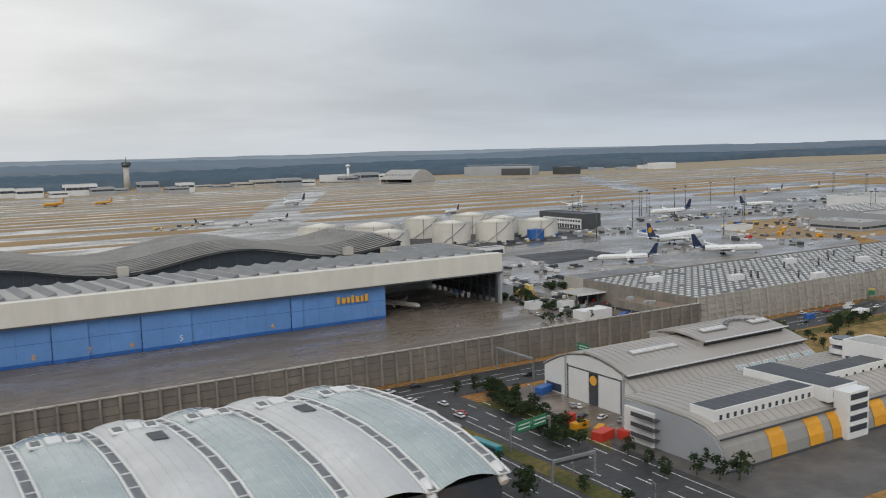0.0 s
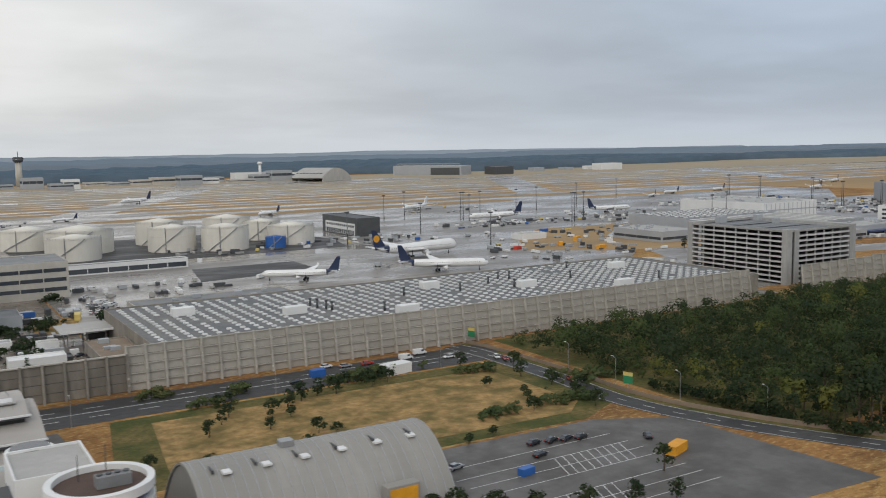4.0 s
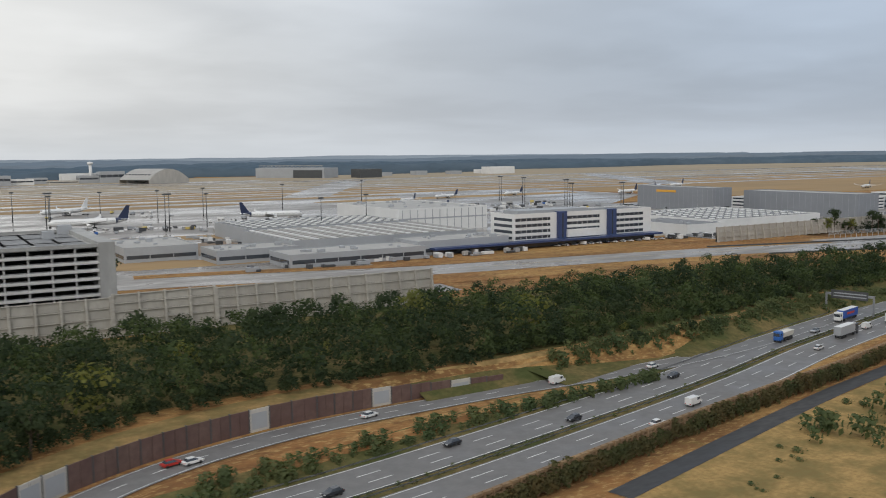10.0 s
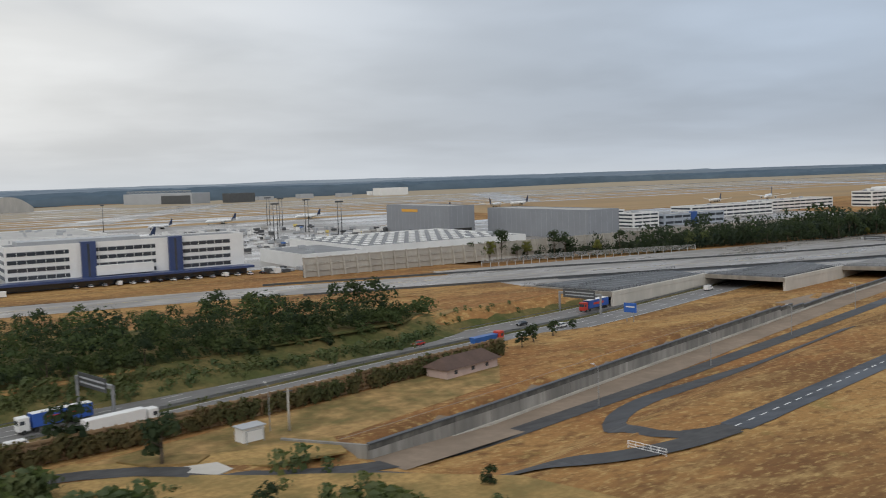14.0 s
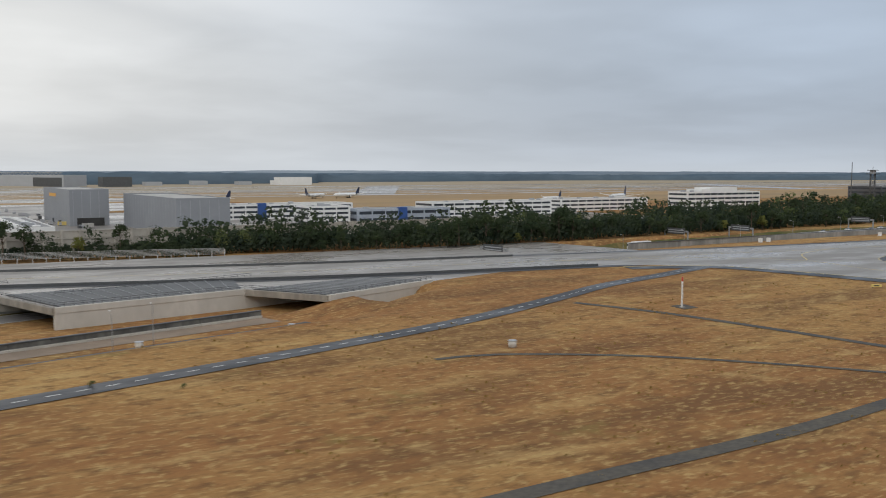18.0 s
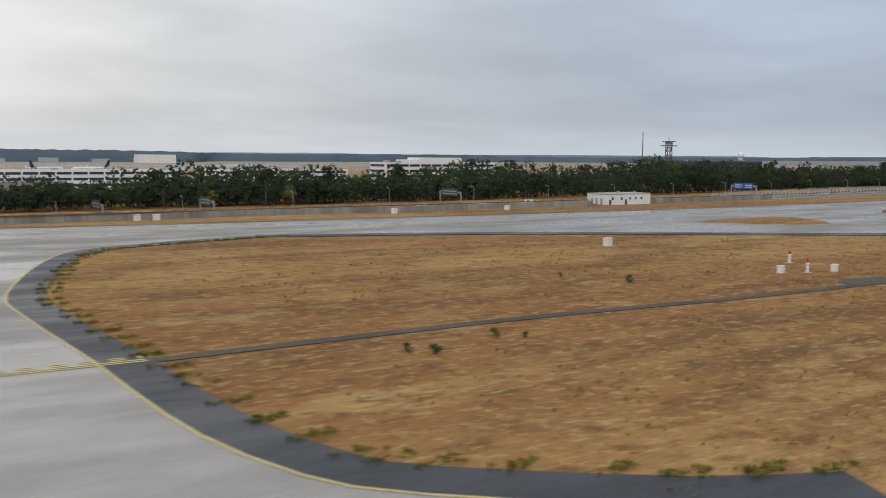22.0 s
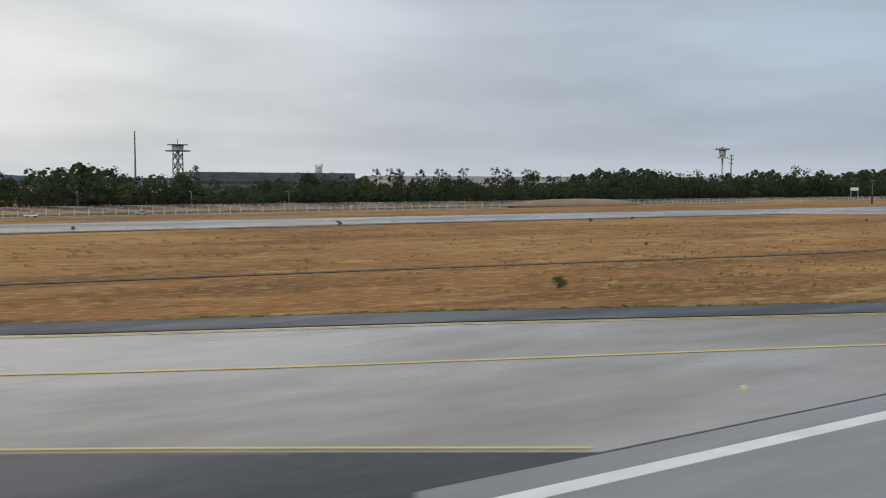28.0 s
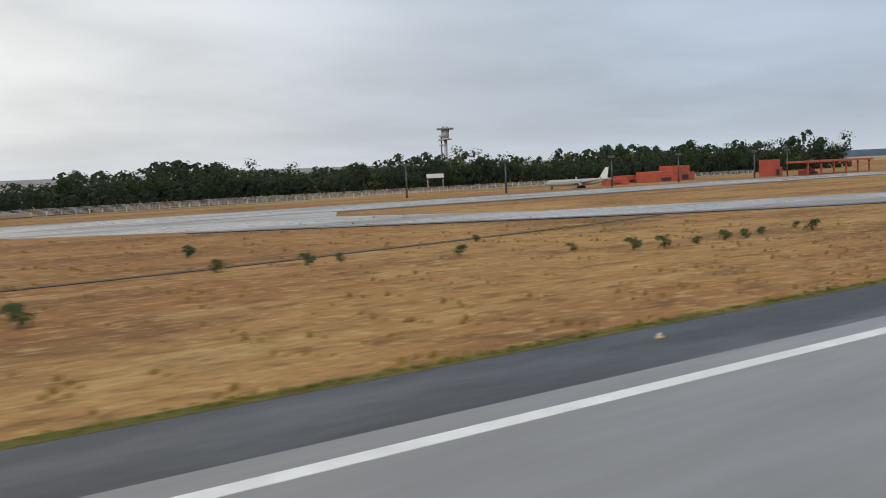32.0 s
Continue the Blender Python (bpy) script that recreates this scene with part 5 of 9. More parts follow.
tube(bm, (-0.35, 29.2, 8.6), (-0.2, 29.2, 8.6), 1.7, 1.7, 24)
part("round_emblem", bm, M_AMBER, hall, "round amber emblem")
part("door_panel", boxes((-0.25, 0, 32, 42, 0.1, 11)), M_WPAINT, hall, "white sliding door")
for y in (6.0, 50.5):
    part("base_window", boxes((-0.12, 0, y - 4, y + 4.5, 0.6, 3.4)), M_GLASS, hall)
part("gable_post", boxes((-0.4, 0.4, 14.2, 14.9, 0, 14.2)), M_GREYMETAL, hall)
part("gable_post", boxes((-0.4, 0.4, 43.6, 44.2, 0, 15.4)), M_GREYMETAL, hall)

barrel = thing("orange_panel_wing", 184, 160, 0, 0, "grey barrel-roofed wing with large orange panels", "hall")
bprof = [(0, 0.4), (0.4, 3.5), (1.6, 6.4), (4, 9.0), (8, 11.0), (14, 12.0), (26, 12.4), (40, 12.0)]
shell("barrel_roof", [(y, z + 0.25) for y, z in bprof[3:]], 1.0, 100, 0.5, M_TANROOF, barrel)
shell("curved_wall", bprof[:4], 1.0, 100, 0.5, M_VAULT, barrel, "grey curved metal wall")
face_from_profile("west_wall", [(y, z - 0.5) for y, z in bprof], 0.6, 1.2, M_GREYMETAL, barrel)
face_from_profile("east_wall", [(y, z - 0.5) for y, z in bprof], 99.2, 99.8, M_GREYMETAL, barrel)
for k, xo in enumerate((19, 35.5, 46, 66, 78, 90)):
    oprof = [(-0.2, 0.9), (0.2, 3.6), (1.4, 6.5), (2.8, 8.0)]
    shell("orange_panel", oprof, xo, xo + 6.5, 0.2, M_ORANGE, barrel, "orange curved panel")
part("gutter", boxes((1, 100, -0.5, 0.2, 0, 0.6)), M_DSTEEL, barrel)
for k in range(3):
    part("stair_landing", boxes((-2.4, 0.6, 24, 33, 2.6 + k * 3, 2.8 + k * 3), (-2.4, -2.3, 24, 33, 2.8 + k * 3, 3.9 + k * 3)), M_DSTEEL, barrel)
part("stair_tower", boxes((-0.4, 0.6, 26, 38, 0, 10.2), bevel=0.1), M_WPAINT, barrel)

offices = thing("rooftop_offices", 189, 168, 0, 0, "white rooftop office strips with dark flat roofs", "office building")


def office_strip(x0, x1, y0, y1, z0, z1, n):
    b = part("wing", boxes((x0, x1, y0, y1, z0, z1), bevel=0.06), M_WPAINT, offices, "white clad office wing")
    part("wing_roof", boxes((x0 + 0.5, x1 - 0.5, y0 + 0.5, y1 - 0.5, z1, z1 + 0.12)), M_DARKROOF, b)
    if x1 - x0 > 20:
        for q in range(1, int((x1 - x0) / 4)):
            part("roof_seam", boxes((x0 + 4 * q - 0.09, x0 + 4 * q + 0.09, y0 + 0.6, y1 - 0.6, z1 + 0.12, z1 + 0.17)), M_ROOFGREY, b)
    for k in range(n):
        x = x0 + 2.5 + k * (x1 - x0 - 5) / max(1, n - 1)
        part("window", boxes((x - 0.55, x + 0.55, y0 - 0.06, y0, z1 - 3.0, z1 - 1.6)), M_GLASS, b)


office_strip(0, 43, 0, 9.0, 10.5, 14.6, 14)
office_strip(57, 92, 6.5, 15.5, 10.5, 14.6, 8)
office_strip(43, 56.5, -5, 26.5, 10.5, 14.9, 4)
part("stair_block", boxes((45, 55, -10, -5, 0, 14.4), bevel=0.15), M_WPAINT, offices, "white stair block with dark window bands")
for k in range(4):
    part("window_band", boxes((46, 54, -10.08, -10, 2.2 + k * 3.2, 3.9 + k * 3.2)), M_GLASS, offices)
    part("louvre", boxes((45.6, 54.4, -10.4, -10.1, 4.2 + k * 3.2, 4.4 + k * 3.2)), M_WPAINT, offices)

rot = thing("rotunda", 290, 164, 0, 0, "round white tower block with banded balconies", "tower")


def ring_band(r0, r1, z0, z1, n=40):
    bm = bmesh.new()
    rings = []
    for r, z in ((r0, z0), (r1, z0), (r1, z1), (r0, z1), (r0, z0)):
        rings.append([(r * math.cos(2 * math.pi * i / n), r * math.sin(2 * math.pi * i / n), z) for i in range(n)])
    loft(bm, rings, True, False, False)
    bmesh.ops.recalc_face_normals(bm, faces=bm.faces)
    return bm


bm = bmesh.new()
tube(bm, (0, 0, 3.0), (0, 0, 18.0), 8.2, 8.2, 40)
part("core", bm, M_GLASS, rot, "dark glazed drum")
for k in range(6):
    part("white_band", ring_band(8.0, 9.3, 2.6 + k * 3.0, 4.2 + k * 3.0), M_WPAINT, rot)
part("roof_deck", tubes(((0, 0, 17.9), (0, 0, 18.1), 8.3, 8.3), n=40), M_BROWNROOF, rot)
for i in range(12):
    a = 2 * math.pi * i / 12
    part("foot_column", tubes(((8 * math.cos(a), 8 * math.sin(a), 0), (8 * math.cos(a), 8 * math.sin(a), 3), 0.3), n=8), M_PALECONC, rot)
part("roof_unit", boxes((-1, 5, -2.5, 0, 18.1, 20.3), bevel=0.1), M_ROOFGREY, rot)
for k in range(4):
    part("unit_fan", tubes(((-0.2 + k * 1.5, -1.2, 20.3), (-0.2 + k * 1.5, -1.2, 20.6), 0.55), n=12), M_DSTEEL, rot)
for x, y, h in ((-3, 4, 5), (2, 5, 6)):
    part("aerial", tubes(((x, y, 18), (x, y, 18 + h), 0.12, 0.06), n=6), M_DSTEEL, rot)
core = block("stair_core", 277, 291, 172, 190, 18.5, M_WPAINT, M_LIGHTROOF, "white office core beside the round tower", "tower", bands=((4, 5.4), (8, 9.4), (12, 13.4)))
rb3 = thing("round_balcony", 282, 193, 0, 0, "small round white stair drum beside the office core", "stair tower")
for k in range(5):
    part("white_band", ring_band(3.6, 4.6, 3.6 + k * 3.2, 5.2 + k * 3.2, 24), M_WPAINT, rb3)
part("drum", tubes(((0, 0, 0), (0, 0, 18.5), 3.7), n=24), M_GLASS, rb3)

hall2 = thing("barrel_hall", 308, 160, 0, 0, "silver barrel-vaulted hall with orange gate recesses", "hall")
p2 = arc(0, 0.3, 36, 0.3, 17, 14.2, 20)
shell("vault_roof", p2, 0, 54, 0.5, M_VAULT, hall2)
face_from_profile("gable_wall", [(y, z - 0.6) for y, z in p2], 0.4, 0.9, M_VAULT, hall2)
face_from_profile("gable_wall", [(y, z - 0.6) for y, z in p2], 53.2, 53.7, M_VAULT, hall2)
for xo in (8.0, 37.0):
    part("gate_recess", boxes((xo - 0.6, xo + 7.1, -0.4, 2.4, 0, 7.2), bevel=0.1), M_VAULT, hall2)
    part("orange_gate", boxes((xo, xo + 6.5, -0.55, -0.4, 0.2, 6.6)), M_ORANGE, hall2, "orange rolling gate")
    part("yellow_bollard", boxes((xo, xo + 3.0, -2.0, -1.6, 0, 0.5)), M_YELLOW, hall2)
for k in range(6):
    part("roof_rib", boxes((4 + k * 8.8, 4.4 + k * 8.8, 11.5, 17.5, 13.2, 13.9)), M_DSTEEL, hall2)
    part("roof_hatch", boxes((6 + k * 8.3, 7.8 + k * 8.3, 10.5, 12.6, 12.9, 13.4), bevel=0.05), M_WPAINT, hall2)
part("roof_fan", boxes((20, 23, 16, 18.4, 14.0, 15.6), bevel=0.2), M_STEEL, hall2)

def roof_seams(prof_, x0, x1, step, dz, parent, material):
    """Standing seams that follow a vault's profile."""
    bm = bmesh.new()
    x = x0
    while x < x1:
        for (y0, z0), (y1, z1) in zip(prof_, prof_[1:]):
            tube(bm, (x, y0, z0 + dz), (x, y1, z1 + dz), 0.09, 0.09, 4, caps=False)
        x += step
    part("roof_seams", bm, material, parent, "standing seams of the metal roof", "stuff")


roof_seams(prof[:4], 0, 88, 2.9, 0.05, hall, M_VAULT)
roof_seams([(y, z + 1.1) for y, z in prof[3:7]], 0, 42, 2.9, 0.05, hall, M_VAULT)
roof_seams([(y, z + 3.0) for y, z in prof[4:9]], 42.5, 86, 2.9, 0.05, hall, M_VAULT)
roof_seams(bprof[3:], 2, 100, 3.1, 0.3, barrel, M_VAULT)
roof_seams(p2, 1, 54, 2.2, 0.04, hall2, M_GREYMETAL)
for y_, z_, xa_, xb_ in ((12.3, 13.4, -0.6, 88.5), (19.0, 17.7, 42, 86), (2.4, 8.7, 1, 100)):
    tgt_ = barrel if z_ < 9 else hall
    part("eaves_gutter", boxes((xa_, xb_, y_ - 0.35, y_ + 0.1, z_ - 0.35, z_ + 0.1)), M_DSTEEL, tgt_)

# glass-roofed hall with white ribs
gh = thing("glass_roof_hall", 0, 150, 0, 0, "hall with curved glass and white metal vaulted roof", "hall")
gprof = [(2, 19.3), (9, 21.4), (20, 23.6), (34, 24.8), (50, 24.6), (66, 23.4), (80, 21.2), (90, 18.2), (95, 14.0)]
for k in range(7):
    xa, xb = -16 + k * 17.6, -16 + (k + 1) * 17.6
    bm = bmesh.new()
    rings = []
    for i in range(7):
        u = i / 6
        bul = 2.3 * (1 - (2 * u - 1) ** 2)
        rings.append([(xa + (xb - xa) * u, y, z + bul - 0.6) for y, z in gprof])
    vs = [[bm.verts.new(p) for p in r] for r in rings]
    for a, b in zip(vs, vs[1:]):
        for i in range(len(gprof) - 1):
            f = bm.faces.new((a[i], b[i], b[i + 1], a[i + 1]))
            f.smooth = True
            f.material_index = 1 if (k % 2 == 1 or i > 5) else 0
    part("roof_cushion", bm, [M_GLASSROOF, M_ALU], gh, "bulging roof bay of glass and sheet metal")
    bm = bmesh.new()
    for (y0, z0), (y1, z1) in zip(gprof, gprof[1:]):
        for dx in (-1.3, 1.3):
            tube(bm, (xb + dx, y0, z0 + 0.25), (xb + dx, y1, z1 + 0.25), 0.32, 0.32, 6)
        n_ = 2
        for j in range(n_):
            y, z = y0 + (y1 - y0) * j / n_, z0 + (z1 - z0) * j / n_
            box(bm, xb - 1.3, xb + 1.3, y - 0.12, y + 0.12, z + 0.1, z + 0.35)
    part("roof_rib", bm, M_WPAINT, gh, "white twin-tube roof rib")
    part("rib_foot", tubes(((xb, 2, 17.5), (xb, 6, 20.5), 1.0, 1.5), n=10), M_WPAINT, gh)
    bm = bmesh.new()
    for i in range(1, 16):
        t_ = i / 16
        y = 3 + t_ * 90
        z = np.interp(y, [p[0] for p in gprof], [p[1] for p in gprof])
        tube(bm, (xa + 1.5, y, z - 0.1), ((xa + xb) / 2, y, z + 1.72), 0.07, 0.07, 4)
        tube(bm, ((xa + xb) / 2, y, z + 1.72), (xb - 1.5, y, z - 0.1), 0.07, 0.07, 4)
    for q in range(1, 8):
        u = q / 8
        bul = 2.3 * (1 - (2 * u - 1) ** 2) - 0.52
        for (y0, z0), (y1, z1) in zip(gprof, gprof[1:]):
            tube(bm, (xa + (xb - xa) * u, y0, z0 + bul), (xa + (xb - xa) * u, y1, z1 + bul), 0.05, 0.05, 4, caps=False)
    part("glazing_bars", bm, M_WPAINT, gh)
    bm = bmesh.new()
    loft(bm, [[(xb + dx, y, z + 0.12) for dx in (-1.0, 1.0)] for y, z in gprof], False, False, False)
    bmesh.ops.solidify(bm, geom=bm.faces[:], thickness=0.1)
    part("rib_gutter", bm, M_GREYMETAL, gh, "grey gutter between the twin tubes")
    for j in range(3):
        y = 62
        z = np.interp(y, [p[0] for p in gprof], [p[1] for p in gprof])
        u = (4.9 + j * 3.8) / 17.6
        zb = z + 2.3 * (1 - (2 * u - 1) ** 2) - 0.75
        part("vent_hatch", boxes((xa + 3.3 + j * 3.8, xa + 6.5 + j * 3.8, y, y + 5, zb, zb + 0.55), bevel=0.1), M_WPAINT, gh)
        if j != 1:
            part("vent_louvre", boxes((xa + 3.9 + j * 3.8, xa + 5.9 + j * 3.8, y + 0.8, y + 4.2, zb + 0.55, zb + 0.7)), M_ROOFGREY, gh, "grey vent louvre")
    if k % 2:
        part("dark_hatch", boxes((xa + 9, xa + 12.5, 48, 54, 26.1, 26.5)), M_DARKROOF, gh)
part("front_glazing", boxes((-16, 107, 3, 3.6, 0, 19)), M_GLASS, gh)
part("side_glazing", boxes((106.4, 107.2, 3.6, 94, 0, 19.0)), M_GLASS, gh)
part("back_wall", boxes((-16, 107, 94, 95, 0, 14.2)), M_WPAINT, gh)
for x, y, h in ((120.5, 209, 16), (119.5, 195.5, 16)):
    sl = thing("silo", x, y, 0, 0, "grey round concrete silo with a flat top", "silo", "silos")
    part("drum", tubes(((0, 0, 0), (0, 0, h), 3.6), n=24), M_GREYMETAL, sl)
    part("lid", tubes(((0, 0, h), (0, 0, h + 0.4), 3.9), n=24), M_LIGHTROOF, sl)

# ---- airport side: tanks, halls, aircraft, distance ----
def tank(x, y, r, h, material=None, label="white round fuel storage tank with a shallow cone roof"):
    th = thing("storage_tank", x, y, 0, 0, label, "tank", "fuel tanks")
    m_ = material or M_TANK
    bm = bmesh.new()
    tube(bm, (0, 0, 0), (0, 0, h), r, r, 36, caps=False)
    part("shell", bm, m_, th)
    bm = bmesh.new()
    tube(bm, (0, 0, h), (0, 0, h + r * 0.16), r * 1.01, 0.6, 36)
    part("cone_roof", bm, m_, th)
    bm = bmesh.new()
    for k in range(36):
        a = 2 * math.pi * k / 36
        tube(bm, (r * math.cos(a), r * math.sin(a), h), (r * math.cos(a), r * math.sin(a), h + 1.1), 0.07, 0.07, 4)
    part("roof_rail", bm, M_STEEL, th)
    for zz in (h * 0.33, h * 0.66, h - 0.2):
        bm = bmesh.new()
        tube(bm, (0, 0, zz), (0, 0, zz + 0.25), r + 0.12, r + 0.12, 36)
        part("stiffening_ring", bm, m_, th)
    bm = bmesh.new()
    secs = []
    for k in range(15):
        a0, zz = -2.6 + k * 0.09, h * k / 14
        secs.append([(q * math.cos(a0), q * math.sin(a0), zz + dz) for q, dz in ((r + 0.1, 0), (r + 0.8, 0), (r + 0.8, 0.55), (r + 0.1, 0.55))])
    loft(bm, secs, True, True, False)
    part("stair", bm, M_STEEL, th)
    part("pipe", tubes(((r + 0.3, 0, 0), (r + 0.3, 0, h + 1), 0.3), ((-r * 0.5, -r * 0.9, 0), (-r * 0.5, -r * 0.9, h + 1.6), 0.35), n=6), M_STEEL, th)


for a in ((369, 690, 18, 15.5), (380, 738, 25, 17), (350, 790, 22, 15), (442, 705, 18, 17.5), (447, 765, 19, 18), (478, 687, 18, 17.5), (505, 768, 20, 18), (536, 697, 19, 14.5), (528, 745, 16, 15)):
    tank(*a)
tank(513, 671, 8, 8.5, M_BLUEPAINT, "small blue round tank beside white tanks")
slab("tank_basin", [(335, 640), (560, 640), (575, 700), (560, 810), (330, 820)], M_ASPHALT, 0.13, "dark asphalt tank basin", "pavement")
slab("stand_patch", [(411, 521), (489, 531), (491, 579), (422, 581)], M_ASPHALT, 0.14, "dark asphalt patch on the apron", "pavement")

db = block("fire_station", 598, 620, 702, 775, 15.5, M_DSTEEL, M_DARKROOF, "dark grey block with a white window front", "building")
part("white_front", boxes((-0.25, 0, 4, 66, 1, 11)), M_WPAINT, db)
for k in range(14):
    part("window", boxes((-0.35, -0.25, 6 + k * 4.2, 8.6 + k * 4.2, 7.5, 9.4)), M_GLASS, db)
    part("gate", boxes((-0.35, -0.25, 6 + k * 4.2, 9.2 + k * 4.2, 1.2, 5.0)), M_GLASS, db)

wv = thing("wave_roof_terminal", 40, 560, 0, 0, "long hall under a sweeping wave-shaped grey roof", "hall")
bm = bmesh.new()
rows_v = []
for i in range(55):
    x = i * 5.0
    crest = 0.5 + 0.5 * math.cos(2 * math.pi * (x + 40 - 190) / 150.0)
    z = 15.5 + 9.5 * crest
    rows_v.append([(x, 0, z), (x, 45, z + 3.0), (x, 130, z + 1.0)])
vs = [[bm.verts.new(p) for p in r] for r in rows_v]
for a, b in zip(vs, vs[1:]):
    for i in range(2):
        bm.faces.new((a[i], b[i], b[i + 1], a[i + 1])).smooth = True
bmesh.ops.solidify(bm, geom=bm.faces[:], thickness=0.6)
part("wave_roof", bm, M_ROOFGREY, wv, "rippled grey metal roof")
for i in range(1, 26):
    u = i / 26
    y = u * 128
    bm = bmesh.new()
    pts_ = []
    for k in range(55):
        x = k * 5.0
        crest = 0.5 + 0.5 * math.cos(2 * math.pi * (x + 40 - 190) / 150.0)
        z = 15.5 + 9.5 * crest + np.interp(y, [0, 45, 130], [0, 3, 1])
        pts_.append((x, y, z + 0.5))
    loft(bm, [[(p[0], p[1] - 0.5, p[2]), (p[0], p[1] + 0.5, p[2]), (p[0], p[1] + 0.5, p[2] + 0.5), (p[0], p[1] - 0.5, p[2] + 0.5)] for p in pts_], True, True, False)
    part("roof_seam", bm, M_LIGHTROOF, wv)
part("glazing", boxes((0, 270, 4, 5, 0, 15)), M_GLASS, wv)
part("podium", boxes((-6, 274, -6, 4, 0, 12.5), bevel=0.1), M_PALECONC, wv)
for x in (76, 226):
    part("pylon", boxes((x, x + 6, 1, 6, 0, 21)), M_PALECONC, wv)
bm = bmesh.new()
secs = []
for k in range(109):
    x = k * 2.5
    z = 15.2 + 9.5 * (0.5 + 0.5 * math.cos(2 * math.pi * (x + 40 - 190) / 150.0))
    secs.append([(x, 3.0, 11.0), (x, 3.6, 11.0), (x, 3.6, z), (x, 3.0, z)])
loft(bm, secs, True, True, False)
part("dark_gable_glazing", bm, M_GLASS, wv, "dark glazing under the wave roof")
for k in range(15):
    x = 6 + k * 18
    z = 15.0 + 9.5 * (0.5 + 0.5 * math.cos(2 * math.pi * (x + 40 - 190) / 150.0))
    part("mullion", boxes((x - 0.15, x + 0.15, 2.8, 3.0, 11, z)), M_DSTEEL, wv)
block("side_offices", 290, 338, 512, 556, 19, M_PALECONC, M_ROOFGREY, "concrete office block with window bands", "office building", bands=((4, 6), (9, 11), (14, 16)), roof_units=4)
block("tank_farm_building", 348, 424, 596, 606, 6, M_WPAINT, M_ROOFGREY, "long low white service building with gates", "building", bands=((1, 4),))
for x0, x1, y0, y1, h, w_, r_, lab in ((292, 311, 344, 352, 4.0, M_WPAINT, M_WPAINT, "low white container office behind the wall"), (290, 297, 383, 390, 3.4, M_WPAINT, M_GREYMETAL, "small white cabin beside the hangar apron"), (305, 313, 376, 381, 3.2, M_WPAINT, M_LIGHTROOF, "small white hut beside the fuel canopy"), (290, 305, 421, 442, 7.0, M_GREYMETAL, M_ROOFGREY, "grey lean-to shed beside the hangar"), (350, 425, 404, 430, 7.5, M_PALECONC, M_ROOFGREY, "long flat workshop with a grey roof"), (640, 662, 404, 416, 5.0, M_WPAINT, M_LIGHTROOF, "flat white service building"), (630, 641, 380, 390, 5, M_WPAINT, M_LIGHTROOF, "white cabin behind the wall"), (1112, 1150, 440, 500, 7, M_WPAINT, M_ROOFGREY, "low white cargo shed with vents"), (1155, 1270, 455, 560, 7.5, M_WPAINT, M_ROOFGREY, "flat white cargo terminal"), (690, 715, 590, 604, 4.5, M_WPAINT, M_LIGHTROOF, "long white storage shed")):
    block("service_building", x0, x1, y0, y1, h, w_, r_, lab, "building", roof_units=6 if x1 - x0 > 30 else 0, seed=int(x0))

ct_ = [o for o in scene.objects if o.name.startswith("service_building") and abs(o.location.x - 1155) < 1][0]
for i in range(14):
    for j in range(7):
        part("roof_dome", boxes((5 + i * 7.8, 8.6 + i * 7.8, 8 + j * 13.5, 11 + j * 13.5, 7.5, 8.4), bevel=0.3), M_WPAINT, ct_)
for x0, x1, y0, y1, h, lab in ((318, 332.5, 300, 350, 7.0, "low flat annex beside the workshop hall"), (344, 420, 393, 403, 8.0, "long low annex behind the workshop hall")):
    block("workshop_annex", x0, x1, y0, y1, h, M_WALLRIB, M_EARTH, lab, "building", bands=((2, 3.4),), roof_units=7, seed=int(x0))
fs = thing("fuel_station", 313, 373, 0, 0, "open fuel station under a flat pale canopy", "fuel station")
part("canopy", boxes((0, 28, 0, 18, 6.4, 7.0), bevel=0.08), M_LIGHTROOF, fs, "flat pale canopy roof")
part("fascia", boxes((-0.1, 28.1, -0.15, 0, 6.2, 7.05)), M_WPAINT, fs)
for i in range(4):
    for j in range(2):
        part("column", boxes((3 + i * 7.2, 3.5 + i * 7.2, 4 + j * 9.5, 4.5 + j * 9.5, 0, 6.4)), M_STEEL, fs)
    part("fuel_pump", boxes((5 + i * 5.5, 6 + i * 5.5, 6, 6.7, 0.1, 2.1), bevel=0.06), (M_RED if i == 2 else M_WPAINT), fs)
part("kiosk", boxes((12, 24, 10.5, 16, 0, 3.6), bevel=0.06), M_DSTEEL, fs, "dark glazed kiosk")
slab("planted_island", [(311, 434), (308, 412), (320, 409), (327, 424), (331, 440), (326, 447)], M_FALLOW, 0.2, "grassy traffic island with shrubs", "lawn")
mh = [o for o in scene.objects if o.name.startswith("maintenance_hall")][0]
sky_m = None
rs = random.Random(4)
lights_v = []
for i in range(54):
    for j in range(18):
        x, y = 4 + i * 5.2, 3 + j * 4.9
        if rs.random() < 0.05:
            continue
        lights_v.append((x, y))
near_l = [p for p in lights_v if p[1] < 40][:290]
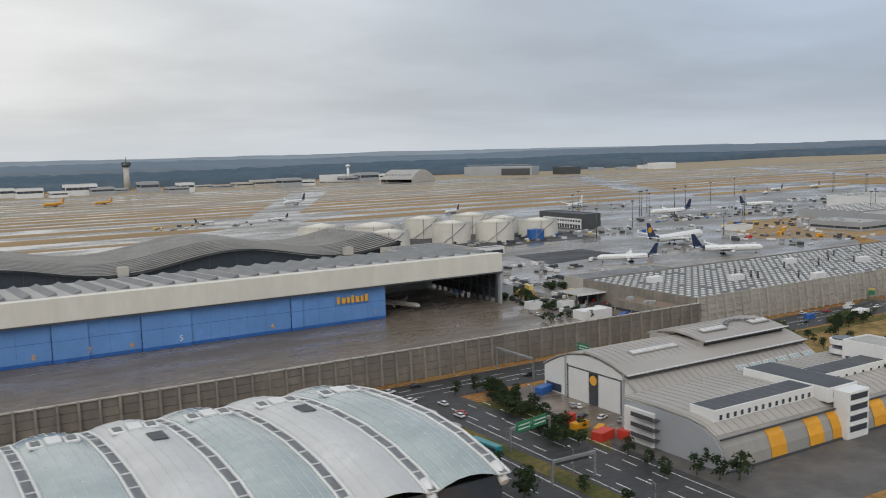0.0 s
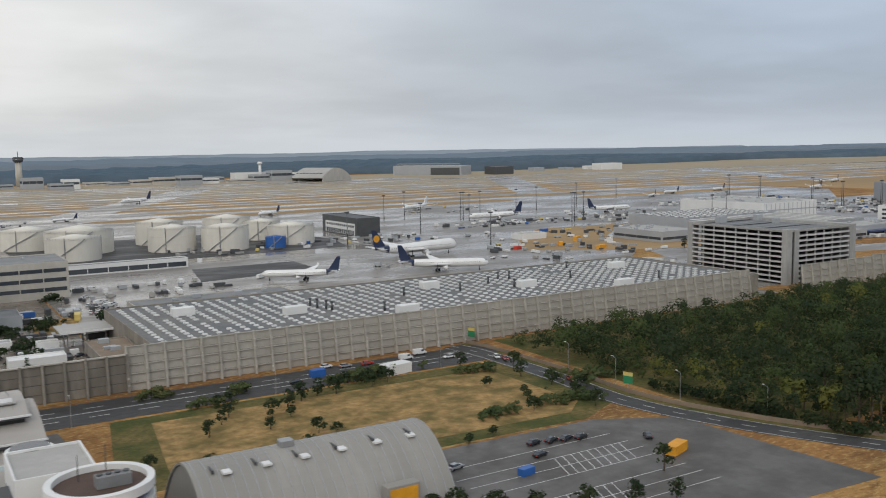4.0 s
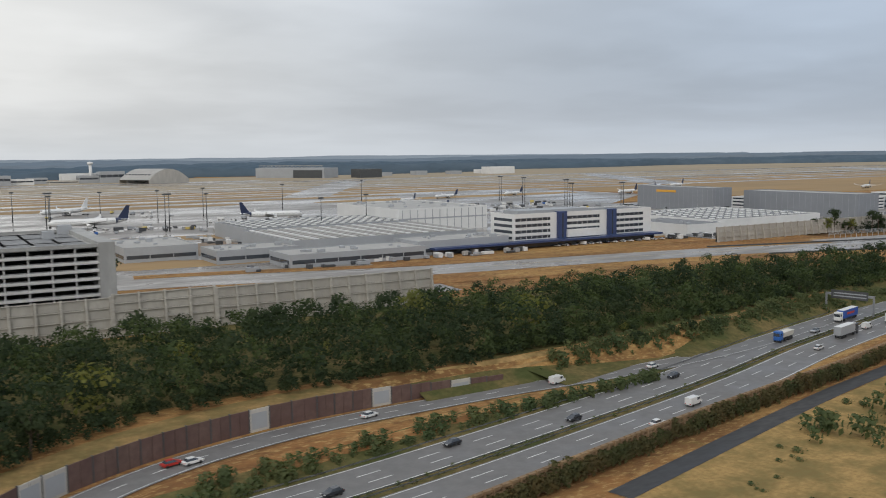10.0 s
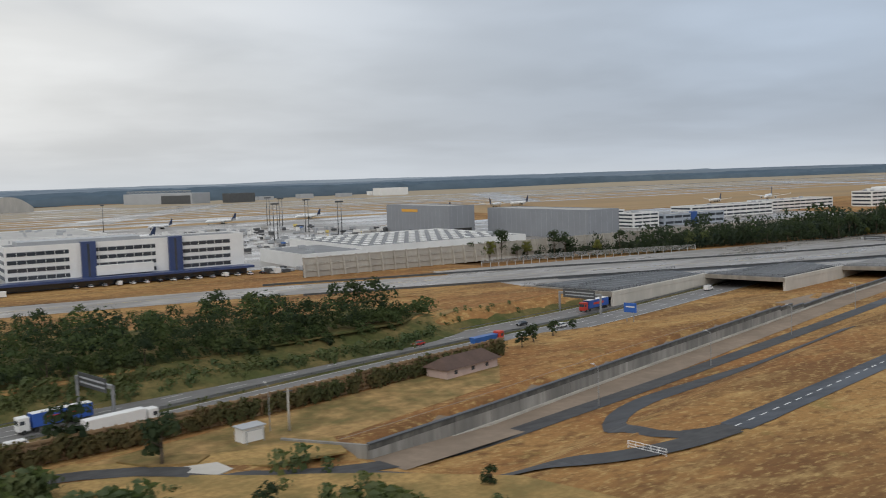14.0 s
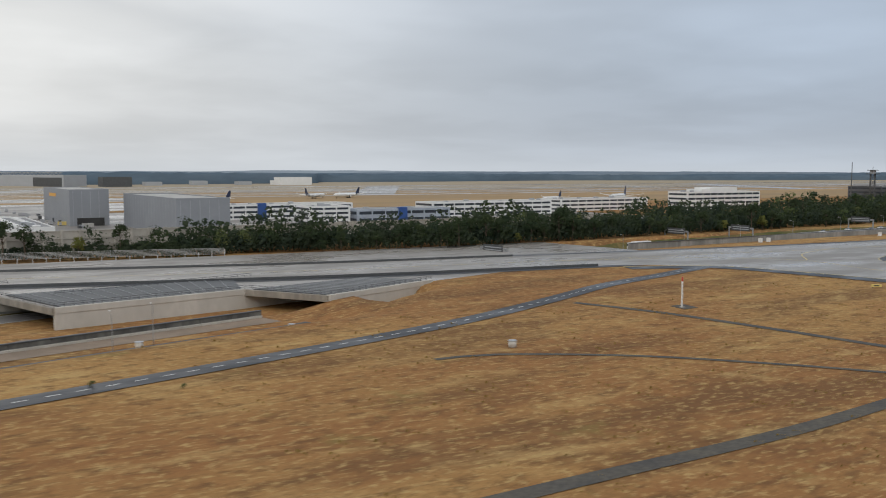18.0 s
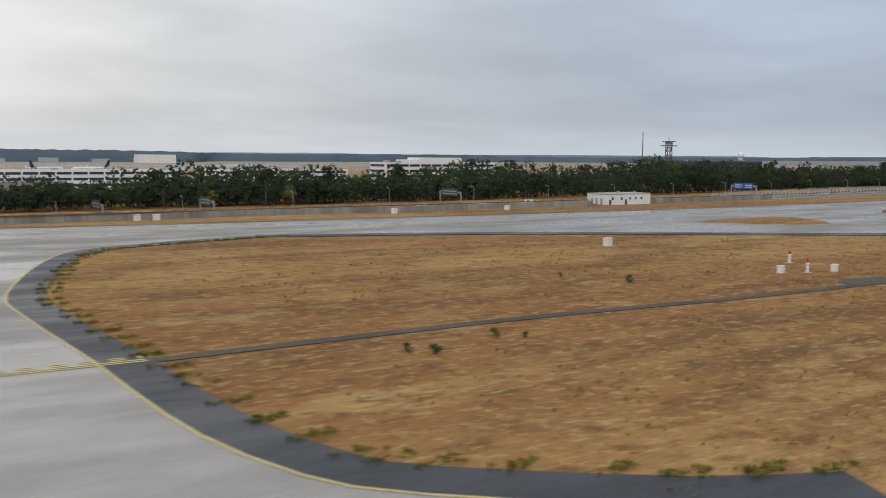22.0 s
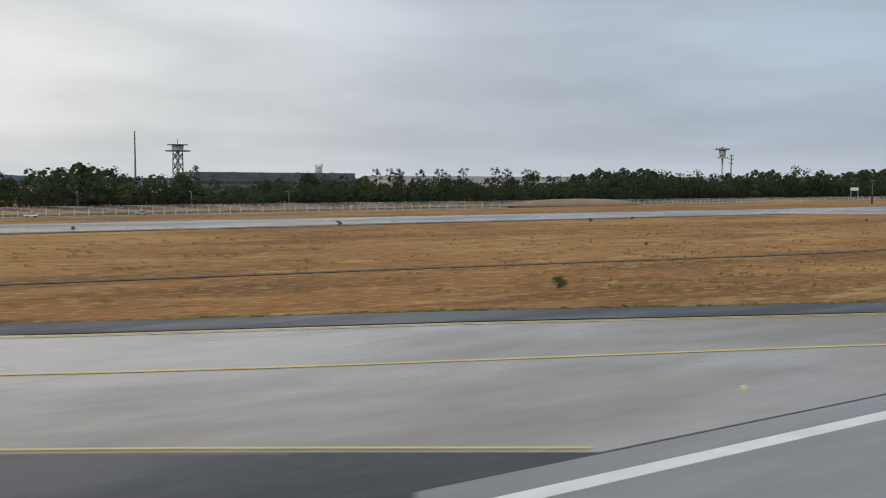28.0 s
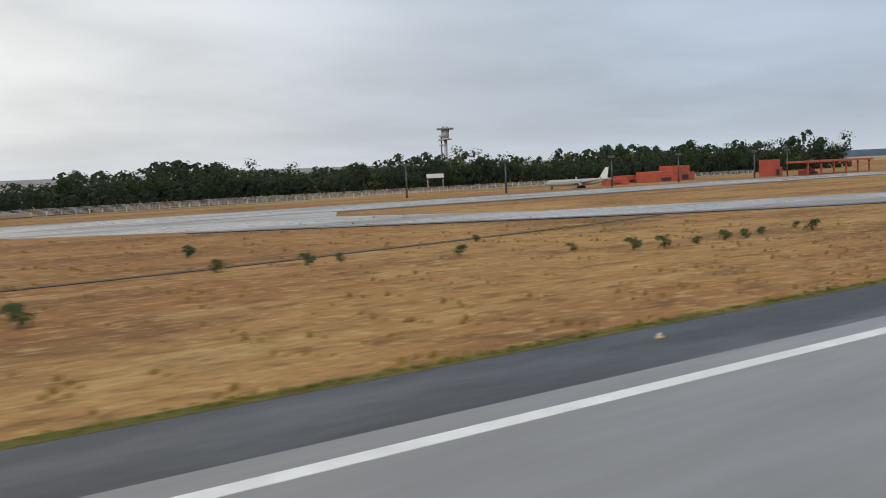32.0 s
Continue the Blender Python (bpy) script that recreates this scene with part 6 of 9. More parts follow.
for x, y in near_l:
    if sky_m is None:
        b = bmesh.new()
        v = [b.verts.new(p) for p in ((0, 0, 0), (1.9, 0, 0), (1.9, 1.7, 0), (0, 1.7, 0), (0.25, 0.25, 0.5), (1.65, 0.25, 0.5), (1.65, 1.45, 0.5), (0.25, 1.45, 0.5))]
        for q in ((4, 5, 6, 7), (0, 1, 5, 4), (1, 2, 6, 5), (2, 3, 7, 6), (3, 0, 4, 7)):
            b.faces.new([v[k] for k in q])
        ob = part("roof_light", b, M_DULLLIGHT, mh)
        sky_m = ob.data
    else:
        ob = new("roof_light", sky_m)
        ob.parent = mh
    ob.location = (x, y, 11.0)
bm = bmesh.new()
for x, y in lights_v:
    if (x, y) not in near_l:
        box(bm, x, x + 1.9, y, y + 1.7, 11.0, 11.5)
part("roof_light_field", bm, M_DULLLIGHT, mh, "rows of white box skylights", "stuff")
for k in range(7):
    part("roof_house", boxes((20 + k * 38, 29 + k * 38, 60 - (k % 3) * 24, 64 - (k % 3) * 24, 11, 14.2), bevel=0.1), M_WPAINT, mh)
for k in range(14):
    x, y = rs.uniform(40, 250), rs.uniform(15, 80)
    part("exhaust_stack", tubes(((x, y, 11), (x, y, 14.5), 0.5), ((x, y, 14.5), (x, y, 14.9), 0.75), n=8), M_DSTEEL, mh)

# cargo office detail
of = [o for o in scene.objects if o.name.startswith("office_building")][0]
for k in range(4):
    z = 5.2 + k * 3.6
    for a, b in ((1, 27), (36, 66), (75, 103)):
        part("window_band", boxes((a, b, -0.12, 0.0, z, z + 1.7)), M_GLASS, of)
        part("sun_blind", boxes((a, b, -0.3, -0.12, z + 1.7, z + 1.95)), M_GREYMETAL, of)
        for i in range(int((b - a) / 4)):
            part("mullion", boxes((a + 4 * (i + 1) - 0.1, a + 4 * (i + 1) + 0.1, -0.16, -0.12, z, z + 1.7)), M_WPAINT, of)
    part("side_window", boxes((-0.12, 0, 2, 21, z, z + 1.7)), M_GLASS, of)
for a in (32, 72):
    part("stair_tower", boxes((a, a + 6.5, -2.2, 2, 0, 21), bevel=0.1), M_DBLUE, of, "dark blue glazed stair tower")
    part("tower_slit", boxes((a + 2.6, a + 3.6, -2.26, -2.2, 2, 20)), M_GLASS, of)
part("base_canopy", boxes((-60, 112, -9, 0, 3.4, 4.6), bevel=0.05), M_DBLUE, of, "dark blue loading canopy")
part("base_glazing", boxes((-58, 110, -3.2, -3.0, 0.3, 3.4)), M_GLASS, of)
part("middle_bay", boxes((38, 64, -3.5, 0, 5, 9.5), bevel=0.05), M_WPAINT, of)
part("roof_storey", boxes((6, 60, 4, 20, 19, 22)), M_GREYMETAL, of)
cs = [o for o in scene.objects if o.name.startswith("cargo_shed")][0]
for i in range(30):
    part("roof_ridge", boxes((4 + i * 4, 5.6 + i * 4, 2, 84, 9.0, 9.7)), M_LIGHTROOF if i % 3 else M_WPAINT, cs)
for x0, x1, y0, y1, h, lab in ((826, 905, 432, 462, 6.5, "low grey annex with pale roof"), (905, 966, 440, 470, 8.0, "low grey loading hall with pale roof"), (800, 846, 470, 500, 7.0, "brown and grey flat-roofed store"), (760, 800, 505, 560, 8.0, "pale flat-roofed store beside the apron")):
    b_ = block("cargo_annex", x0, x1, y0, y1, h, M_GREYMETAL, M_LIGHTROOF, lab, "hall", bands=((2, 4),), roof_units=10, seed=int(x0))
# second roofscape of vents beyond
rv = block("vent_roof_hall", 850, 968, 568, 640, 9.5, M_GREYMETAL, M_ROOFGREY, "flat hall with rows of round roof vents", "hall")
for i in range(16):
    for j in range(6):
        part("roof_vent", boxes((5 + i * 7.0, 8.4 + i * 7.0, 5 + j * 11, 7.8 + j * 11, 9.5, 10.5), bevel=0.3), M_DULLLIGHT, rv)
wc = [o for o in scene.objects if o.name.startswith("white_cargo_hall")][0]
for i in range(12):
    part("facade_rib", boxes((3 + i * 6.3, 3.5 + i * 6.3, -0.25, 0, 0.5, 16)), M_GREYMETAL, wc)
part("facade_band", boxes((0.5, 76, -0.15, 0, 9, 10)), M_GREYMETAL, wc)
for nm_, off in (("grey_hall", 0), ("grey_warehouse", 1)):
    b_ = [o for o in scene.objects if o.name.startswith(nm_)][0]
    ww, dd, hh_ = (23, 101, 22) if off == 0 else (28, 117, 19.5)
    for i in range(int(ww / 5)):
        part("cladding_rib", boxes((2 + i * 5, 2.2 + i * 5, -0.06, 0, 0.3, hh_ - 0.5)), M_GREYMETAL, b_)
    for i in range(int(dd / 6)):
        part("cladding_rib", boxes((-0.06, 0, 2 + i * 6, 2.2 + i * 6, 0.3, hh_ - 0.5)), M_GREYMETAL, b_)
    if off == 0:
        part("amber_sign", boxes((-0.3, -0.2, 48, 74, 17.0, 19.2)), M_AMBER, b_, "amber lettering as a plain bar")
        # flat dark sheet on the face, painting the shade of a gate recess
        part("gate_recess", boxes((4, 20, -0.3, -0.2, 0, 5)), M_DARK, b_)


def office(name, x0, x1, y0, y1, h, wall, storeys, towers, label):
    th = block(name, x0, x1, y0, y1, h, wall, M_LIGHTROOF, label, "office building", roof_units=5, seed=int(x0))
    st_ = h / storeys
    for k in range(storeys):
        n = max(2, int((x1 - x0) / 9))
        for i in range(n):
            a = 1 + i * (x1 - x0 - 2) / n
            part("window", boxes((a + 0.5, a + (x1 - x0 - 2) / n - 0.5, -0.12, 0, k * st_ + st_ * 0.35, k * st_ + st_ * 0.78)), M_GLASS, th)
        part("side_window", boxes((-0.12, 0, 1, y1 - y0 - 1, k * st_ + st_ * 0.35, k * st_ + st_ * 0.78)), M_GLASS, th)
    for a in towers:
        part("blue_tower", boxes((a, a + 6, -1.5, 2, 0, h + 1.4), bevel=0.1), M_TOWERBLUE, th, "blue glazed stair tower")
    return th


office("blue_office_row", 1460, 1530, 522, 540, 9.0, M_OFFICEBLUE, 2, (30,), "blue and grey striped office building")
office("white_office_block", 1428, 1456, 524, 546, 11.5, M_WPAINT, 4, (), "white office block with window rows")
office("striped_office_row", 1380, 1500, 610, 640, 10.0, M_WPAINT, 3, (46,), "long white office row with a dark blue stair tower")
office("lit_terminal_row", 1548, 1660, 575, 600, 10.5, M_WPAINT, 3, (), "long pale terminal building with lit roof edge")
office("terminal_row", 1690, 1790, 600, 630, 10.0, M_WPAINT, 3, (), "pale flat terminal building")
hb = office("white_hotel", 1800, 1895, 562, 585, 15.5, M_WPAINT, 4, (), "white stepped office block behind the trees")
part("upper_storey", boxes((30, 66, 2, 20, 15.5, 19.5)), M_WPAINT, hb)
part("upper_storey", boxes((20, 30, 2, 20, 15.5, 18)), M_WPAINT, hb)
db2 = office("dome_building", 2120, 2236, 585, 625, 17.5, M_DARKCLAD, 4, (), "dark long building with a white radome")
bm = bmesh.new()
bmesh.ops.create_uvsphere(bm, u_segments=20, v_segments=12, radius=3.0)
bmesh.ops.translate(bm, verts=bm.verts, vec=(90, 5, 23.5))
for f in bm.faces:
    f.smooth = True
part("radome", bm, M_WPAINT, db2, "white round radome")
part("radome_base", tubes(((90, 5, 17.5), (90, 5, 21.2), 2.4), n=16), M_GREYMETAL, db2)
block("long_store", 2236, 2440, 600, 640, 12.5, M_PALECONC, M_LIGHTROOF, "long pale flat-roofed store behind trees", "building", bands=((6, 8),))
block("long_store", 2480, 2700, 615, 650, 17.0, M_GREYMETAL, M_LIGHTROOF, "long grey flat-roofed store behind trees", "building", bands=((11, 13),))
block("long_terminal", 2330, 2900, 700, 760, 17, M_GREYMETAL, M_ROOFGREY, "very long grey hall beyond the trees", "hall")


def aircraft(x, y, heading, length, tail=None, body=None, label="white airliner with a dark navy tail", hump=False, disc=False):
    """An airliner on its wheels, nose along its local x axis."""
    tail, body = tail or M_NAVY, body or M_AIRWHITE
    L = length
    r = L * 0.046
    zc = r + L * 0.042
    th = thing("airliner", x, y, 0.06, heading, label, "aircraft", "parked airliners")
    bm = bmesh.new()
    st_ = [(0.5, 0.05, -0.25), (0.488, 0.45, -0.15), (0.465, 0.78, -0.05), (0.43, 0.97, 0), (0.38, 1, 0), (-0.2, 1, 0), (-0.32, 0.86, 0.12), (-0.42, 0.5, 0.36), (-0.485, 0.22, 0.55), (-0.5, 0.05, 0.62)]
    rings = []
    for u, k, dz in st_:
        ring = []
        for i in range(16):
            a = 2 * math.pi * i / 16
            up = 1.0
            if hump and math.sin(a) > 0.3 and 0.22 < u < 0.47:
                up = 1.45
            ring.append((u * L, r * k * math.cos(a), zc + r * dz + r * k * up * math.sin(a)))
        rings.append(ring)
    loft(bm, rings)
    part("fuselage", bm, body, th)
    for s in (1, -1):
        w = [(0.10, r * 0.5, zc - r * 0.5), (-0.10, r * 0.5, zc - r * 0.5), (-0.19, L * 0.45, zc + L * 0.035), (-0.155, L * 0.45, zc + L * 0.035)]
        bm = bmesh.new()
        top = [bm.verts.new((u * L, s * yy, z + 0.012 * L * (0.4 if i > 1 else 1))) for i, (u, yy, z) in enumerate(w)]
        bot = [bm.verts.new((u * L, s * yy, z)) for u, yy, z in w]
        bm.faces.new(top)
        bm.faces.new(bot[::-1])
        for i in range(4):
            bm.faces.new((top[i], bot[i], bot[(i + 1) % 4], top[(i + 1) % 4]))
        bmesh.ops.recalc_face_normals(bm, faces=bm.faces)
        part("wing", bm, body, th)
        bm = bmesh.new()
        box(bm, -0.185 * L, -0.16 * L, s * L * 0.45 - 0.1, s * L * 0.45 + 0.1, zc + L * 0.035, zc + L * 0.07)
        part("winglet", bm, body, th)
        t_ = [(-0.37, r * 0.3), (-0.45, r * 0.3), (-0.485, L * 0.17), (-0.455, L * 0.17)]
        bm = bmesh.new()
        top = [bm.verts.new((u * L, s * yy, zc + r * 0.55 + 0.25)) for u, yy in t_]
        bot = [bm.verts.new((u * L, s * yy, zc + r * 0.55)) for u, yy in t_]
        bm.faces.new(top)
        bm.faces.new(bot[::-1])
        for i in range(4):
            bm.faces.new((top[i], bot[i], bot[(i + 1) % 4], top[(i + 1) % 4]))
        bmesh.ops.recalc_face_normals(bm, faces=bm.faces)
        part("tailplane", bm, body, th)
        for yy in ((0.15, 0.28) if hump else (0.155,)):
            ux = 0.09 - yy * 0.45
            e = part("engine", tubes(((ux * L - L * 0.035, s * yy * L, zc - r * 0.72), (ux * L + L * 0.03, s * yy * L, zc - r * 0.72), L * 0.014, L * 0.024), n=14), body, th)
            part("intake", tubes(((ux * L + L * 0.03, s * yy * L, zc - r * 0.72), (ux * L + L * 0.031, s * yy * L, zc - r * 0.72), L * 0.02), n=14), M_DARK, e)
        part("main_gear", tubes(((-0.06 * L, s * r * 0.9, 0.5), (-0.06 * L, s * r * 0.9, zc), 0.25), ((-0.06 * L - 0.9, s * r * 0.9 - 0.5, 0.6), (-0.06 * L - 0.9, s * r * 0.9 + 0.5, 0.6), 0.6), ((-0.06 * L + 0.9, s * r * 0.9 - 0.5, 0.6), (-0.06 * L + 0.9, s * r * 0.9 + 0.5, 0.6), 0.6), n=10), M_TYRE, th)
    fin = [(-0.345, zc + r * 0.85), (-0.475, zc + r * 0.75), (-0.50, zc + r + L * 0.155), (-0.455, zc + r + L * 0.155)]
    bm = bmesh.new()
    a_ = [bm.verts.new((u * L, 0.22, z)) for u, z in fin]
    b_ = [bm.verts.new((u * L, -0.22, z)) for u, z in fin]
    bm.faces.new(a_)
    bm.faces.new(b_[::-1])
    for i in range(4):
        bm.faces.new((a_[i], b_[i], b_[(i + 1) % 4], a_[(i + 1) % 4]))
    bmesh.ops.recalc_face_normals(bm, faces=bm.faces)
    f_ = part("tail_fin", bm, tail, th)
    if disc:
        part("tail_disc", tubes(((-0.445 * L, -0.26, zc + r + L * 0.07), (-0.445 * L, 0.26, zc + r + L * 0.07), L * 0.035), n=24), M_ORANGE, f_, "round orange tail disc")
    part("tail_cone", tubes(((-0.32 * L, 0, zc + r * 0.14), (-0.47 * L, 0, zc + r * 0.52), r * 0.865, r * 0.31), n=16), tail if tail is M_NAVY else body, th)
    part("nose_gear", tubes(((0.40 * L, 0, 0.4), (0.40 * L, 0, zc), 0.15), ((0.40 * L, -0.4, 0.45), (0.40 * L, 0.4, 0.45), 0.45), n=8), M_TYRE, th)
    part("cockpit_window", boxes((0.462 * L, 0.474 * L, -r * 0.5, r * 0.5, zc + r * 0.42, zc + r * 0.66)), M_GLASS, th)
    bm = bmesh.new()
    for s in (1, -1):
        for i in range(30):
            u = -0.3 + i * 0.024
            box(bm, u * L, u * L + L * 0.006, s * r * 1.0 - 0.04, s * r * 1.0 + 0.04, zc + r * 0.12, zc + r * 0.3)
    part("cabin_windows", bm, M_GLASS, th)
    return th


aircraft(571, 552, 3, 70, label="large white four-engined airliner with a navy tail", hump=True, disc=True)
aircraft(548, 476, -30, 56)
aircraft(462, 494, 152, 46)
aircraft(787, 768, 175, 62)
aircraft(940, 770, -8, 56)
aircraft(795, 951, -151, 55, M_AIRWHITE, label="white airliner on the wet apron")
aircraft(561, 1366, -147, 60)
aircraft(629, 1000, -150, 38)
for x, y, h, l in ((1250, 984, -170, 38), (1357, 990, -165, 38), (1104, 762, -165, 38), (1655, 1030, 35, 46), (1700, 1034, -160, 46), (1940, 800, -150, 58), (1490, 915, -165, 46), (1850, 812, -160, 40), (1173, 944, -150, 34), (330, 1090, 20, 30), (420, 1075, 200, 30)):
    aircraft(x, y, h, l)
aircraft(250, 1690, -140, 52, M_ORANGE, M_ORANGE, "distant yellow-orange cargo airliner")
aircraft(330, 1680, -150, 40, M_ORANGE, M_ORANGE, "distant yellow-orange cargo airliner")
aircraft(238, 436, -70, 30, M_ORANGE, M_TANK, "small pale airliner standing inside the open hangar")
aircraft(2524, 306, 160, 31, M_AIRWHITE, M_LIGHTROOF, "old grey airliner parked by the practice ground")


def light_mast(x, y, h, label="tall slender apron floodlight mast", twin=False):
    th = thing("floodlight_mast", x, y, 0, 0, label, "mast", "floodlight masts")
    part("pole", tubes(((0, 0, 0), (0, 0, h), 0.45, 0.22), n=8), M_DSTEEL, th)
    if twin:
        part("pole", tubes(((3, 0, 0), (3, 0, h), 0.45, 0.22), n=8), M_DSTEEL, th)
    part("lamp_head", boxes((-1.8, 1.8 + (3 if twin else 0), -0.5, 0.5, h, h + 1.2), bevel=0.1), M_DSTEEL, th)


for x, y in ((914, 597), (962, 623), (742, 882), (806, 827), (871, 731), (855, 828), (904, 856), (656, 694), (758, 774), (640, 560), (690, 830), (560, 640), (1000, 900), (1120, 960)):
    light_mast(x, y, 26)
for x, y in ((1257, 830), (1244, 738), (1225, 632), (1269, 894), (830, 699), (758, 790), (1180, 650)):
    light_mast(x, y, 28, "tall twin floodlight mast", True)

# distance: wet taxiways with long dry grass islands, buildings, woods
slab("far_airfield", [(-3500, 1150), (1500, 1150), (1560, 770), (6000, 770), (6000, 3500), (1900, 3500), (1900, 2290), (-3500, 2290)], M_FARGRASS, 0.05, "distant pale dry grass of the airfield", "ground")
for k, (a, b, x0, x1) in enumerate(((1150, 1178, -2500, 3600), (1262, 1290, -2500, 3600), (1385, 1402, -2500, 4200), (1500, 1540, -2500, 5200), (1640, 1655, -3000, 5600), (1760, 1800, -3000, 5600), (1900, 1990, -1500, 1350), (1214, 1232, -2500, 2600), (1330, 1350, -2000, 3800), (1446, 1466, -2500, 4600), (1585, 1606, -2500, 5200), (1704, 1722, -3000, 5600), (1848, 1872, -2000, 5600))):
    sk = 0.012 * (k % 3 - 1)
    slab("far_taxiway" if k % 2 else "far_runway", [(x0, a + sk * x0), (x1, a + sk * x1), (x1, b + sk * x1), (x0, b + sk * x0)], M_WET, 0.16, "distant pale wet concrete strip", "taxiway")


# farthest grass: the haze is in its colour
slab("bleached_airfield", [(-3500, 1500), (6000, 1320), (6000, 3480), (1910, 3480), (1910, 2285), (-3500, 2285)], M_FARPALE, 0.1, "distant dry airfield grass with haze in its pale colour", "ground")


def lens_island(x0, x1, y0, y1, z=0.2):
    """Long grass island with rounded ends."""
    n_ = 7
    c0, c1, cy_, r_ = x0 + (y1 - y0) * 1.6, x1 - (y1 - y0) * 1.6, (y0 + y1) / 2, (y1 - y0) / 2
    pts = [(c1 + (x1 - c1) * math.sin(math.pi * k / n_), cy_ - r_ * math.cos(math.pi * k / n_)) for k in range(n_ + 1)]
    pts += [(c0 - (c0 - x0) * math.sin(math.pi * k / n_), cy_ + r_ * math.cos(math.pi * k / n_)) for k in range(n_ + 1)]
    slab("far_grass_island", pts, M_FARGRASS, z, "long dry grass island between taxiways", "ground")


for x0, x1 in ((395, 470), (1080, 1190), (1750, 1850), (2700, 2790)):
    slab("far_connector", [(x0, 1130), (x0 + 70, 1130), (x1 + 330, 1760), (x1 + 250, 1760)], M_WET, 0.17, "distant pale concrete connector", "taxiway")
for isl in ((-700, 330, 985, 1040), (430, 1000, 1010, 1056), (1080, 1480, 985, 1030), (-600, 330, 1085, 1120), (520, 1250, 1090, 1128), (-300, 250, 905, 925)):
    lens_island(*isl)
slab("grass_island", [(650, 530), (700, 492), (760, 470), (860, 462), (862, 480), (790, 500), (750, 560), (820, 622), (960, 600), (960, 640), (760, 660), (700, 610)], M_FARGRASS, 0.15, "dry grass island beside the apron", "ground")
slab("taxi_grass_island", [(1715, 204), (1736, 181), (1750, 178.6), (1757, 184), (1768, 206), (1762, 210.5), (1740, 210.5)], M_GRASS, 0.2, "small dry grass island between taxiways", "ground")
slab("path_pad", [(1626, 90), (1640, 89), (1640, 94), (1632, 95), (1627, 93)], M_PATH, 0.1, "small asphalt pad beside the field path", "path")
slab("building_site", [(720, 520), (846, 515), (846, 600), (760, 570)], M_EARTH, 0.14, "bare brown building site", "ground")
slab("grass_strip", [(866, 440), (1100, 408), (1100, 420), (970, 448), (866, 458)], M_GRASS, 0.15, "strip of dry grass along the taxiway", "ground")

arc_h = thing("far_arched_hangar", 1120, 2010, 0, -62, "distant hangar with a pale arched ribbed roof", "hangar")
pa = arc(0, 8, 110, 8, 55, 30, 16)
shell("arched_roof", [(y - 55, z) for y, z in pa], -30, 60, 1.0, M_LIGHTROOF, arc_h)
face_from_profile("gable", [(y - 55, z - 1) for y, z in pa], -31, -30.2, M_PALECONC, arc_h)
face_from_profile("gable", [(y - 55, z - 1) for y, z in pa], 60.2, 61, M_PALECONC, arc_h)
for k in range(8):
    part("roof_window", boxes((-26 + k * 10, -21 + k * 10, -42, -36, 17, 19)), M_GLASS, arc_h)
fh = thing("far_hangar", 1418, 2185, 0, -58, "distant grey hangar with a roof truss", "hangar")
part("body", boxes((0, 205, 0, 60, 0, 24)), M_GREYMETAL, fh)
part("dark_gate", boxes((115, 200, -0.5, 0, 0, 19)), M_DSTEEL, fh)
bm = bmesh.new()
for k in range(16):
    x = 10 + k * 12
    tube(bm, (x, 0, 30), (x + 12, 0, 30), 0.6, 0.6, 4)
    tube(bm, (x, 0, 24), (x + 6, 0, 30), 0.5, 0.5, 4)
    tube(bm, (x + 6, 0, 30), (x + 12, 0, 24), 0.5, 0.5, 4)
part("roof_truss", bm, M_LIGHTROOF, fh)
block("far_grey_hall", 1592, 1650, 1950, 2000, 20, M_DSTEEL, M_ROOFGREY, "distant dark grey hall", "hall")
block("far_white_hall", 2000, 2080, 2010, 2050, 18, M_WPAINT, M_WPAINT, "distant white hall before the woods", "hall")
rf = random.Random(12)
for k in range(34):
    x = -400 + k * 46 + rf.uniform(-15, 15)
    y, w_, h = 2010 + rf.uniform(0, 160), rf.uniform(30, 90), rf.choice((7, 9, 12, 16, 20, 24))
    block("terminal_block", x, x + w_, y, y + 40, h, rf.choice((M_WPAINT, M_GREYMETAL, M_PALECONC, M_GREYMETAL)), M_LIGHTROOF, "distant pale terminal building", "building", bands=((h * 0.5, h * 0.75),), seed=k)
for k in range(4):
    x = 1700 + k * 110 + rf.uniform(-20, 20)
    block("far_shed", x, x + rf.uniform(30, 70), 2080, 2110, rf.choice((6, 8, 10)), rf.choice((M_WPAINT, M_GREYMETAL)), M_LIGHTROOF, "distant low shed before the woods", "shed", seed=k)
ct = thing("control_tower", 503, 2270, 0, 0, "distant pale control tower with a dark cab", "tower")
part("shaft", tubes(((0, 0, 0), (0, 0, 56), 8, 6.5), n=16), M_PALECONC, ct)
part("cab", tubes(((0, 0, 56), (0, 0, 64), 9, 13), n=16), M_GLASS, ct)
part("cab_roof", tubes(((0, 0, 64), (0, 0, 68), 13, 9), n=16), M_DSTEEL, ct)
part("aerials", tubes(((0, 0, 68), (0, 0, 80), 0.7), n=6), M_DSTEEL, ct)
tm = thing("white_radio_tower", 1018, 2115, 0, 0, "distant slim white tower beside a hall", "tower")
part("shaft", tubes(((0, 0, 0), (0, 0, 46), 4, 3), n=12), M_WPAINT, tm)
part("head", tubes(((0, 0, 40), (0, 0, 45), 6, 6), n=12), M_WPAINT, tm)
block("tower_hall", 960, 1060, 2125, 2165, 20, M_WPAINT, M_LIGHTROOF, "distant white hall beside the slim tower", "hall")



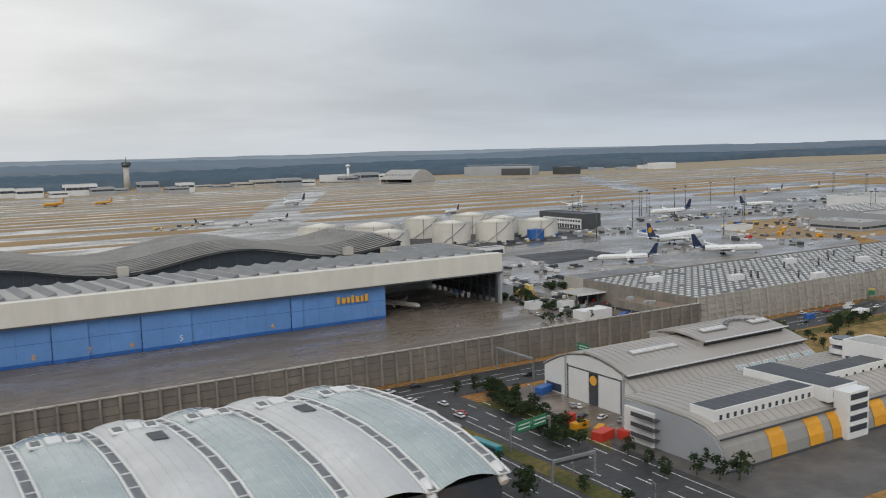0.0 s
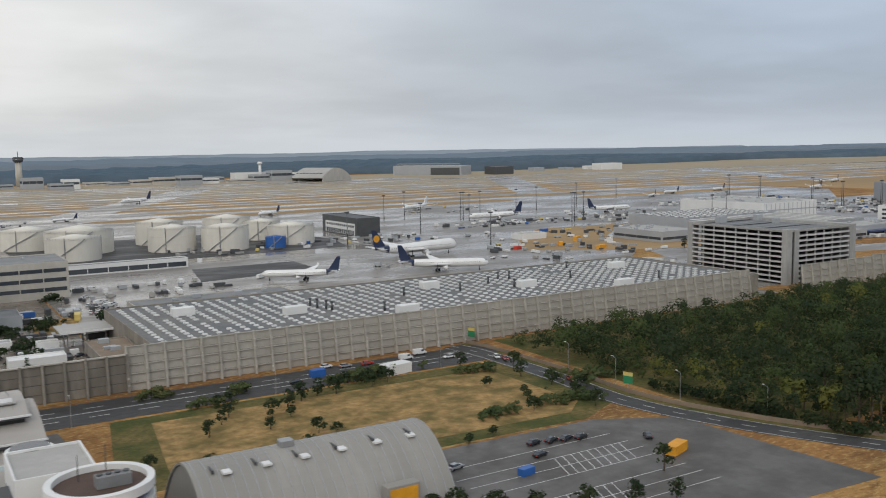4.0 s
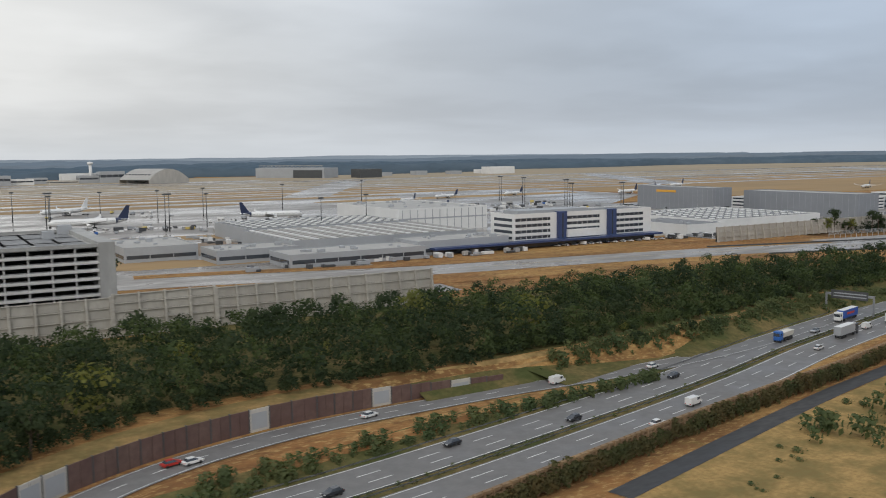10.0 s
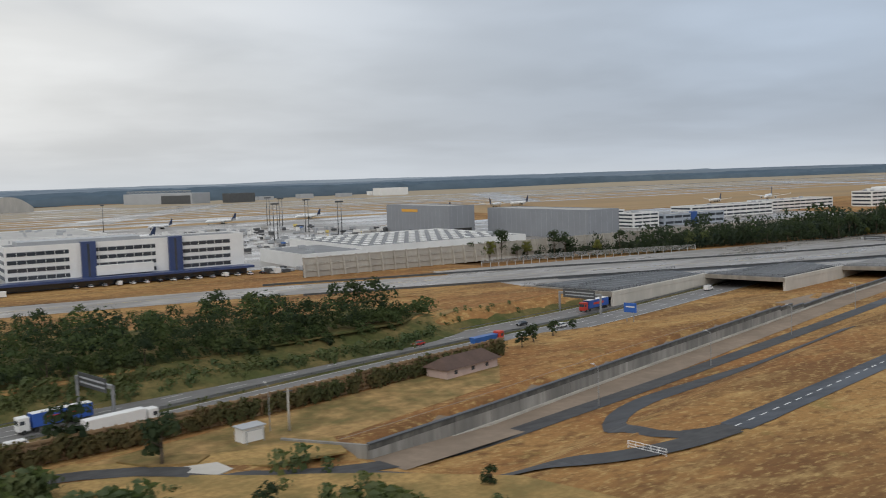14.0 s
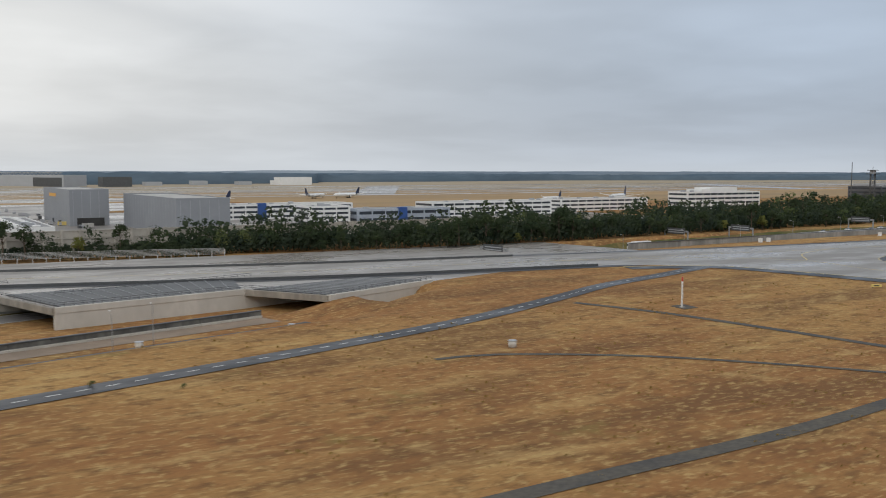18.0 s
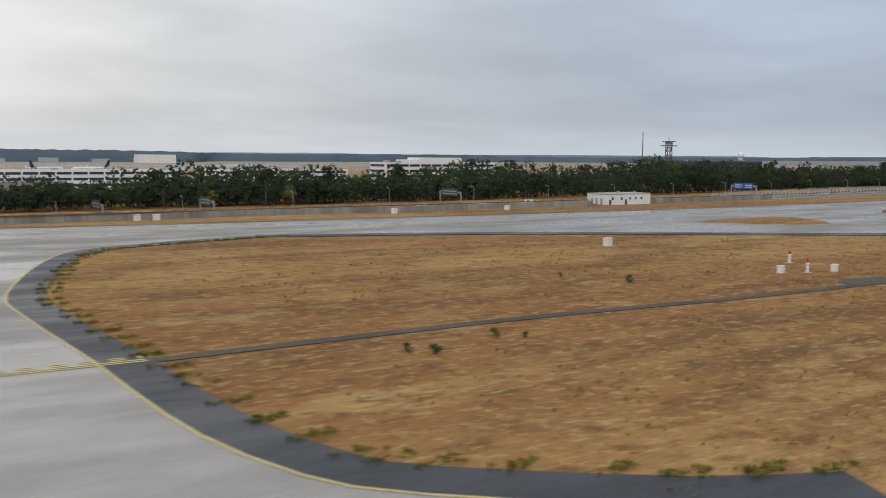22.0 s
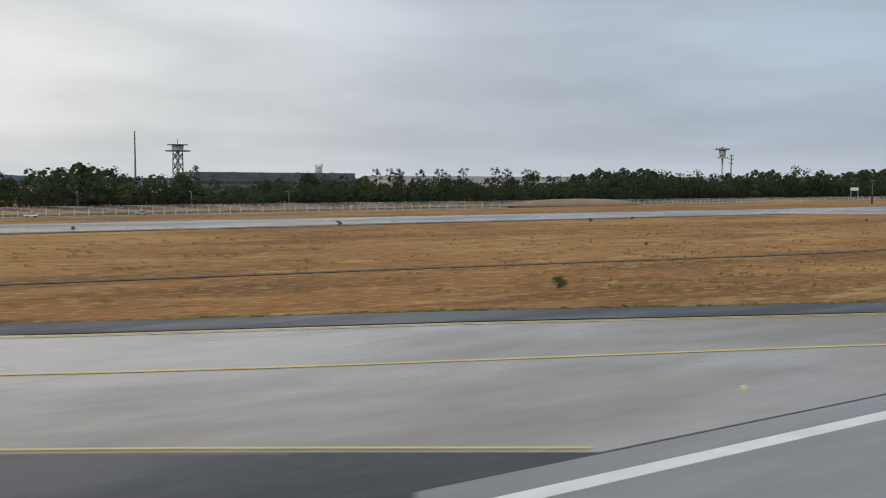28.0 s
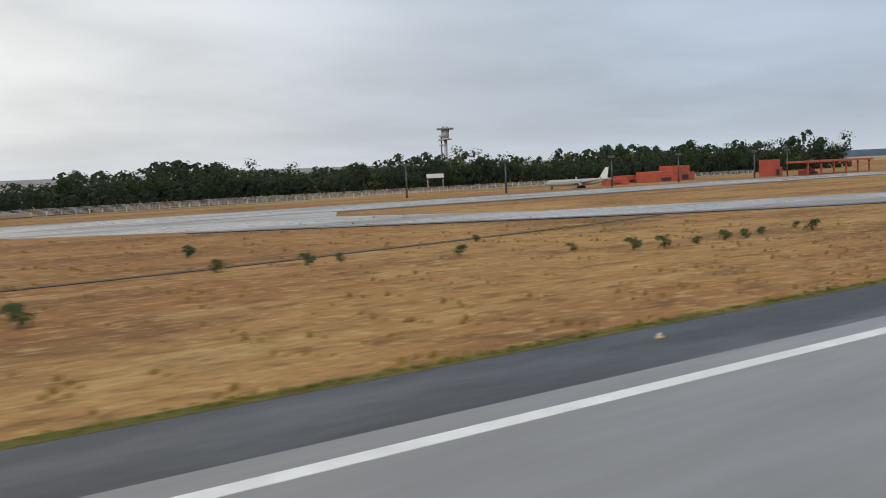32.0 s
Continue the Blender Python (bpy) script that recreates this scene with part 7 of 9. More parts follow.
def far_wood(name, edge, depth_rows, top, jag, x0, x1, step, material, label, seed):
    """Forest canopy: steep ragged front edge, then crowns running back."""
    r = np.random.RandomState(seed)
    xs = np.arange(x0, x1, step)
    rows_ = [edge(xs) * 1.0]
    zs = [np.zeros_like(xs) - 1]
    for k, dy in enumerate(depth_rows):
        rows_.append(edge(xs) + dy)
        zs.append(top + r.uniform(-jag, jag, len(xs)) + 5 * np.sin(xs / 700.0 + seed) + 3 * np.sin(xs / 230.0))
    P = np.stack([np.stack([xs, y, z], -1) for y, z in zip(rows_, zs)], 1)
    me = bpy.data.meshes.new(name)
    n0, n1 = P.shape[:2]
    me.vertices.add(n0 * n1)
    me.vertices.foreach_set("co", P.reshape(-1))
    ii_ = np.arange(n0 * n1).reshape(n0, n1)
    q = np.stack([ii_[:-1, :-1], ii_[1:, :-1], ii_[1:, 1:], ii_[:-1, 1:]], -1).reshape(-1, 4)
    me.loops.add(q.size)
    me.loops.foreach_set("vertex_index", q.reshape(-1))
    me.polygons.add(len(q))
    me.polygons.foreach_set("loop_start", np.arange(0, q.size, 4))
    me.update(calc_edges=True)
    me.materials.append(material)
    tagged(new(name, me), label, "woods", kind="stuff")


# three tiers of woods, each with more haze in its colour
far_wood("distant_woods", lambda x: 2330 + 90 * np.sin(x / 480.0) + 40 * np.sin(x / 170.0 + 1) + 220 * ramp01(x, 2200, 2330) - 420 * ramp01(x, 2700, 4600), (4, 60, 140, 230, 330, 450, 600, 800, 1050), 19, 4, -4000, 7600, 24, M_FAR, "distant forest beyond the airport with haze blue in its colour", 5)
far_wood("far_woods", lambda x: 3700 + 150 * np.sin(x / 900.0), (10, 200, 450, 800, 1300, 1900, 2600), 20, 5, -6000, 9000, 60, M_FAR2, "far forest along the horizon coloured blue-grey for haze", 6)
far_wood("far_hills", lambda x: 6900 + 100 * np.sin(x / 1500.0), (100, 700, 1600, 3000, 5000), 26, 5, -9000, 14000, 150, M_FAR3, "wooded hills at the horizon with haze in their pale colour", 7)

# ---- motorway, bridges, verges ----
def on_hwy(x, d):
    """Place and heading on the motorway at x, d metres to its left."""
    i = int(np.clip(np.searchsorted(HX, x), 1, len(HX) - 1))
    t_ = np.array([HX[i] - HX[i - 1], HY[i] - HY[i - 1]])
    t_ /= np.linalg.norm(t_)
    y = np.interp(x, HX, HY)
    return x - t_[1] * d, y + t_[0] * d, math.degrees(math.atan2(t_[1], t_[0]))


mk = []
for d in (2.2, 14.0, -2.2, -14.0):
    mk.append(ribbon(HWY, d - 0.14, d + 0.14, 0.13, hz))
for d in (5.9, 9.7, -5.9, -9.7):
    mk.append(dashes(HWY, d, 0.28, 6, 10, 0.13, hz))
tagged(part("motorway_markings", merge(*mk), M_WHITE), "white motorway lane lines and dashes", "marking", kind="structure")
strip("motorway_median", HWY, -1.6, 1.6, M_SCRUB, 0.12, "narrow overgrown median of the motorway", "verge", hz)
strip("motorway_verge_far", HWY, 14.5, 24, M_SCRUB, 0.06, "green verge beside the motorway", "verge", hz)
strip("wood_bank", [p for p in HWY if 815 < p[0] < 1090], 24, 60, M_SCRUB, 0.05, "rough green and straw bank below the wood", "verge", hz)
strip("track_bank_green", TRACK, -9, 5, M_SCRUB, 0.09, "green grassy bank beside the sandy track", "verge", hz)
strip("dirt_track", TRACK, -2.0, 2.0, M_FALLOW, 0.14, "narrow bare sandy track below the wood", "path", hz)
# guard rails
for d in (0.7, -0.7, 15.4):
    gr_ = thing("guard_rail", 0, 0, 0, 0, "galvanised steel motorway guard rail", "guard rail", kind="structure")
    ln = [p for p in offset_line(HWY, d) if 640 < p[0] < 1480]
    bm = bmesh.new()
    loft(bm, [[(p[0], p[1], hz(p[0], p[1]) + z) for z in (0.45, 0.6, 0.78)] for p in ln], False, False, False)
    bmesh.ops.solidify(bm, geom=bm.faces[:], thickness=0.08)
    part("rail", bm, M_STEEL, gr_)
    bm = bmesh.new()
    for p in ln[::1]:
        box(bm, p[0] - 0.06, p[0] + 0.06, p[1] - 0.05, p[1] + 0.05, hz(p[0], p[1]), hz(p[0], p[1]) + 0.7)
    part("posts", bm, M_DSTEEL, gr_)

# curved slip road with a rusty noise barrier
SLIP_ROAD = [p for p in SLIP if p[1] > 153]
strip("slip_road", SLIP_ROAD, -4.6, 4.6, M_HWY, 0.16, "curved grey asphalt slip road", "road", hz)
tagged(part("slip_markings", merge(dashes(SLIP_ROAD, 0, 0.25, 4, 6, 0.2, hz), ribbon(SLIP_ROAD, -4.1, -3.9, 0.2, hz), ribbon(SLIP_ROAD, 3.9, 4.1, 0.2, hz)), M_WHITE), "white slip road lines", "marking", kind="structure")
barrier = thing("rusty_noise_barrier", 0, 0, 0, 0, "tall rust-red panelled wall along a sunken slip road", "wall", kind="structure")
ln = [p for p in offset_line(SLIP, 6.6) if p[0] < 800]
rg = random.Random(3)
RIM = np.array(offset_line(SLIP, 15.5))


def a_out(p):
    """The spot on the bank's rim beside p."""
    q = RIM[np.argmin(np.hypot(RIM[:, 0] - p[0], RIM[:, 1] - p[1]))]
    return float(q[0]), float(q[1])


def rim_z(x, y):
    return hz(*a_out((x, y)))


for a, b in zip(ln, ln[1:]):
    d = (b - a)
    Ls = float(np.linalg.norm(d))
    z = -7.6
    top = 7.9 + min(0.0, hz(*a_out(a)) + 0.1) - 2.6 * ramp01(a[0], 735, 800)
    k = rg.random()
    for q in range(2):
        ob = part("panel", boxes((0.04 + q * Ls / 2, (q + 1) * Ls / 2 - 0.04, -0.12, 0.12, 0, top), bevel=0.03), M_PALECONC if k < 0.16 else M_RUST, barrier)
        ob.matrix_local = pose(a[0], a[1], z, 0, 0, math.degrees(math.atan2(d[1], d[0])))
    ob = part("post", boxes((-0.14, 0.14, -0.2, 0.2, 0, top + 0.2)), M_DSTEEL, barrier)
    ob.matrix_local = pose(a[0], a[1], z, 0, 0, math.degrees(math.atan2(d[1], d[0])))
    if k < 0.16:
        ob = part("painted_scrawl", boxes((0.6, Ls - 0.6, -0.15, -0.12, 3.2, top - 0.9)), M_GREYMETAL, barrier)
        ob.matrix_local = pose(a[0], a[1], z, 0, 0, math.degrees(math.atan2(d[1], d[0])))
PATH = [p for p in offset_line(SLIP, 10.5) if p[0] < 752 and p[1] > 163]
d = PATH[1] - PATH[0]
ob = part("return_panel", boxes((-0.2, 0.0, -3.9, 2.6, 0, 7.65 + rim_z(*PATH[0])), bevel=0.03), M_RUST, barrier)
ob.matrix_local = pose(PATH[0][0], PATH[0][1], -7.6, 0, 0, math.degrees(math.atan2(d[1], d[0])))
strip("barrier_path", PATH, -3.7, 4.6, M_VERGE, 0.06, "dry grass strip with a sandy path above the slip road", "path", rim_z)

# tall timber crib noise barrier on the near side, overgrown by a browned hedge
CRIB = smooth_line([(700, 108), (780, 127), (829, 137), (861, 143), (905, 153.5), (931, 161), (964, 165.5), (991, 171), (1015, 177), (1060, 189)], 4)
fence = thing("timber_crib_wall", 0, 0, 0, 0, "tall rusty timber crib wall overgrown with hedge", "wall", kind="structure")
hedge_l, hed = [], []
rh = random.Random(8)
cb, cbn = crown_arrays(70, 2.4, 1.5, 48, 0.38, 0.0, 6, 0.38, True)
for a, b in zip(CRIB, CRIB[1:]):
    d = b - a
    Ls = float(np.linalg.norm(d))
    ang_ = math.degrees(math.atan2(d[1], d[0]))
    top_ = 4.6
    bm = boxes((0, Ls, 0.1, 0.9, 0, top_ - 0.5))
    for k in range(5):
        box(bm, 0, Ls, -0.25, 0.1, 0.25 + k * 0.9, 0.7 + k * 0.9)
    for q in range(2):
        box(bm, q * Ls / 2 - 0.18, q * Ls / 2 + 0.18, -0.5, 0.2, 0, top_ - 0.1)
    ob = part("crib_section", bm, M_CRIB, fence)
    ob.matrix_local = pose(a[0], a[1], -0.1, 0, 0, ang_)
    for q in range(11):
        s = rh.uniform(0.6, 1.05)
        x, y = a[0] + rh.uniform(-2, 2), a[1] - rh.uniform(0.5, 1.8)
        hedge_l.append(cb * s * np.array([1, 0.8, 1.15]) + np.array([x, y, rh.uniform(-0.3, 1.2) + (1.0 if q > 8 and math.sin(a[0] / 7.0) > -0.3 else 0.0)]))
tagged(new("browned_hedge", quads_mesh("browned_hedge", np.concatenate(hedge_l), M_HEDGE, np.tile(cbn, (len(hedge_l), 1)))), "browned climbing hedge on the crib wall", "hedge", kind="stuff")
for p in offset_line(HWY, 19.5):
    if 900 < p[0] < 1120:
        for q in range(3):
            s = rh.uniform(0.4, 1.0)
            x, y = p[0] + rh.uniform(-4, 4), p[1] + rh.uniform(-2.5, 4)
            hed.append(cb * s + np.array([x, y, hz(x, y) - 0.2]))
for p in HWY:
    if 640 < p[0] < 1000:
        for q in range(4):
            s = rh.uniform(0.2, 0.42)
            x, y = p[0] + rh.uniform(-4, 4), p[1] + rh.uniform(-0.7, 0.7)
            hed.append(cb * s + np.array([x, y, hz(x, y)]))
# scrub inside the slip road loop and on the near rough ground
for _ in range(210):
    x = rh.uniform(696, 835)
    y = np.interp(x, [700, 760, 835], [163, 174, 182]) - rh.uniform(0, 8) * (1 - (x - 696) / 190)
    hed.append(cb * rh.uniform(0.5, 1.3) + np.array([x, y, hz(x, y) - 0.2]))
for _ in range(300):
    x = rh.uniform(815, 1010)
    y = np.interp(x, [815, 880, 930, 1010], [205, 209, 221, 236]) - min(6.0, abs(rh.gauss(0, 2.6)))
    hed.append(cb * rh.uniform(0.5, 1.5) + np.array([x, y, hz(x, y) - 0.2]))
for _ in range(190):
    x = rh.uniform(925, 1075)
    y = np.interp(x, [925, 966, 1020, 1056, 1075], [221, 228, 234, 240, 250]) - min(8.0, abs(rh.gauss(0, 3.2)))
    hed.append(cb * rh.uniform(0.5, 1.5) + np.array([x, y, hz(x, y) - 0.2]))
for _ in range(260):
    x = rh.uniform(760, 985)
    y = np.interp(x, [760, 850, 905, 985], [112, 134, 146, 150]) - rh.uniform(8, 42)
    if math.sin(x / 13.0) + math.sin(y / 9.0 + x / 31.0) > 0.35:
        hed.append(cb * rh.uniform(0.7, 1.9) + np.array([x, y, hz(x, y) - 0.2]))
for cx_, cy_, cr_, cn_ in ((862, 122, 9, 34), (897, 134, 6, 20), (912, 130, 6, 20), (945, 127, 8, 26), (940, 144, 4, 22), (890, 125, 7, 40), (906, 132, 8, 40), (904, 113, 6, 26), (926, 146, 5, 22), (884, 134, 6, 22), (934, 141, 7, 30), (948, 126, 5, 34), (976, 103, 7, 40), (850, 112, 10, 40)):
    for _ in range(cn_):
        x, y = cx_ + rh.gauss(0, cr_ * 0.5), cy_ + rh.gauss(0, cr_ * 0.4)
        hed.append(cb * rh.uniform(0.9, 2.0) + np.array([x, y, hz(x, y) - 0.2]))
# low brambles that spread between the taller shrubs
for _ in range(620):
    x, y = rh.uniform(780, 1000), rh.uniform(64, 148)
    if y < np.interp(x, [780, 838, 887, 925, 950, 975, 1000], [108, 127, 137, 146, 146, 126, 112]) and math.sin(x / 8.0 + 1.0) * math.sin(y / 6.0 + x / 40.0) > -0.05:
        hed.append(cb * np.array([1.3, 1.3, 0.5]) * rh.uniform(0.3, 0.8) + np.array([x, y, hz(x, y) - 0.15]))
tagged(new("verge_scrub", quads_mesh("verge_scrub", np.concatenate(hed), M_SHRUB, np.tile(cbn, (len(hed), 1)))), "green bramble scrub on the motorway verges", "scrub", kind="stuff")
NEARP = smooth_line([(760, 112), (838, 132.5), (887, 143), (925, 152.5), (942, 154.5), (958, 149), (975, 136), (1000, 134), (1046, 144), (1116, 161), (1190, 180), (1250, 196), (1290, 206)], 6)
strip("service_track", NEARP, -2.4, 2.4, M_ASPHALT, 0.1, "narrow grey service track", "road", hz)
strip("sunken_strip", [np.array(p, float) for p in WALLCUT], -9.0, -0.3, M_EARTH, 0.08, "bare sandy strip below the retaining wall", "ground", hz)
slab("rough_ground", [(700, 40), (960, 40), (1004, 70), (1012, 92), (1006, 110), (990, 124), (980, 131), (975, 134), (958, 147), (942, 152), (925, 150), (887, 140.6), (838, 130), (700, 96)], M_ROUGH, 0.05, "rough golden straw ground beside the service track", "ground")
slab("track_bank", [(925, 155), (942, 157), (960, 151.5), (977, 139), (990, 138), (992, 148), (975, 152), (950, 160)], M_ROUGH, 0.04, "golden dry grass round the substation", "ground")
slab("sand_heap", [(956, 156), (960, 150), (967, 147), (970, 150), (966, 154), (960, 158)], M_FALLOW, 0.35, "flat heap of pale sand", "ground")
slab("pale_patch", [(960, 148), (968, 139.5), (971, 141), (970, 146)], M_PALECONC, 0.07, "pale spilled gravel patch", "ground")
slab("house_yard", [(950, 158), (975, 150), (994, 147), (1040, 163), (1052, 180), (1040, 183), (1000, 171), (965, 162)], M_FALLOW, 0.06, "bare sandy yard beside the motorway", "ground")

strip("upper_earth_strip", [np.array(p, float) for p in WALLCUT], 0.4, 7.5, M_EARTH, 0.07, "bare brown earth strip above the retaining wall", "ground", hz)
# retaining wall in sections, stained concrete
cw = thing("retaining_wall", 0, 0, 0, 0, "long stained concrete retaining wall with a pale base", "wall", kind="structure")
cl = [np.array(p, float) for p in WALLCUT]
for a, b in zip(cl, cl[1:]):
    d = b - a
    Ls = float(np.linalg.norm(d))
    n = max(1, int(Ls / 9))
    ang_ = math.degrees(math.atan2(d[1], d[0]))
    for k in range(n):
        top_ = 4.3 - 2.3 * float(ramp01(a[0] + d[0] * (k + 0.5) / n, 1168, 1196))
        u0, u1 = k * Ls / n + 0.05, (k + 1) * Ls / n - 0.05
        for nm_, bx_, m_ in (("wall_section", (u0, u1, -0.35, 0.35, 0, top_ - 1.0), M_CUTWALL), ("wall_head", (u0, u1, -0.36, 0.36, top_ - 1.0, top_), M_WALLSTAIN), ("base_kerb", (u0, u1, -0.8, -0.36, 0, 0.9), M_WALLPOST), ("coping", (u0, u1, -0.5, 0.5, top_, top_ + 0.25), M_DARKROOF)):
            ob = part(nm_, boxes(bx_, bevel=0.04), m_, cw)
            ob.matrix_local = pose(a[0], a[1], -3.9, 0, 0, ang_)
ob = part("wing_wall", boxes((0, 17, -0.3, 0.3, 0, 4.3)), M_CUTWALL, cw)
ob.matrix_local = pose(994, 138, -3.9, 0, 0, 128)

# taxiway bridges over the motorway
br = thing("taxiway_bridge", 0, 0, 0, 0, "wide concrete taxiway bridge with grated side decks", "bridge", kind="structure")
deck = [(1148, 296), (1158, 255), (1226, 271), (1236, 238), (1288, 248), (1303, 224), (1345, 240), (1400, 256), (1480, 282), (1470, 346), (1330, 354), (1240, 364), (1150, 374)]
bm = prism(bmesh.new(), deck, -1.1, 0.03)
bmesh.ops.recalc_face_normals(bm, faces=bm.faces)
part("deck", bm, M_CONC, br)


def wall_between(name, p, q, z0, z1, th_, material, parent):
    d = np.array(q, float) - np.array(p, float)
    ob = part(name, boxes((0, float(np.linalg.norm(d)), -th_ / 2, th_ / 2, 0, z1 - z0), bevel=0.05), material, parent)
    ob.matrix_local = pose(p[0], p[1], z0, 0, 0, math.degrees(math.atan2(d[1], d[0])))
    return ob


for p, q in (((1158, 255), (1226, 271)), ((1236, 238), (1288, 248)), ((1303, 224), (1345, 240))):
    wall_between("pier_wall", p, q, -5.3, -0.9, 1.2, M_PALECONC, br)
    wall_between("edge_beam", p, q, -0.95, 0.6, 1.5, M_PALECONC, br)
for p, q in (((1148, 296), (1158, 255)), ((1226, 271), (1236, 238)), ((1288, 248), (1303, 224))):
    wall_between("portal_beam", p, q, -1.3, 0.45, 1.2, M_WALLRIB, br)
for p, q in (((1226, 271), (1420, 318)), ((1288, 248), (1420, 284)), ((1148, 296), (1420, 356))):
    wall_between("inner_wall", p, q, -5.3, -1.0, 0.8, M_PALECONC, br)
bm = bmesh.new()
v = [bm.verts.new(p) for p in ((1096, 268, -4.9), (1148, 296.5, -5.3), (1148, 296.5, 0.3), (1104, 272, -2.6))]
bm.faces.new(v)
bmesh.ops.solidify(bm, geom=bm.faces[:], thickness=0.7)
part("wing_wall", bm, M_PALECONC, br, "sloping concrete wing wall")
for poly in ([(1152, 294), (1161, 258), (1226, 273), (1228, 298)], [(1229, 272), (1238, 241), (1288, 251), (1294, 276)], [(1291, 249), (1304, 227), (1343, 242), (1332, 258)]):
    bm = prism(bmesh.new(), poly, 0.03, 0.35)
    bmesh.ops.recalc_face_normals(bm, faces=bm.faces)
    part("grating_deck", bm, M_DSTEEL, br, "grey steel grating deck")
    bm = bmesh.new()
    (xa, ya), (xb, yb), (xc, yc), (xd, yd) = poly
    for k in range(1, 14):
        u = k / 14
        tube(bm, (xa + (xd - xa) * u, ya + (yd - ya) * u, 0.42), (xb + (xc - xb) * u, yb + (yc - yb) * u, 0.42), 0.12, 0.12, 4)
    part("grating_bars", bm, M_STEEL, br)
for p, q in (((1148, 296), (1158, 255)), ((1158, 255), (1226, 271)), ((1226, 271), (1236, 238)), ((1236, 238), (1288, 248)), ((1288, 248), (1303, 224)), ((1303, 224), (1345, 240)), ((1160, 276), (1232, 294)), ((1240, 262), (1300, 276))):
    d_ = Vector((q[0] - p[0], q[1] - p[1], 0))
    n_ = max(2, int(d_.length / 2.4))
    bm = bmesh.new()
    for k in range(n_ + 1):
        c_ = Vector((p[0], p[1], 0.6)) + d_ * (k / n_)
        tube(bm, c_, c_ + Vector((0, 0, 1.1)), 0.06, 0.06, 4)
    for z_ in (1.15, 1.68):
        tube(bm, (p[0], p[1], z_), (q[0], q[1], z_), 0.07, 0.07, 4)
    part("railing", bm, M_DSTEEL, br, "dark steel railing")
for d in (-21.8, 21.8):
    ln = [p for p in offset_line(TAXI_MAIN, d) if 1060 < p[0] < 1420]
    bm = bmesh.new()
    loft(bm, [[(p[0], p[1] - 0.2, 0), (p[0], p[1] + 0.2, 0), (p[0], p[1] + 0.2, 0.9), (p[0], p[1] - 0.2, 0.9)] for p in ln], True, True, False)
    part("taxiway_kerb", bm, M_DSTEEL, br)
# concrete parapet of the motorway where it runs level with the field
mw = thing("motorway_parapet", 0, 0, 0, 0, "weathered concrete parapet wall along the motorway", "wall", kind="structure")
ln = [p for p in offset_line(HWY, -19.0) if 1480 < p[0] < 1900]
for a, b in zip(ln, ln[1:]):
    ob = wall_between("parapet_section", (a[0], a[1]), (b[0] - 0.08, b[1]), -2.0, 1.7, 0.5, M_CUTWALL, mw)
wall_between("parapet_rail", (ln[0][0], ln[0][1]), (ln[-1][0], ln[-1][1]), 1.7, 2.0, 0.3, M_DSTEEL, mw)


# ---- vehicles ----
def car_kind(paint, label, kind_="car"):
    th = thing(kind_, 0, 0, -500, 0, label, kind_)
    if kind_ == "car":
        bm = bmesh.new()
        side = [(-2.15, 0.35), (2.15, 0.35), (2.2, 0.75), (1.1, 0.92), (-1.7, 0.95), (-2.2, 0.85)]
        loft(bm, [[(x, s * 0.86, z) for x, z in side] for s in (-1, 1)], True, True, False)
        bmesh.ops.recalc_face_normals(bm, faces=bm.faces)
        bmesh.ops.bevel(bm, geom=bm.edges[:], offset=0.07, segments=2, affect="EDGES")
        part("body", bm, paint, th)
        bm = bmesh.new()
        loft(bm, [[(-1.75, -0.78, 0.9), (1.15, -0.78, 0.9), (1.15, 0.78, 0.9), (-1.75, 0.78, 0.9)], [(-1.3, -0.6, 1.42), (0.35, -0.6, 1.42), (0.35, 0.6, 1.42), (-1.3, 0.6, 1.42)]], True, True, False)
        part("cabin_glass", bm, M_GLASS, th)
        part("roof", boxes((-1.32, 0.36, -0.62, 0.62, 1.42, 1.48), bevel=0.02), paint, th)
        wb, wr, zz = (-1.35, 1.35), 0.33, 0.86
        lx = 2.2
    else:
        bm = bmesh.new()
        side = [(-2.6, 0.4), (2.6, 0.4), (2.65, 1.0), (1.9, 1.25), (1.3, 2.15), (-2.6, 2.2)]
        loft(bm, [[(x, s * 0.95, z) for x, z in side] for s in (-1, 1)], True, True, False)
        bmesh.ops.recalc_face_normals(bm, faces=bm.faces)
        bmesh.ops.bevel(bm, geom=bm.edges[:], offset=0.08, segments=2, affect="EDGES")
        part("body", bm, paint, th)
        bm = bmesh.new()
        loft(bm, [[(1.35, s * 0.8, 2.0) for s in (-1, 1)], [(1.95, s * 0.85, 1.3) for s in (-1, 1)]], False, False, False)
        bmesh.ops.solidify(bm, geom=bm.faces[:], thickness=0.1)
        part("windscreen", bm, M_GLASS, th)
        part("side_window", boxes((0.2, 1.3, -0.98, 0.98, 1.35, 1.95)), M_GLASS, th)
        wb, wr, zz = (-1.6, 1.7), 0.36, 0.95
        lx = 2.6
    for x in wb:
        for s in (-1, 1):
            w = part("wheel", tubes(((x, s * (zz - 0.15), wr), (x, s * (zz + 0.04), wr), wr), n=12), M_TYRE, th)
    for s in (-1, 1):
        part("headlight", boxes((lx - 0.06, lx + 0.03, s * 0.6 - 0.2, s * 0.6 + 0.2, 0.62, 0.78)), M_WHITE, th)
        part("tail_light", boxes((-lx - 0.03, -lx + 0.08, s * 0.65 - 0.15, s * 0.65 + 0.15, 0.65, 0.82)), M_RED, th)
    return th


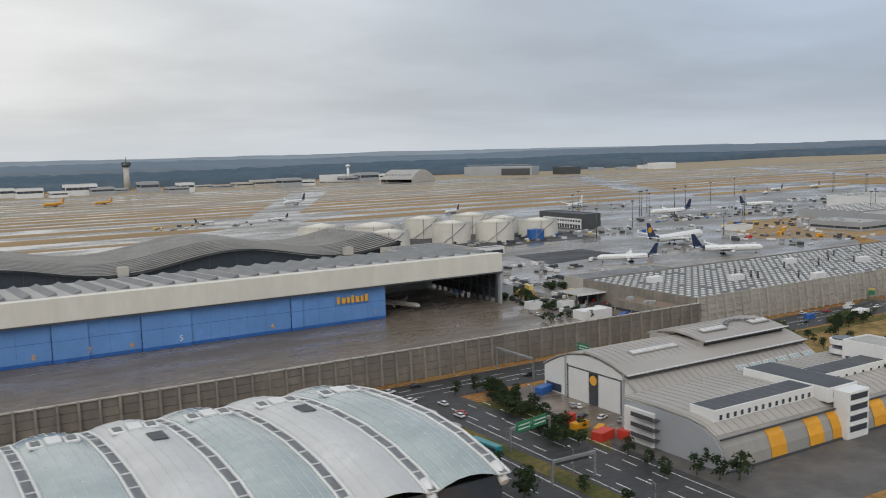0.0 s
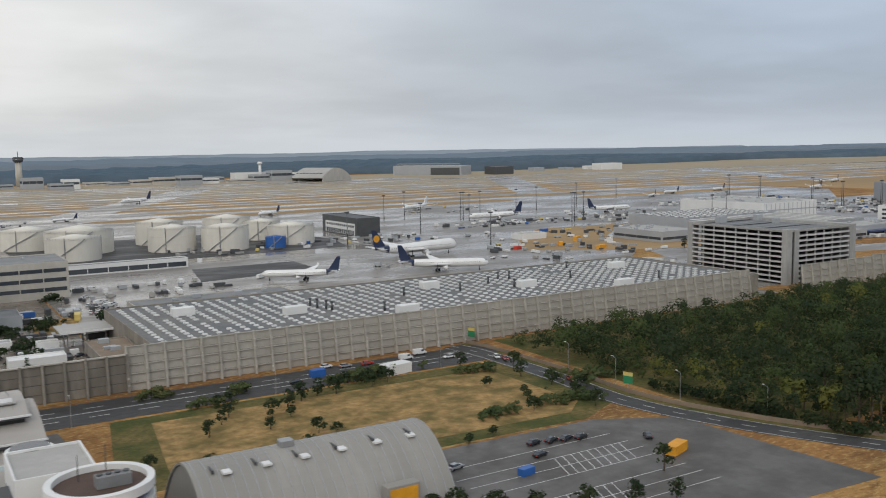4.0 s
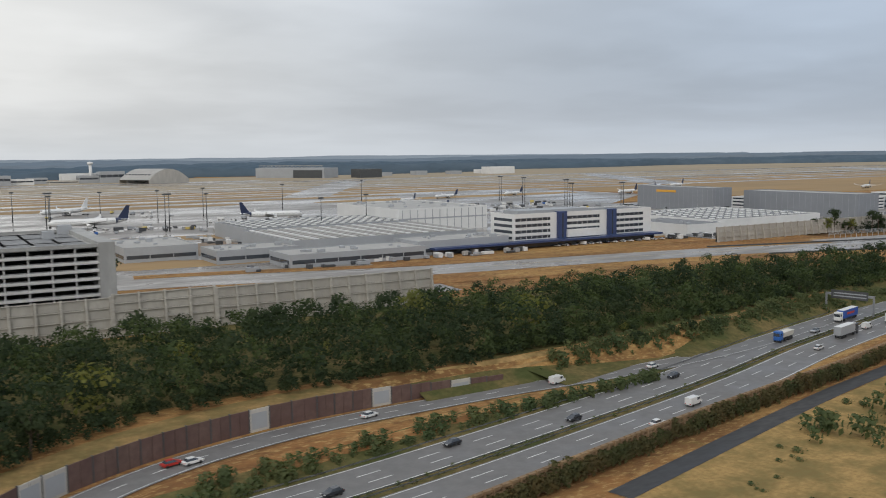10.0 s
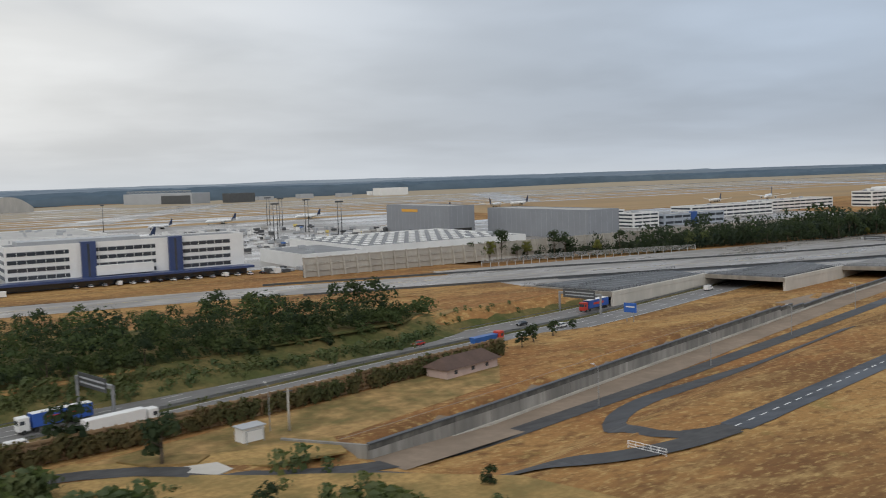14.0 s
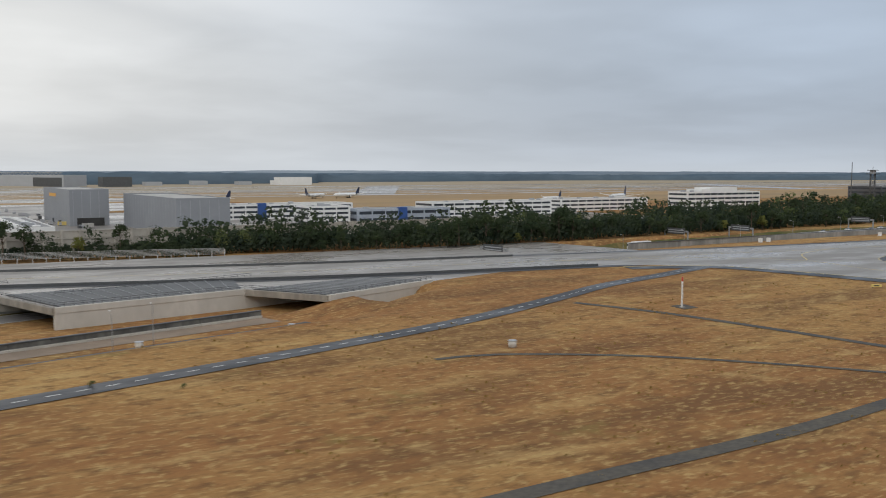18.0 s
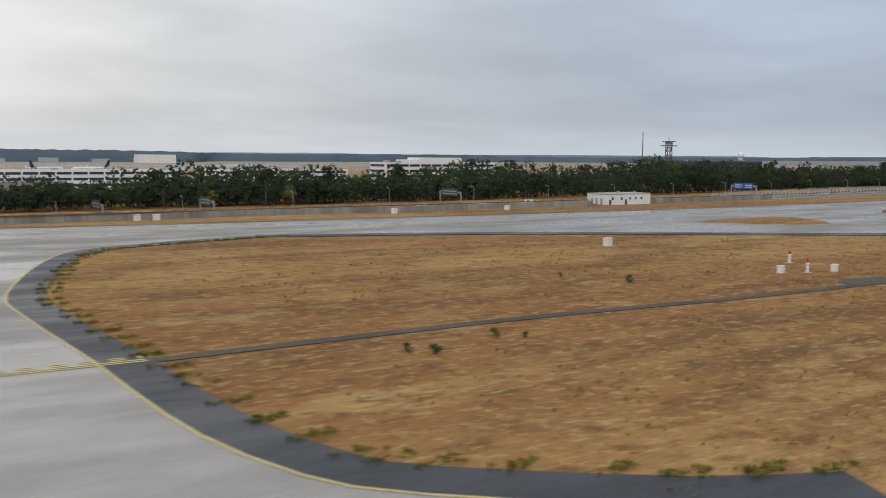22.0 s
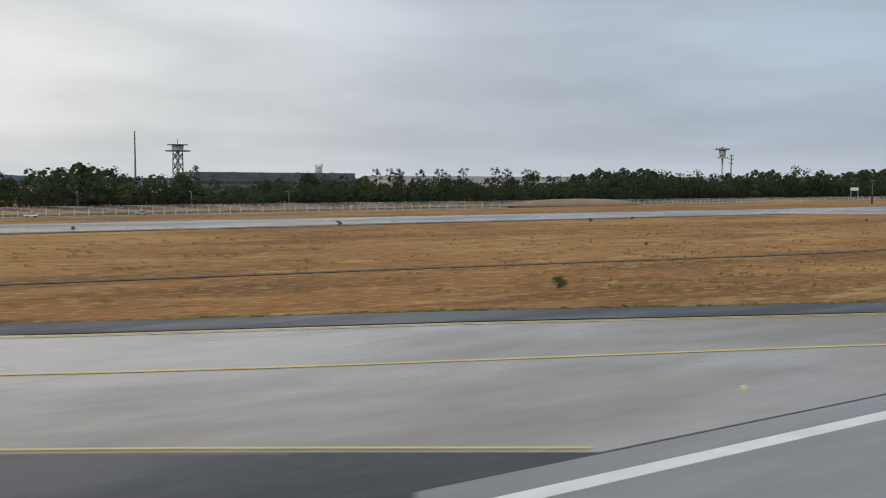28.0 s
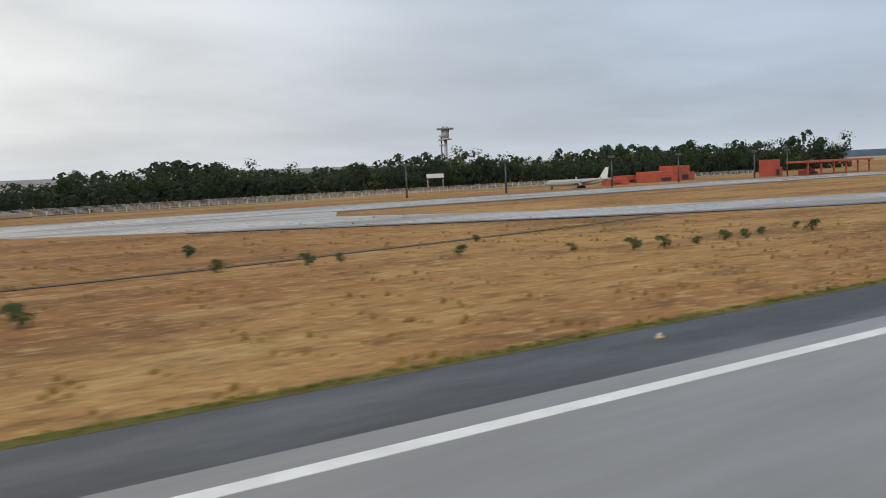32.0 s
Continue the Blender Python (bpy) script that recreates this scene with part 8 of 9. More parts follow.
M_CARDARK = mat("dark_car_paint", (0.025, 0.028, 0.035), 0.25, vary=0.2, coat=0.5)
M_CARSILVER = mat("silver_car_paint", (0.45, 0.46, 0.48), 0.3, metal=0.4, vary=0.08, coat=0.5)
M_CARRED = mat("red_car_paint", (0.45, 0.03, 0.02), 0.3, vary=0.1, coat=0.5)
M_TEAL = mat("teal_bus_paint", (0.02, 0.22, 0.24), 0.35, vary=0.1, coat=0.3)
M_CURTAIN = mat("blue_trailer_curtain", (0.03, 0.10, 0.40), 0.55, vary=0.2, scale=1.5, scale2=0.3)
CARS = {"w": car_kind(M_AIRWHITE, "white passenger car on the wet road"), "d": car_kind(M_CARDARK, "black passenger car on the wet road"), "s": car_kind(M_CARSILVER, "silver passenger car on the wet road"), "r": car_kind(M_CARRED, "red passenger car on the road"), "v": car_kind(M_AIRWHITE, "white delivery van on the wet road", "van")}


def park(k, x, y, rz, group="cars on the roads"):
    ob = copy_thing(CARS[k], pose(x, y, hz(x, y) + 0.12, 0, 0, rz))
    tagged(ob, group=group)


for k, x, y, rz in (("w", 132, 288, 0), ("s", 136, 267, 15), ("w", 151, 270, 10), ("w", 155, 245, 95), ("d", 162, 286, 0), ("w", 150, 284, 0), ("w", 193, 230, 60), ("w", 191, 216, 20), ("d", 187, 221, 20), ("s", 194, 210, 20), ("w", 135, 246, 90), ("r", 157, 247, 95), ("w", 158, 260, 95), ("s", 192, 232, 60), ("v", 361, 150, 20), ("d", 394, 174, 15), ("d", 398, 182, 15), ("d", 403, 181, 15), ("d", 407, 180, 15), ("d", 411, 179, 15), ("s", 372, 178, 15), ("d", 426, 170, 60), ("w", 332, 150, 10), ("w", 336, 148, 10), ("d", 340, 149, 10), ("w", 387, 288, 0), ("s", 393, 285, 0), ("r", 401, 284, 0), ("d", 370, 274, 180), ("v", 416, 283, 0), ("v", 424, 287, 0), ("w", 430, 276, 180), ("s", 300, 150, 90), ("d", 304, 150, 90), ("d", 296, 150, 90), ("w", 308, 149, 90), ("w", 290, 150, 90), ("d", 316, 148, 90), ("s", 320, 148, 90), ("r", 445, 262, 250), ("w", 444, 266, 250), ("r", 446, 226, 260), ("d", 205, 274, 180), ("w", 240, 280, 0), ("s", 262, 272, 180)):
    park(k, x, y, rz)
for k, x, y, rz in (("v", 346, 478, 30), ("w", 350, 480, 30), ("w", 341, 474, 30), ("w", 343, 468, 30), ("d", 346, 462, 30), ("v", 349, 466, 30), ("w", 352, 471, 30), ("w", 283, 370, 70), ("d", 330, 368, 30), ("w", 362, 407, 20), ("v", 361, 397, 20), ("w", 338, 452, 75), ("w", 341, 451, 75), ("s", 344, 450, 75), ("w", 347, 449, 75), ("d", 350, 448, 75), ("w", 353, 446, 75), ("v", 346, 531, 10), ("v", 352, 529, 10), ("w", 344, 503, 20), ("d", 302, 388, 40), ("s", 307, 386, 40), ("d", 299, 375, 15), ("d", 318, 358, 20), ("r", 331, 372, 20), ("d", 364, 392, 40), ("d", 291, 369, 70), ("s", 295, 357, 70), ("d", 322, 366, 70), ("d", 326, 361, 70), ("s", 285, 378, 60), ("w", 648, 352, 80), ("d", 652, 345, 80), ("s", 645, 360, 80), ("w", 650, 372, 80), ("w", 656, 330, 70)):
    park(k, x, y, rz, "cars inside the airport")
for i in range(16):
    park("wwsvwwdw"[i % 8], 1000 + i * 6.2, 437 - i * 0.4, 95, "cars in front of the cargo office")
for k, x, d, back in (("w", 639, -9, 0), ("d", 626, -5, 0), ("w", 695, 8, 1), ("d", 725, 5, 1), ("w", 717, -8, 0), ("v", 721, -11, 0), ("d", 792, 4, 1), ("v", 822, -9, 0), ("d", 842, 9, 1), ("d", 914, 8, 1), ("w", 901, -8, 0), ("s", 926, 4, 1), ("v", 944, -6, 0), ("r", 1063, 7, 1), ("w", 1113, -7, 0), ("d", 1108, 6, 1), ("w", 802, -12, 0), ("d", 760, 11, 1), ("v", 1215, -6, 0), ("w", 1660, 6, 1), ("w", 1690, 10, 1), ("s", 1705, 5, 1), ("w", 1722, 9, 1), ("v", 1745, 6, 1), ("d", 1768, 9, 1), ("w", 1800, 5, 1), ("w", 1640, -6, 0), ("s", 1580, 8, 1), ("w", 1835, 8, 1), ("d", 1870, 5, 1), ("w", 1910, 8, 1), ("w", 1990, 6, 1), ("s", 2030, 9, 1)):
    x_, y_, a_ = on_hwy(x, d)
    park(k, x_, y_, a_ + 180 * back, "cars on the motorway")
for k, x, y in (("d", 676, 163), ("w", 707, 181), ("r", 703, 182), ("w", 752, 191), ("v", 809, 192), ("w", 843, 191)):
    park(k, x, y, 15, "cars on the slip road")
for ob in CARS.values():
    for o in list(ob.children_recursive) + [ob]:
        bpy.data.objects.remove(o)


def lorry(x, y, rz, cab, box_m, label, length=13.6, tipper=False):
    th = thing("lorry", x, y, hz(x, y) + 0.12, rz, label, "truck", "lorries on the motorway")
    c = part("cab", boxes((length / 2, length / 2 + 2.4, -1.2, 1.2, 0.6, 3.6), bevel=0.15), cab, th)
    part("windscreen", boxes((length / 2 + 2.38, length / 2 + 2.44, -1.05, 1.05, 2.0, 3.0)), M_GLASS, c)
    part("side_window", boxes((length / 2 + 1.1, length / 2 + 2.1, -1.22, 1.22, 2.1, 2.9)), M_GLASS, c)
    if tipper:
        bm = bmesh.new()
        loft(bm, [[(-length / 2, -0.9, 1.3), (length / 2 - 0.6, -0.9, 1.3), (length / 2 - 0.6, 0.9, 1.3), (-length / 2, 0.9, 1.3)], [(-length / 2 - 0.3, -1.25, 3.0), (length / 2 - 0.3, -1.25, 3.0), (length / 2 - 0.3, 1.25, 3.0), (-length / 2 - 0.3, 1.25, 3.0)]], True, True, False)
        part("tipper_body", bm, box_m, th)
    else:
        b = part("trailer_box", boxes((-length / 2, length / 2 - 0.5, -1.27, 1.27, 1.1, 3.95), bevel=0.04), box_m, th)
        part("trailer_roof", boxes((-length / 2 + 0.05, length / 2 - 0.55, -1.22, 1.22, 3.95, 4.0)), M_WPAINT, b)
        part("side_stripe", boxes((-length / 4, length / 4, -1.3, 1.3, 2.2, 3.0)), M_RED if box_m is M_CURTAIN else box_m, b)
    part("chassis", boxes((-length / 2, length / 2 + 2.0, -0.5, 0.5, 0.6, 1.0)), M_DSTEEL, th)
    for wx_ in (-length / 2 + 1.4, -length / 2 + 2.7, -length / 2 + 4.0, length / 2 - 1.4, length / 2 + 1.3):
        for s in (-1, 1):
            part("wheel", tubes(((wx_, s * 0.9, 0.5), (wx_, s * 1.22, 0.5), 0.5), n=12), M_TYRE, th)
    return th


for x, d, back, cab, bx, lab, tp, ln_ in ((957, 6, 1, M_WPAINT, M_CURTAIN, "white cab lorry with a blue and red curtain trailer", False, 13.6), (908, 6, 1, M_BLUEPAINT, M_TANK, "blue cab tipper lorry with a pale body", True, 8), (962, -9, 0, M_WPAINT, M_WPAINT, "white box lorry on the motorway", False, 13.6), (616, 9, 1, M_BLUEPAINT, M_CURTAIN, "blue box lorry on the motorway", False, 7), (580, -8, 0, M_WPAINT, M_RED, "red trailer lorry on the motorway", False, 13.6), (1150, 6, 1, M_RED, M_CURTAIN, "red cab lorry with a blue trailer under the bridge", False, 13.6), (1075, -9, 0, M_RED, M_BLUEPAINT, "low red car carrier lorry", True, 10), (926, -6, 0, M_CARDARK, M_GREYMETAL, "grey trailer lorry on the motorway", False, 12), (1520, 8, 1, M_WPAINT, M_WPAINT, "white car transporter on the motorway", False, 12)):
    x_, y_, a_ = on_hwy(x, d)
    lorry(x_, y_, a_ + 180 * back, cab, bx, lab, ln_, tp)
lorry(341, 360, 60, M_WPAINT, M_CURTAIN, "blue and white lorry parked behind the wall", 8)
for x, y, rz, m_, lab in ((143, 212, 95, M_TEAL, "teal city bus on the access road"), (128, 206, 60, M_WPAINT, "white bus beside the silos"), (309, 334, 30, M_CURTAIN, "blue and white bus behind the wall")):
    bs = thing("bus", x, y, 0.12, rz, lab, "bus")
    part("body", boxes((-6, 6, -1.25, 1.25, 0.4, 3.1), bevel=0.15), m_, bs)
    part("window_band", boxes((-5.7, 5.7, -1.28, 1.28, 1.5, 2.5)), M_GLASS, bs)
    for wx_ in (-3.6, 3.8):
        for s in (-1, 1):
            part("wheel", tubes(((wx_, s * 1.0, 0.48), (wx_, s * 1.27, 0.48), 0.48), n=12), M_TYRE, bs)


# ---- gantries, signs, lamps, small buildings ----
def gantry(x, y, rz, span, h, face, label, z0=None, panels=1, second=True):
    z0 = hz(x, y) if z0 is None else z0
    th = thing("sign_gantry", x, y, z0, rz, label, "sign gantry")
    part("leg", boxes((-0.3, 0.3, -0.3, 0.3, 0, h), bevel=0.05), M_STEEL, th)
    if second:
        part("leg", boxes((-0.3, 0.3, span - 0.3, span + 0.3, 0, h), bevel=0.05), M_STEEL, th)
    part("crossbeam", boxes((-0.35, 0.35, -0.3, span + 0.3, h - 0.9, h), bevel=0.05), M_STEEL, th)
    for k in range(panels):
        w = span * 0.8 / panels
        y0 = span * 0.1 + k * span * 0.8 / panels
        s_ = part("sign_panel", boxes((-0.55, -0.4, y0 + 0.2, y0 + w - 0.2, h - 2.0, h + 1.2), bevel=0.03), face, th)
        for q in range(2):
            part("text_bar", boxes((-0.6, -0.55, y0 + 0.8, y0 + w - 1.2, h - 1.2 + q * 1.1, h - 0.8 + q * 1.1)), M_WHITE if face is not M_DSTEEL else M_GREYMETAL, s_)
    return th


x_, y_, a_ = on_hwy(966, 0)
gantry(x_, y_, a_, 17.5, 8.0, M_DSTEEL, "grey motorway sign gantry over the far carriageway")
x_, y_, a_ = on_hwy(1140, -3)
gantry(x_, y_, a_, 18, 7.5, M_DSTEEL, "dark motorway sign gantry before the bridge")
gantry(604, 127, 3, 20, 7.5, M_DSTEEL, "dark cantilever sign gantry over the motorway", second=False)
gantry(166, 211.5, 101.6, 17.5, 7.0, M_GREENSIGN, "white gantry with two green direction signs", 0, 2)
gantry(142, 180, -92, 14, 7.0, M_DSTEEL, "white gantry with a grey sign seen from behind", 0)
gantry(203, 268, 0, 24, 8.5, M_WPAINT, "white portal sign gantry over the boundary road", 0, 0)
gantry(235, 272, 0, 9, 7.0, M_GREENSIGN, "white sign gantry beside the noise wall", 0)
for x, d in ((1424, -4), (1596, 2), (1706, 4), (1560, 14)):
    x_, y_, a_ = on_hwy(x, d)
    gantry(x_, y_, a_, 16, 6.5, M_DSTEEL, "dark overhead motorway sign gantry")
x_, y_, a_ = on_hwy(1900, -4)
gantry(x_, y_, a_, 16, 7.0, M_BLUESIGN, "blue motorway direction sign on a gantry", None, 2)
sg = thing("blue_sign", 1125, 208, hz(1125, 208), 15, "blue motorway sign on two posts", "sign")
part("panel", boxes((-0.1, 0.1, 0, 4.5, 3.0, 6.0), bevel=0.05), M_BLUESIGN, sg)
part("text_bar", boxes((-0.14, -0.1, 0.6, 3.6, 4.6, 5.0)), M_WHITE, sg)
part("post", tubes(((0, 1, 0), (0, 1, 3), 0.12), n=6), M_STEEL, sg)
part("post", tubes(((0, 3.5, 0), (0, 3.5, 3), 0.12), n=6), M_STEEL, sg)
for x, y, m_ in ((450, 292, M_GREENSIGN), (452, 206, M_GREENSIGN)):
    s_ = thing("road_sign", x, y, 0, 200, "green and white direction sign on a post", "sign")
    part("panel", boxes((-0.08, 0.08, -1.6, 1.6, 2.6, 6.2), bevel=0.03), m_, s_)
    part("panel_head", boxes((-0.1, 0.1, -1.6, 1.6, 5.0, 6.2)), M_YELLOW, s_)
    part("post", tubes(((0, 0, 0), (0, 0, 2.7), 0.12), n=6), M_STEEL, s_)
lamp = thing("street_lamp", 0, 0, -500, 0, "slim grey street lamp with a curved arm", "street lamp")
part("pole", tubes(((0, 0, 0), (0, 0, 8.5), 0.11, 0.07), n=6), M_STEEL, lamp)
part("arm", tubes(((0, 0, 8.5), (1.6, 0, 8.9), 0.06), n=5), M_STEEL, lamp)
part("lamp_head", boxes((1.3, 2.1, -0.15, 0.15, 8.85, 9.0), bevel=0.03), M_WPAINT, lamp)
for x, y in ((150, 120), (149, 150), (149, 180), (149, 210), (178, 236), (240, 265), (300, 265), (360, 265), (420, 265), (456, 240), (455, 215), (458, 190), (466, 165), (1052, 144), (1100, 156), (1150, 170), (1205, 186), (1250, 199), (1240, 192), (984, 158)):
    copy_thing(lamp, pose(x, y, hz(x, y), 0, 0, 90))
for x in list(range(1500, 2100, 42)):
    x_, y_, a_ = on_hwy(x, 0)
    copy_thing(lamp, pose(x_, y_, hz(x_, y_), 0, 0, 90))
for o in list(lamp.children_recursive) + [lamp]:
    bpy.data.objects.remove(o)

wf = thing("white_railing", 1028.6, 110.5, 0, -80, "short white tubular railing beside the loop road", "railing")
for k in range(6):
    part("post", tubes(((k * 1.5, 0, 0), (k * 1.5, 0, 1.3), 0.07), n=6), M_WPAINT, wf)
for z_ in (0.35, 0.8, 1.28):
    part("rail", tubes(((0, 0, z_), (7.5, 0, z_), 0.06), n=6), M_WPAINT, wf)
hut = thing("small_house", 1040, 178, -0.3, 15, "small pink house with a brown hipped roof", "house")
part("wall", boxes((-9, 9, -3.2, 3.2, 0, 2.6)), M_PINKWALL, hut)
bm = bmesh.new()
v = [bm.verts.new(p) for p in ((-9.8, -4, 2.5), (9.8, -4, 2.5), (9.8, 4, 2.5), (-9.8, 4, 2.5), (-7, 0, 4.8), (7, 0, 4.8))]
for q in ((0, 1, 5, 4), (1, 2, 5), (2, 3, 4, 5), (3, 0, 4), (3, 2, 1, 0)):
    bm.faces.new([v[i] for i in q])
part("roof", bm, M_BROWNROOF, hut)
for x in (-6, 0, 5):
    part("window", boxes((x - 0.5, x + 0.5, -3.28, -3.2, 1.1, 2.0)), M_GLASS, hut)
sub = thing("substation", 979, 155, hz(979, 155), 10, "small pale transformer substation with steel frames", "substation")
part("kiosk", boxes((-2.2, 2.2, -1.4, 1.4, 0, 2.6), bevel=0.05), M_WPAINT, sub)
part("kiosk_roof", boxes((-2.5, 2.5, -1.7, 1.7, 2.6, 2.8)), M_GREYMETAL, sub)
part("frame", tubes(((-2, -2.4, 0), (-2, -2.4, 2.4), 0.1), ((1.5, -2.4, 0), (1.5, -2.4, 2.4), 0.1), ((-2, -2.4, 2.4), (1.5, -2.4, 2.4), 0.08), n=5), M_STEEL, sub)
pl = thing("power_pole", 987, 156, hz(987, 156), 0, "grey concrete pole with a crossarm", "pole")
part("pole", tubes(((0, 0, 0), (0, 0, 8), 0.25, 0.15), n=8), M_PALECONC, pl)
part("crossarm", boxes((-0.9, 0.9, -0.08, 0.08, 7.4, 7.6)), M_DSTEEL, pl)
for x, y, s in ((950, 166, 1.3), (962, 150, 1.15), (1075, 196, 0.75), (1068, 192, 0.6), (1085, 200, 0.6), (968, 118, 0.7), (978, 112, 0.6), (1114, 226, 0.5), (905, 130, 0.8), (880, 122, 0.7), (1000, 110, 0.5)):
    tr = tree_kind(int(x), 7.5, 3.0, M_TREE, "round green tree on rough grass", 380, 0.5, 0.08)
    tr.matrix_basis = pose(x, y, hz(x, y) - 0.1, 0, 0, x) @ Matrix.Scale(s, 4)
for x, y, s in ((179, 212, 0.5), (178, 229, 0.6), (179, 236, 0.75), (176, 246, 0.6), (178, 218, 0.6), (176, 250, 0.7), (190, 172, 1.0), (186, 166, 0.8), (112, 150, 1.0), (110, 142, 0.9), (118, 138, 0.8), (168, 268, 0.7), (176, 266, 0.8), (352, 150, 0.8), (360, 146, 0.85), (370, 143, 0.8), (380, 140, 0.8), (392, 138, 0.7), (402, 136, 0.6), (412, 150, 0.8), (340, 250, 0.6), (336, 244, 0.5), (346, 232, 0.5), (330, 235, 0.6), (358, 250, 0.7), (364, 254, 0.8), (370, 256, 0.7), (376, 255, 0.7), (310, 215, 0.6), (322, 208, 0.6), (436, 240, 0.7), (438, 226, 0.7), (437, 212, 0.8), (434, 200, 0.7), (440, 250, 0.8), (426, 262, 0.7), (300, 330, 0.5), (298, 345, 0.6), (297, 392, 0.8), (300, 400, 0.8), (748, 470, 0.9), (134, 181, 0.9), (130, 176, 1.0), (137, 198, 0.7), (128, 188, 0.9), (184, 155, 1.0), (180, 158, 0.8), (172, 176, 0.6), (174, 186, 0.7), (170, 168, 0.7), (178, 164, 0.7), (146, 172, 0.6), (148, 158, 0.6)):
    tr = tree_kind(int(x * 3 + y), 8.5, 3.2, M_TREE, "bushy dark green tree beside the road", 300, 0.55, 0.08)
    tr.matrix_basis = pose(x, y, -0.1, 0, 0, x) @ Matrix.Scale(s, 4)
shr = thing("shrub", 0, 0, -500, 0, "leafy green shrub on the verge", "shrub", "verge shrubs")
part("stem", tubes(((0, 0, -0.2), (0, 0, 1.5), 0.1, 0.05), n=5), M_BARK, shr)
sc_ = new("foliage", quads_mesh("foliage", crown_arrays(88, 4.0, 2.3, 260, 0.38, 0.02, 9), M_TREE))
sc_.parent = shr
rv_ = random.Random(14)
spots_ = [(rv_.uniform(0, 1), rv_.uniform(-5, 6)) for _ in range(46)]
for u, o in spots_:
    copy_thing(shr, pose(165 + 17 * u + o, 200 + 66 * u - o * 0.4, 0, 0, 0, rv_.uniform(0, 360)) @ Matrix.Scale(rv_.uniform(0.6, 1.35), 4))
for x, y in [(300, 415), (306, 420), (312, 416), (318, 421), (296, 421), (335, 518), (339, 522), (331, 514), (330, 400), (338, 402), (346, 398), (293, 372), (290, 392), (387, 261), (384, 266), (391, 263), (396, 259), (380, 268), (378, 262), (398, 266), (389, 256), (352, 247), (355, 240), (350, 243), (356, 222), (360, 219), (341, 262), (345, 266), (419, 235), (416, 206), (421, 216), (424, 222)] + [(300 + 5 * k + rv_.uniform(-2, 2), 150 + rv_.uniform(-6, 14)) for k in range(14)] + [(330 + 9 * k, 200 + rv_.uniform(-12, 12)) for k in range(8)]:
    copy_thing(shr, pose(x, y, 0, 0, 0, rv_.uniform(0, 360)) @ Matrix.Scale(rv_.uniform(0.5, 1.2), 4))
for o in list(shr.children_recursive) + [shr]:
    bpy.data.objects.remove(o)
for x, y, rz, w, d, h, m_, lab in ((196, 252, 20, 9, 3, 2.6, M_BLUEPAINT, "blue skip container on the forecourt"), (186, 198, 15, 8, 4, 2.8, M_RED, "red container on the verge"), (424, 158, 20, 7, 3, 2.4, M_ORANGE, "orange skip container in the car park"), (182, 207, 30, 5, 2.4, 1.8, M_ORANGE, "orange machine on the verge"), (180, 220, 20, 6, 2.6, 2.6, M_RED, "orange-red skip on the verge"), (179, 213, 10, 6, 3, 2.2, M_ORANGE, "orange skip container on the verge"), (178, 201, 15, 7, 4, 2.8, M_RED, "red flat container on the verge"), (384, 166, 10, 4, 2, 1.8, M_BLUEPAINT, "blue trailer in the car park"), (380, 279, 0, 5, 3, 2.5, M_BLUEPAINT, "blue cabin beside the road"), (404, 268, 10, 10, 5, 3.5, M_WPAINT, "white flat cabin on the field"), (722, 560, 30, 9, 3.5, 3.5, M_ORANGE, "orange digger on the building site"), (700, 505, 10, 8, 3, 3, M_ORANGE, "orange digger beside the garage"), (690, 540, 60, 6, 3, 3.2, M_ORANGE, "orange construction machine on bare ground"), (650, 540, 20, 7, 3, 2.5, M_RED, "red storage container on the apron edge"), (306, 332, 40, 7, 2.6, 2.6, M_GREYMETAL, "grey container behind the wall"), (330, 440, 80, 8, 2.6, 3, M_YELLOW, "yellow service truck on the apron")):
    c_ = thing("container", x, y, 0.0, rz, lab, "container")
    part("body", boxes((-w / 2, w / 2, -d / 2, d / 2, 0.02, h), bevel=0.06), m_, c_)
    for k in range(int(w / 1.2)):
        part("rib", boxes((-w / 2 + 0.5 + k * 1.2, -w / 2 + 0.65 + k * 1.2, -d / 2 - 0.06, d / 2 + 0.06, 0.2, h - 0.1)), m_, c_)
# apron ground equipment: tugs, dollies, loaders
rq = random.Random(21)
for k in range(110):
    zone = rq.choice(((560, 700, 640, 700), (420, 620, 500, 530), (740, 830, 730, 760), (880, 990, 720, 800), (760, 900, 860, 960), (640, 740, 560, 640), (260, 440, 1040, 1085), (1120, 1260, 600, 720)))
    x, y = rq.uniform(zone[0], zone[1]), rq.uniform(zone[2], zone[3])
    w = rq.uniform(2.5, 7)
    e = thing("baggage_cart", x, y, 0.1, rq.uniform(0, 180), "small apron vehicle or baggage cart", "apron vehicle", "apron equipment")
    part("body", boxes((-w / 2, w / 2, -1, 1, 0.4, rq.uniform(1.2, 2.8)), bevel=0.1), rq.choice((M_WPAINT, M_GREYMETAL, M_DSTEEL, M_GREYMETAL, M_WPAINT, M_CARSILVER, M_YELLOW)), e)
    part("wheels", tubes(((-w / 3, -1.05, 0.4), (-w / 3, 1.05, 0.4), 0.4), ((w / 3, -1.05, 0.4), (w / 3, 1.05, 0.4), 0.4), n=8), M_TYRE, e)

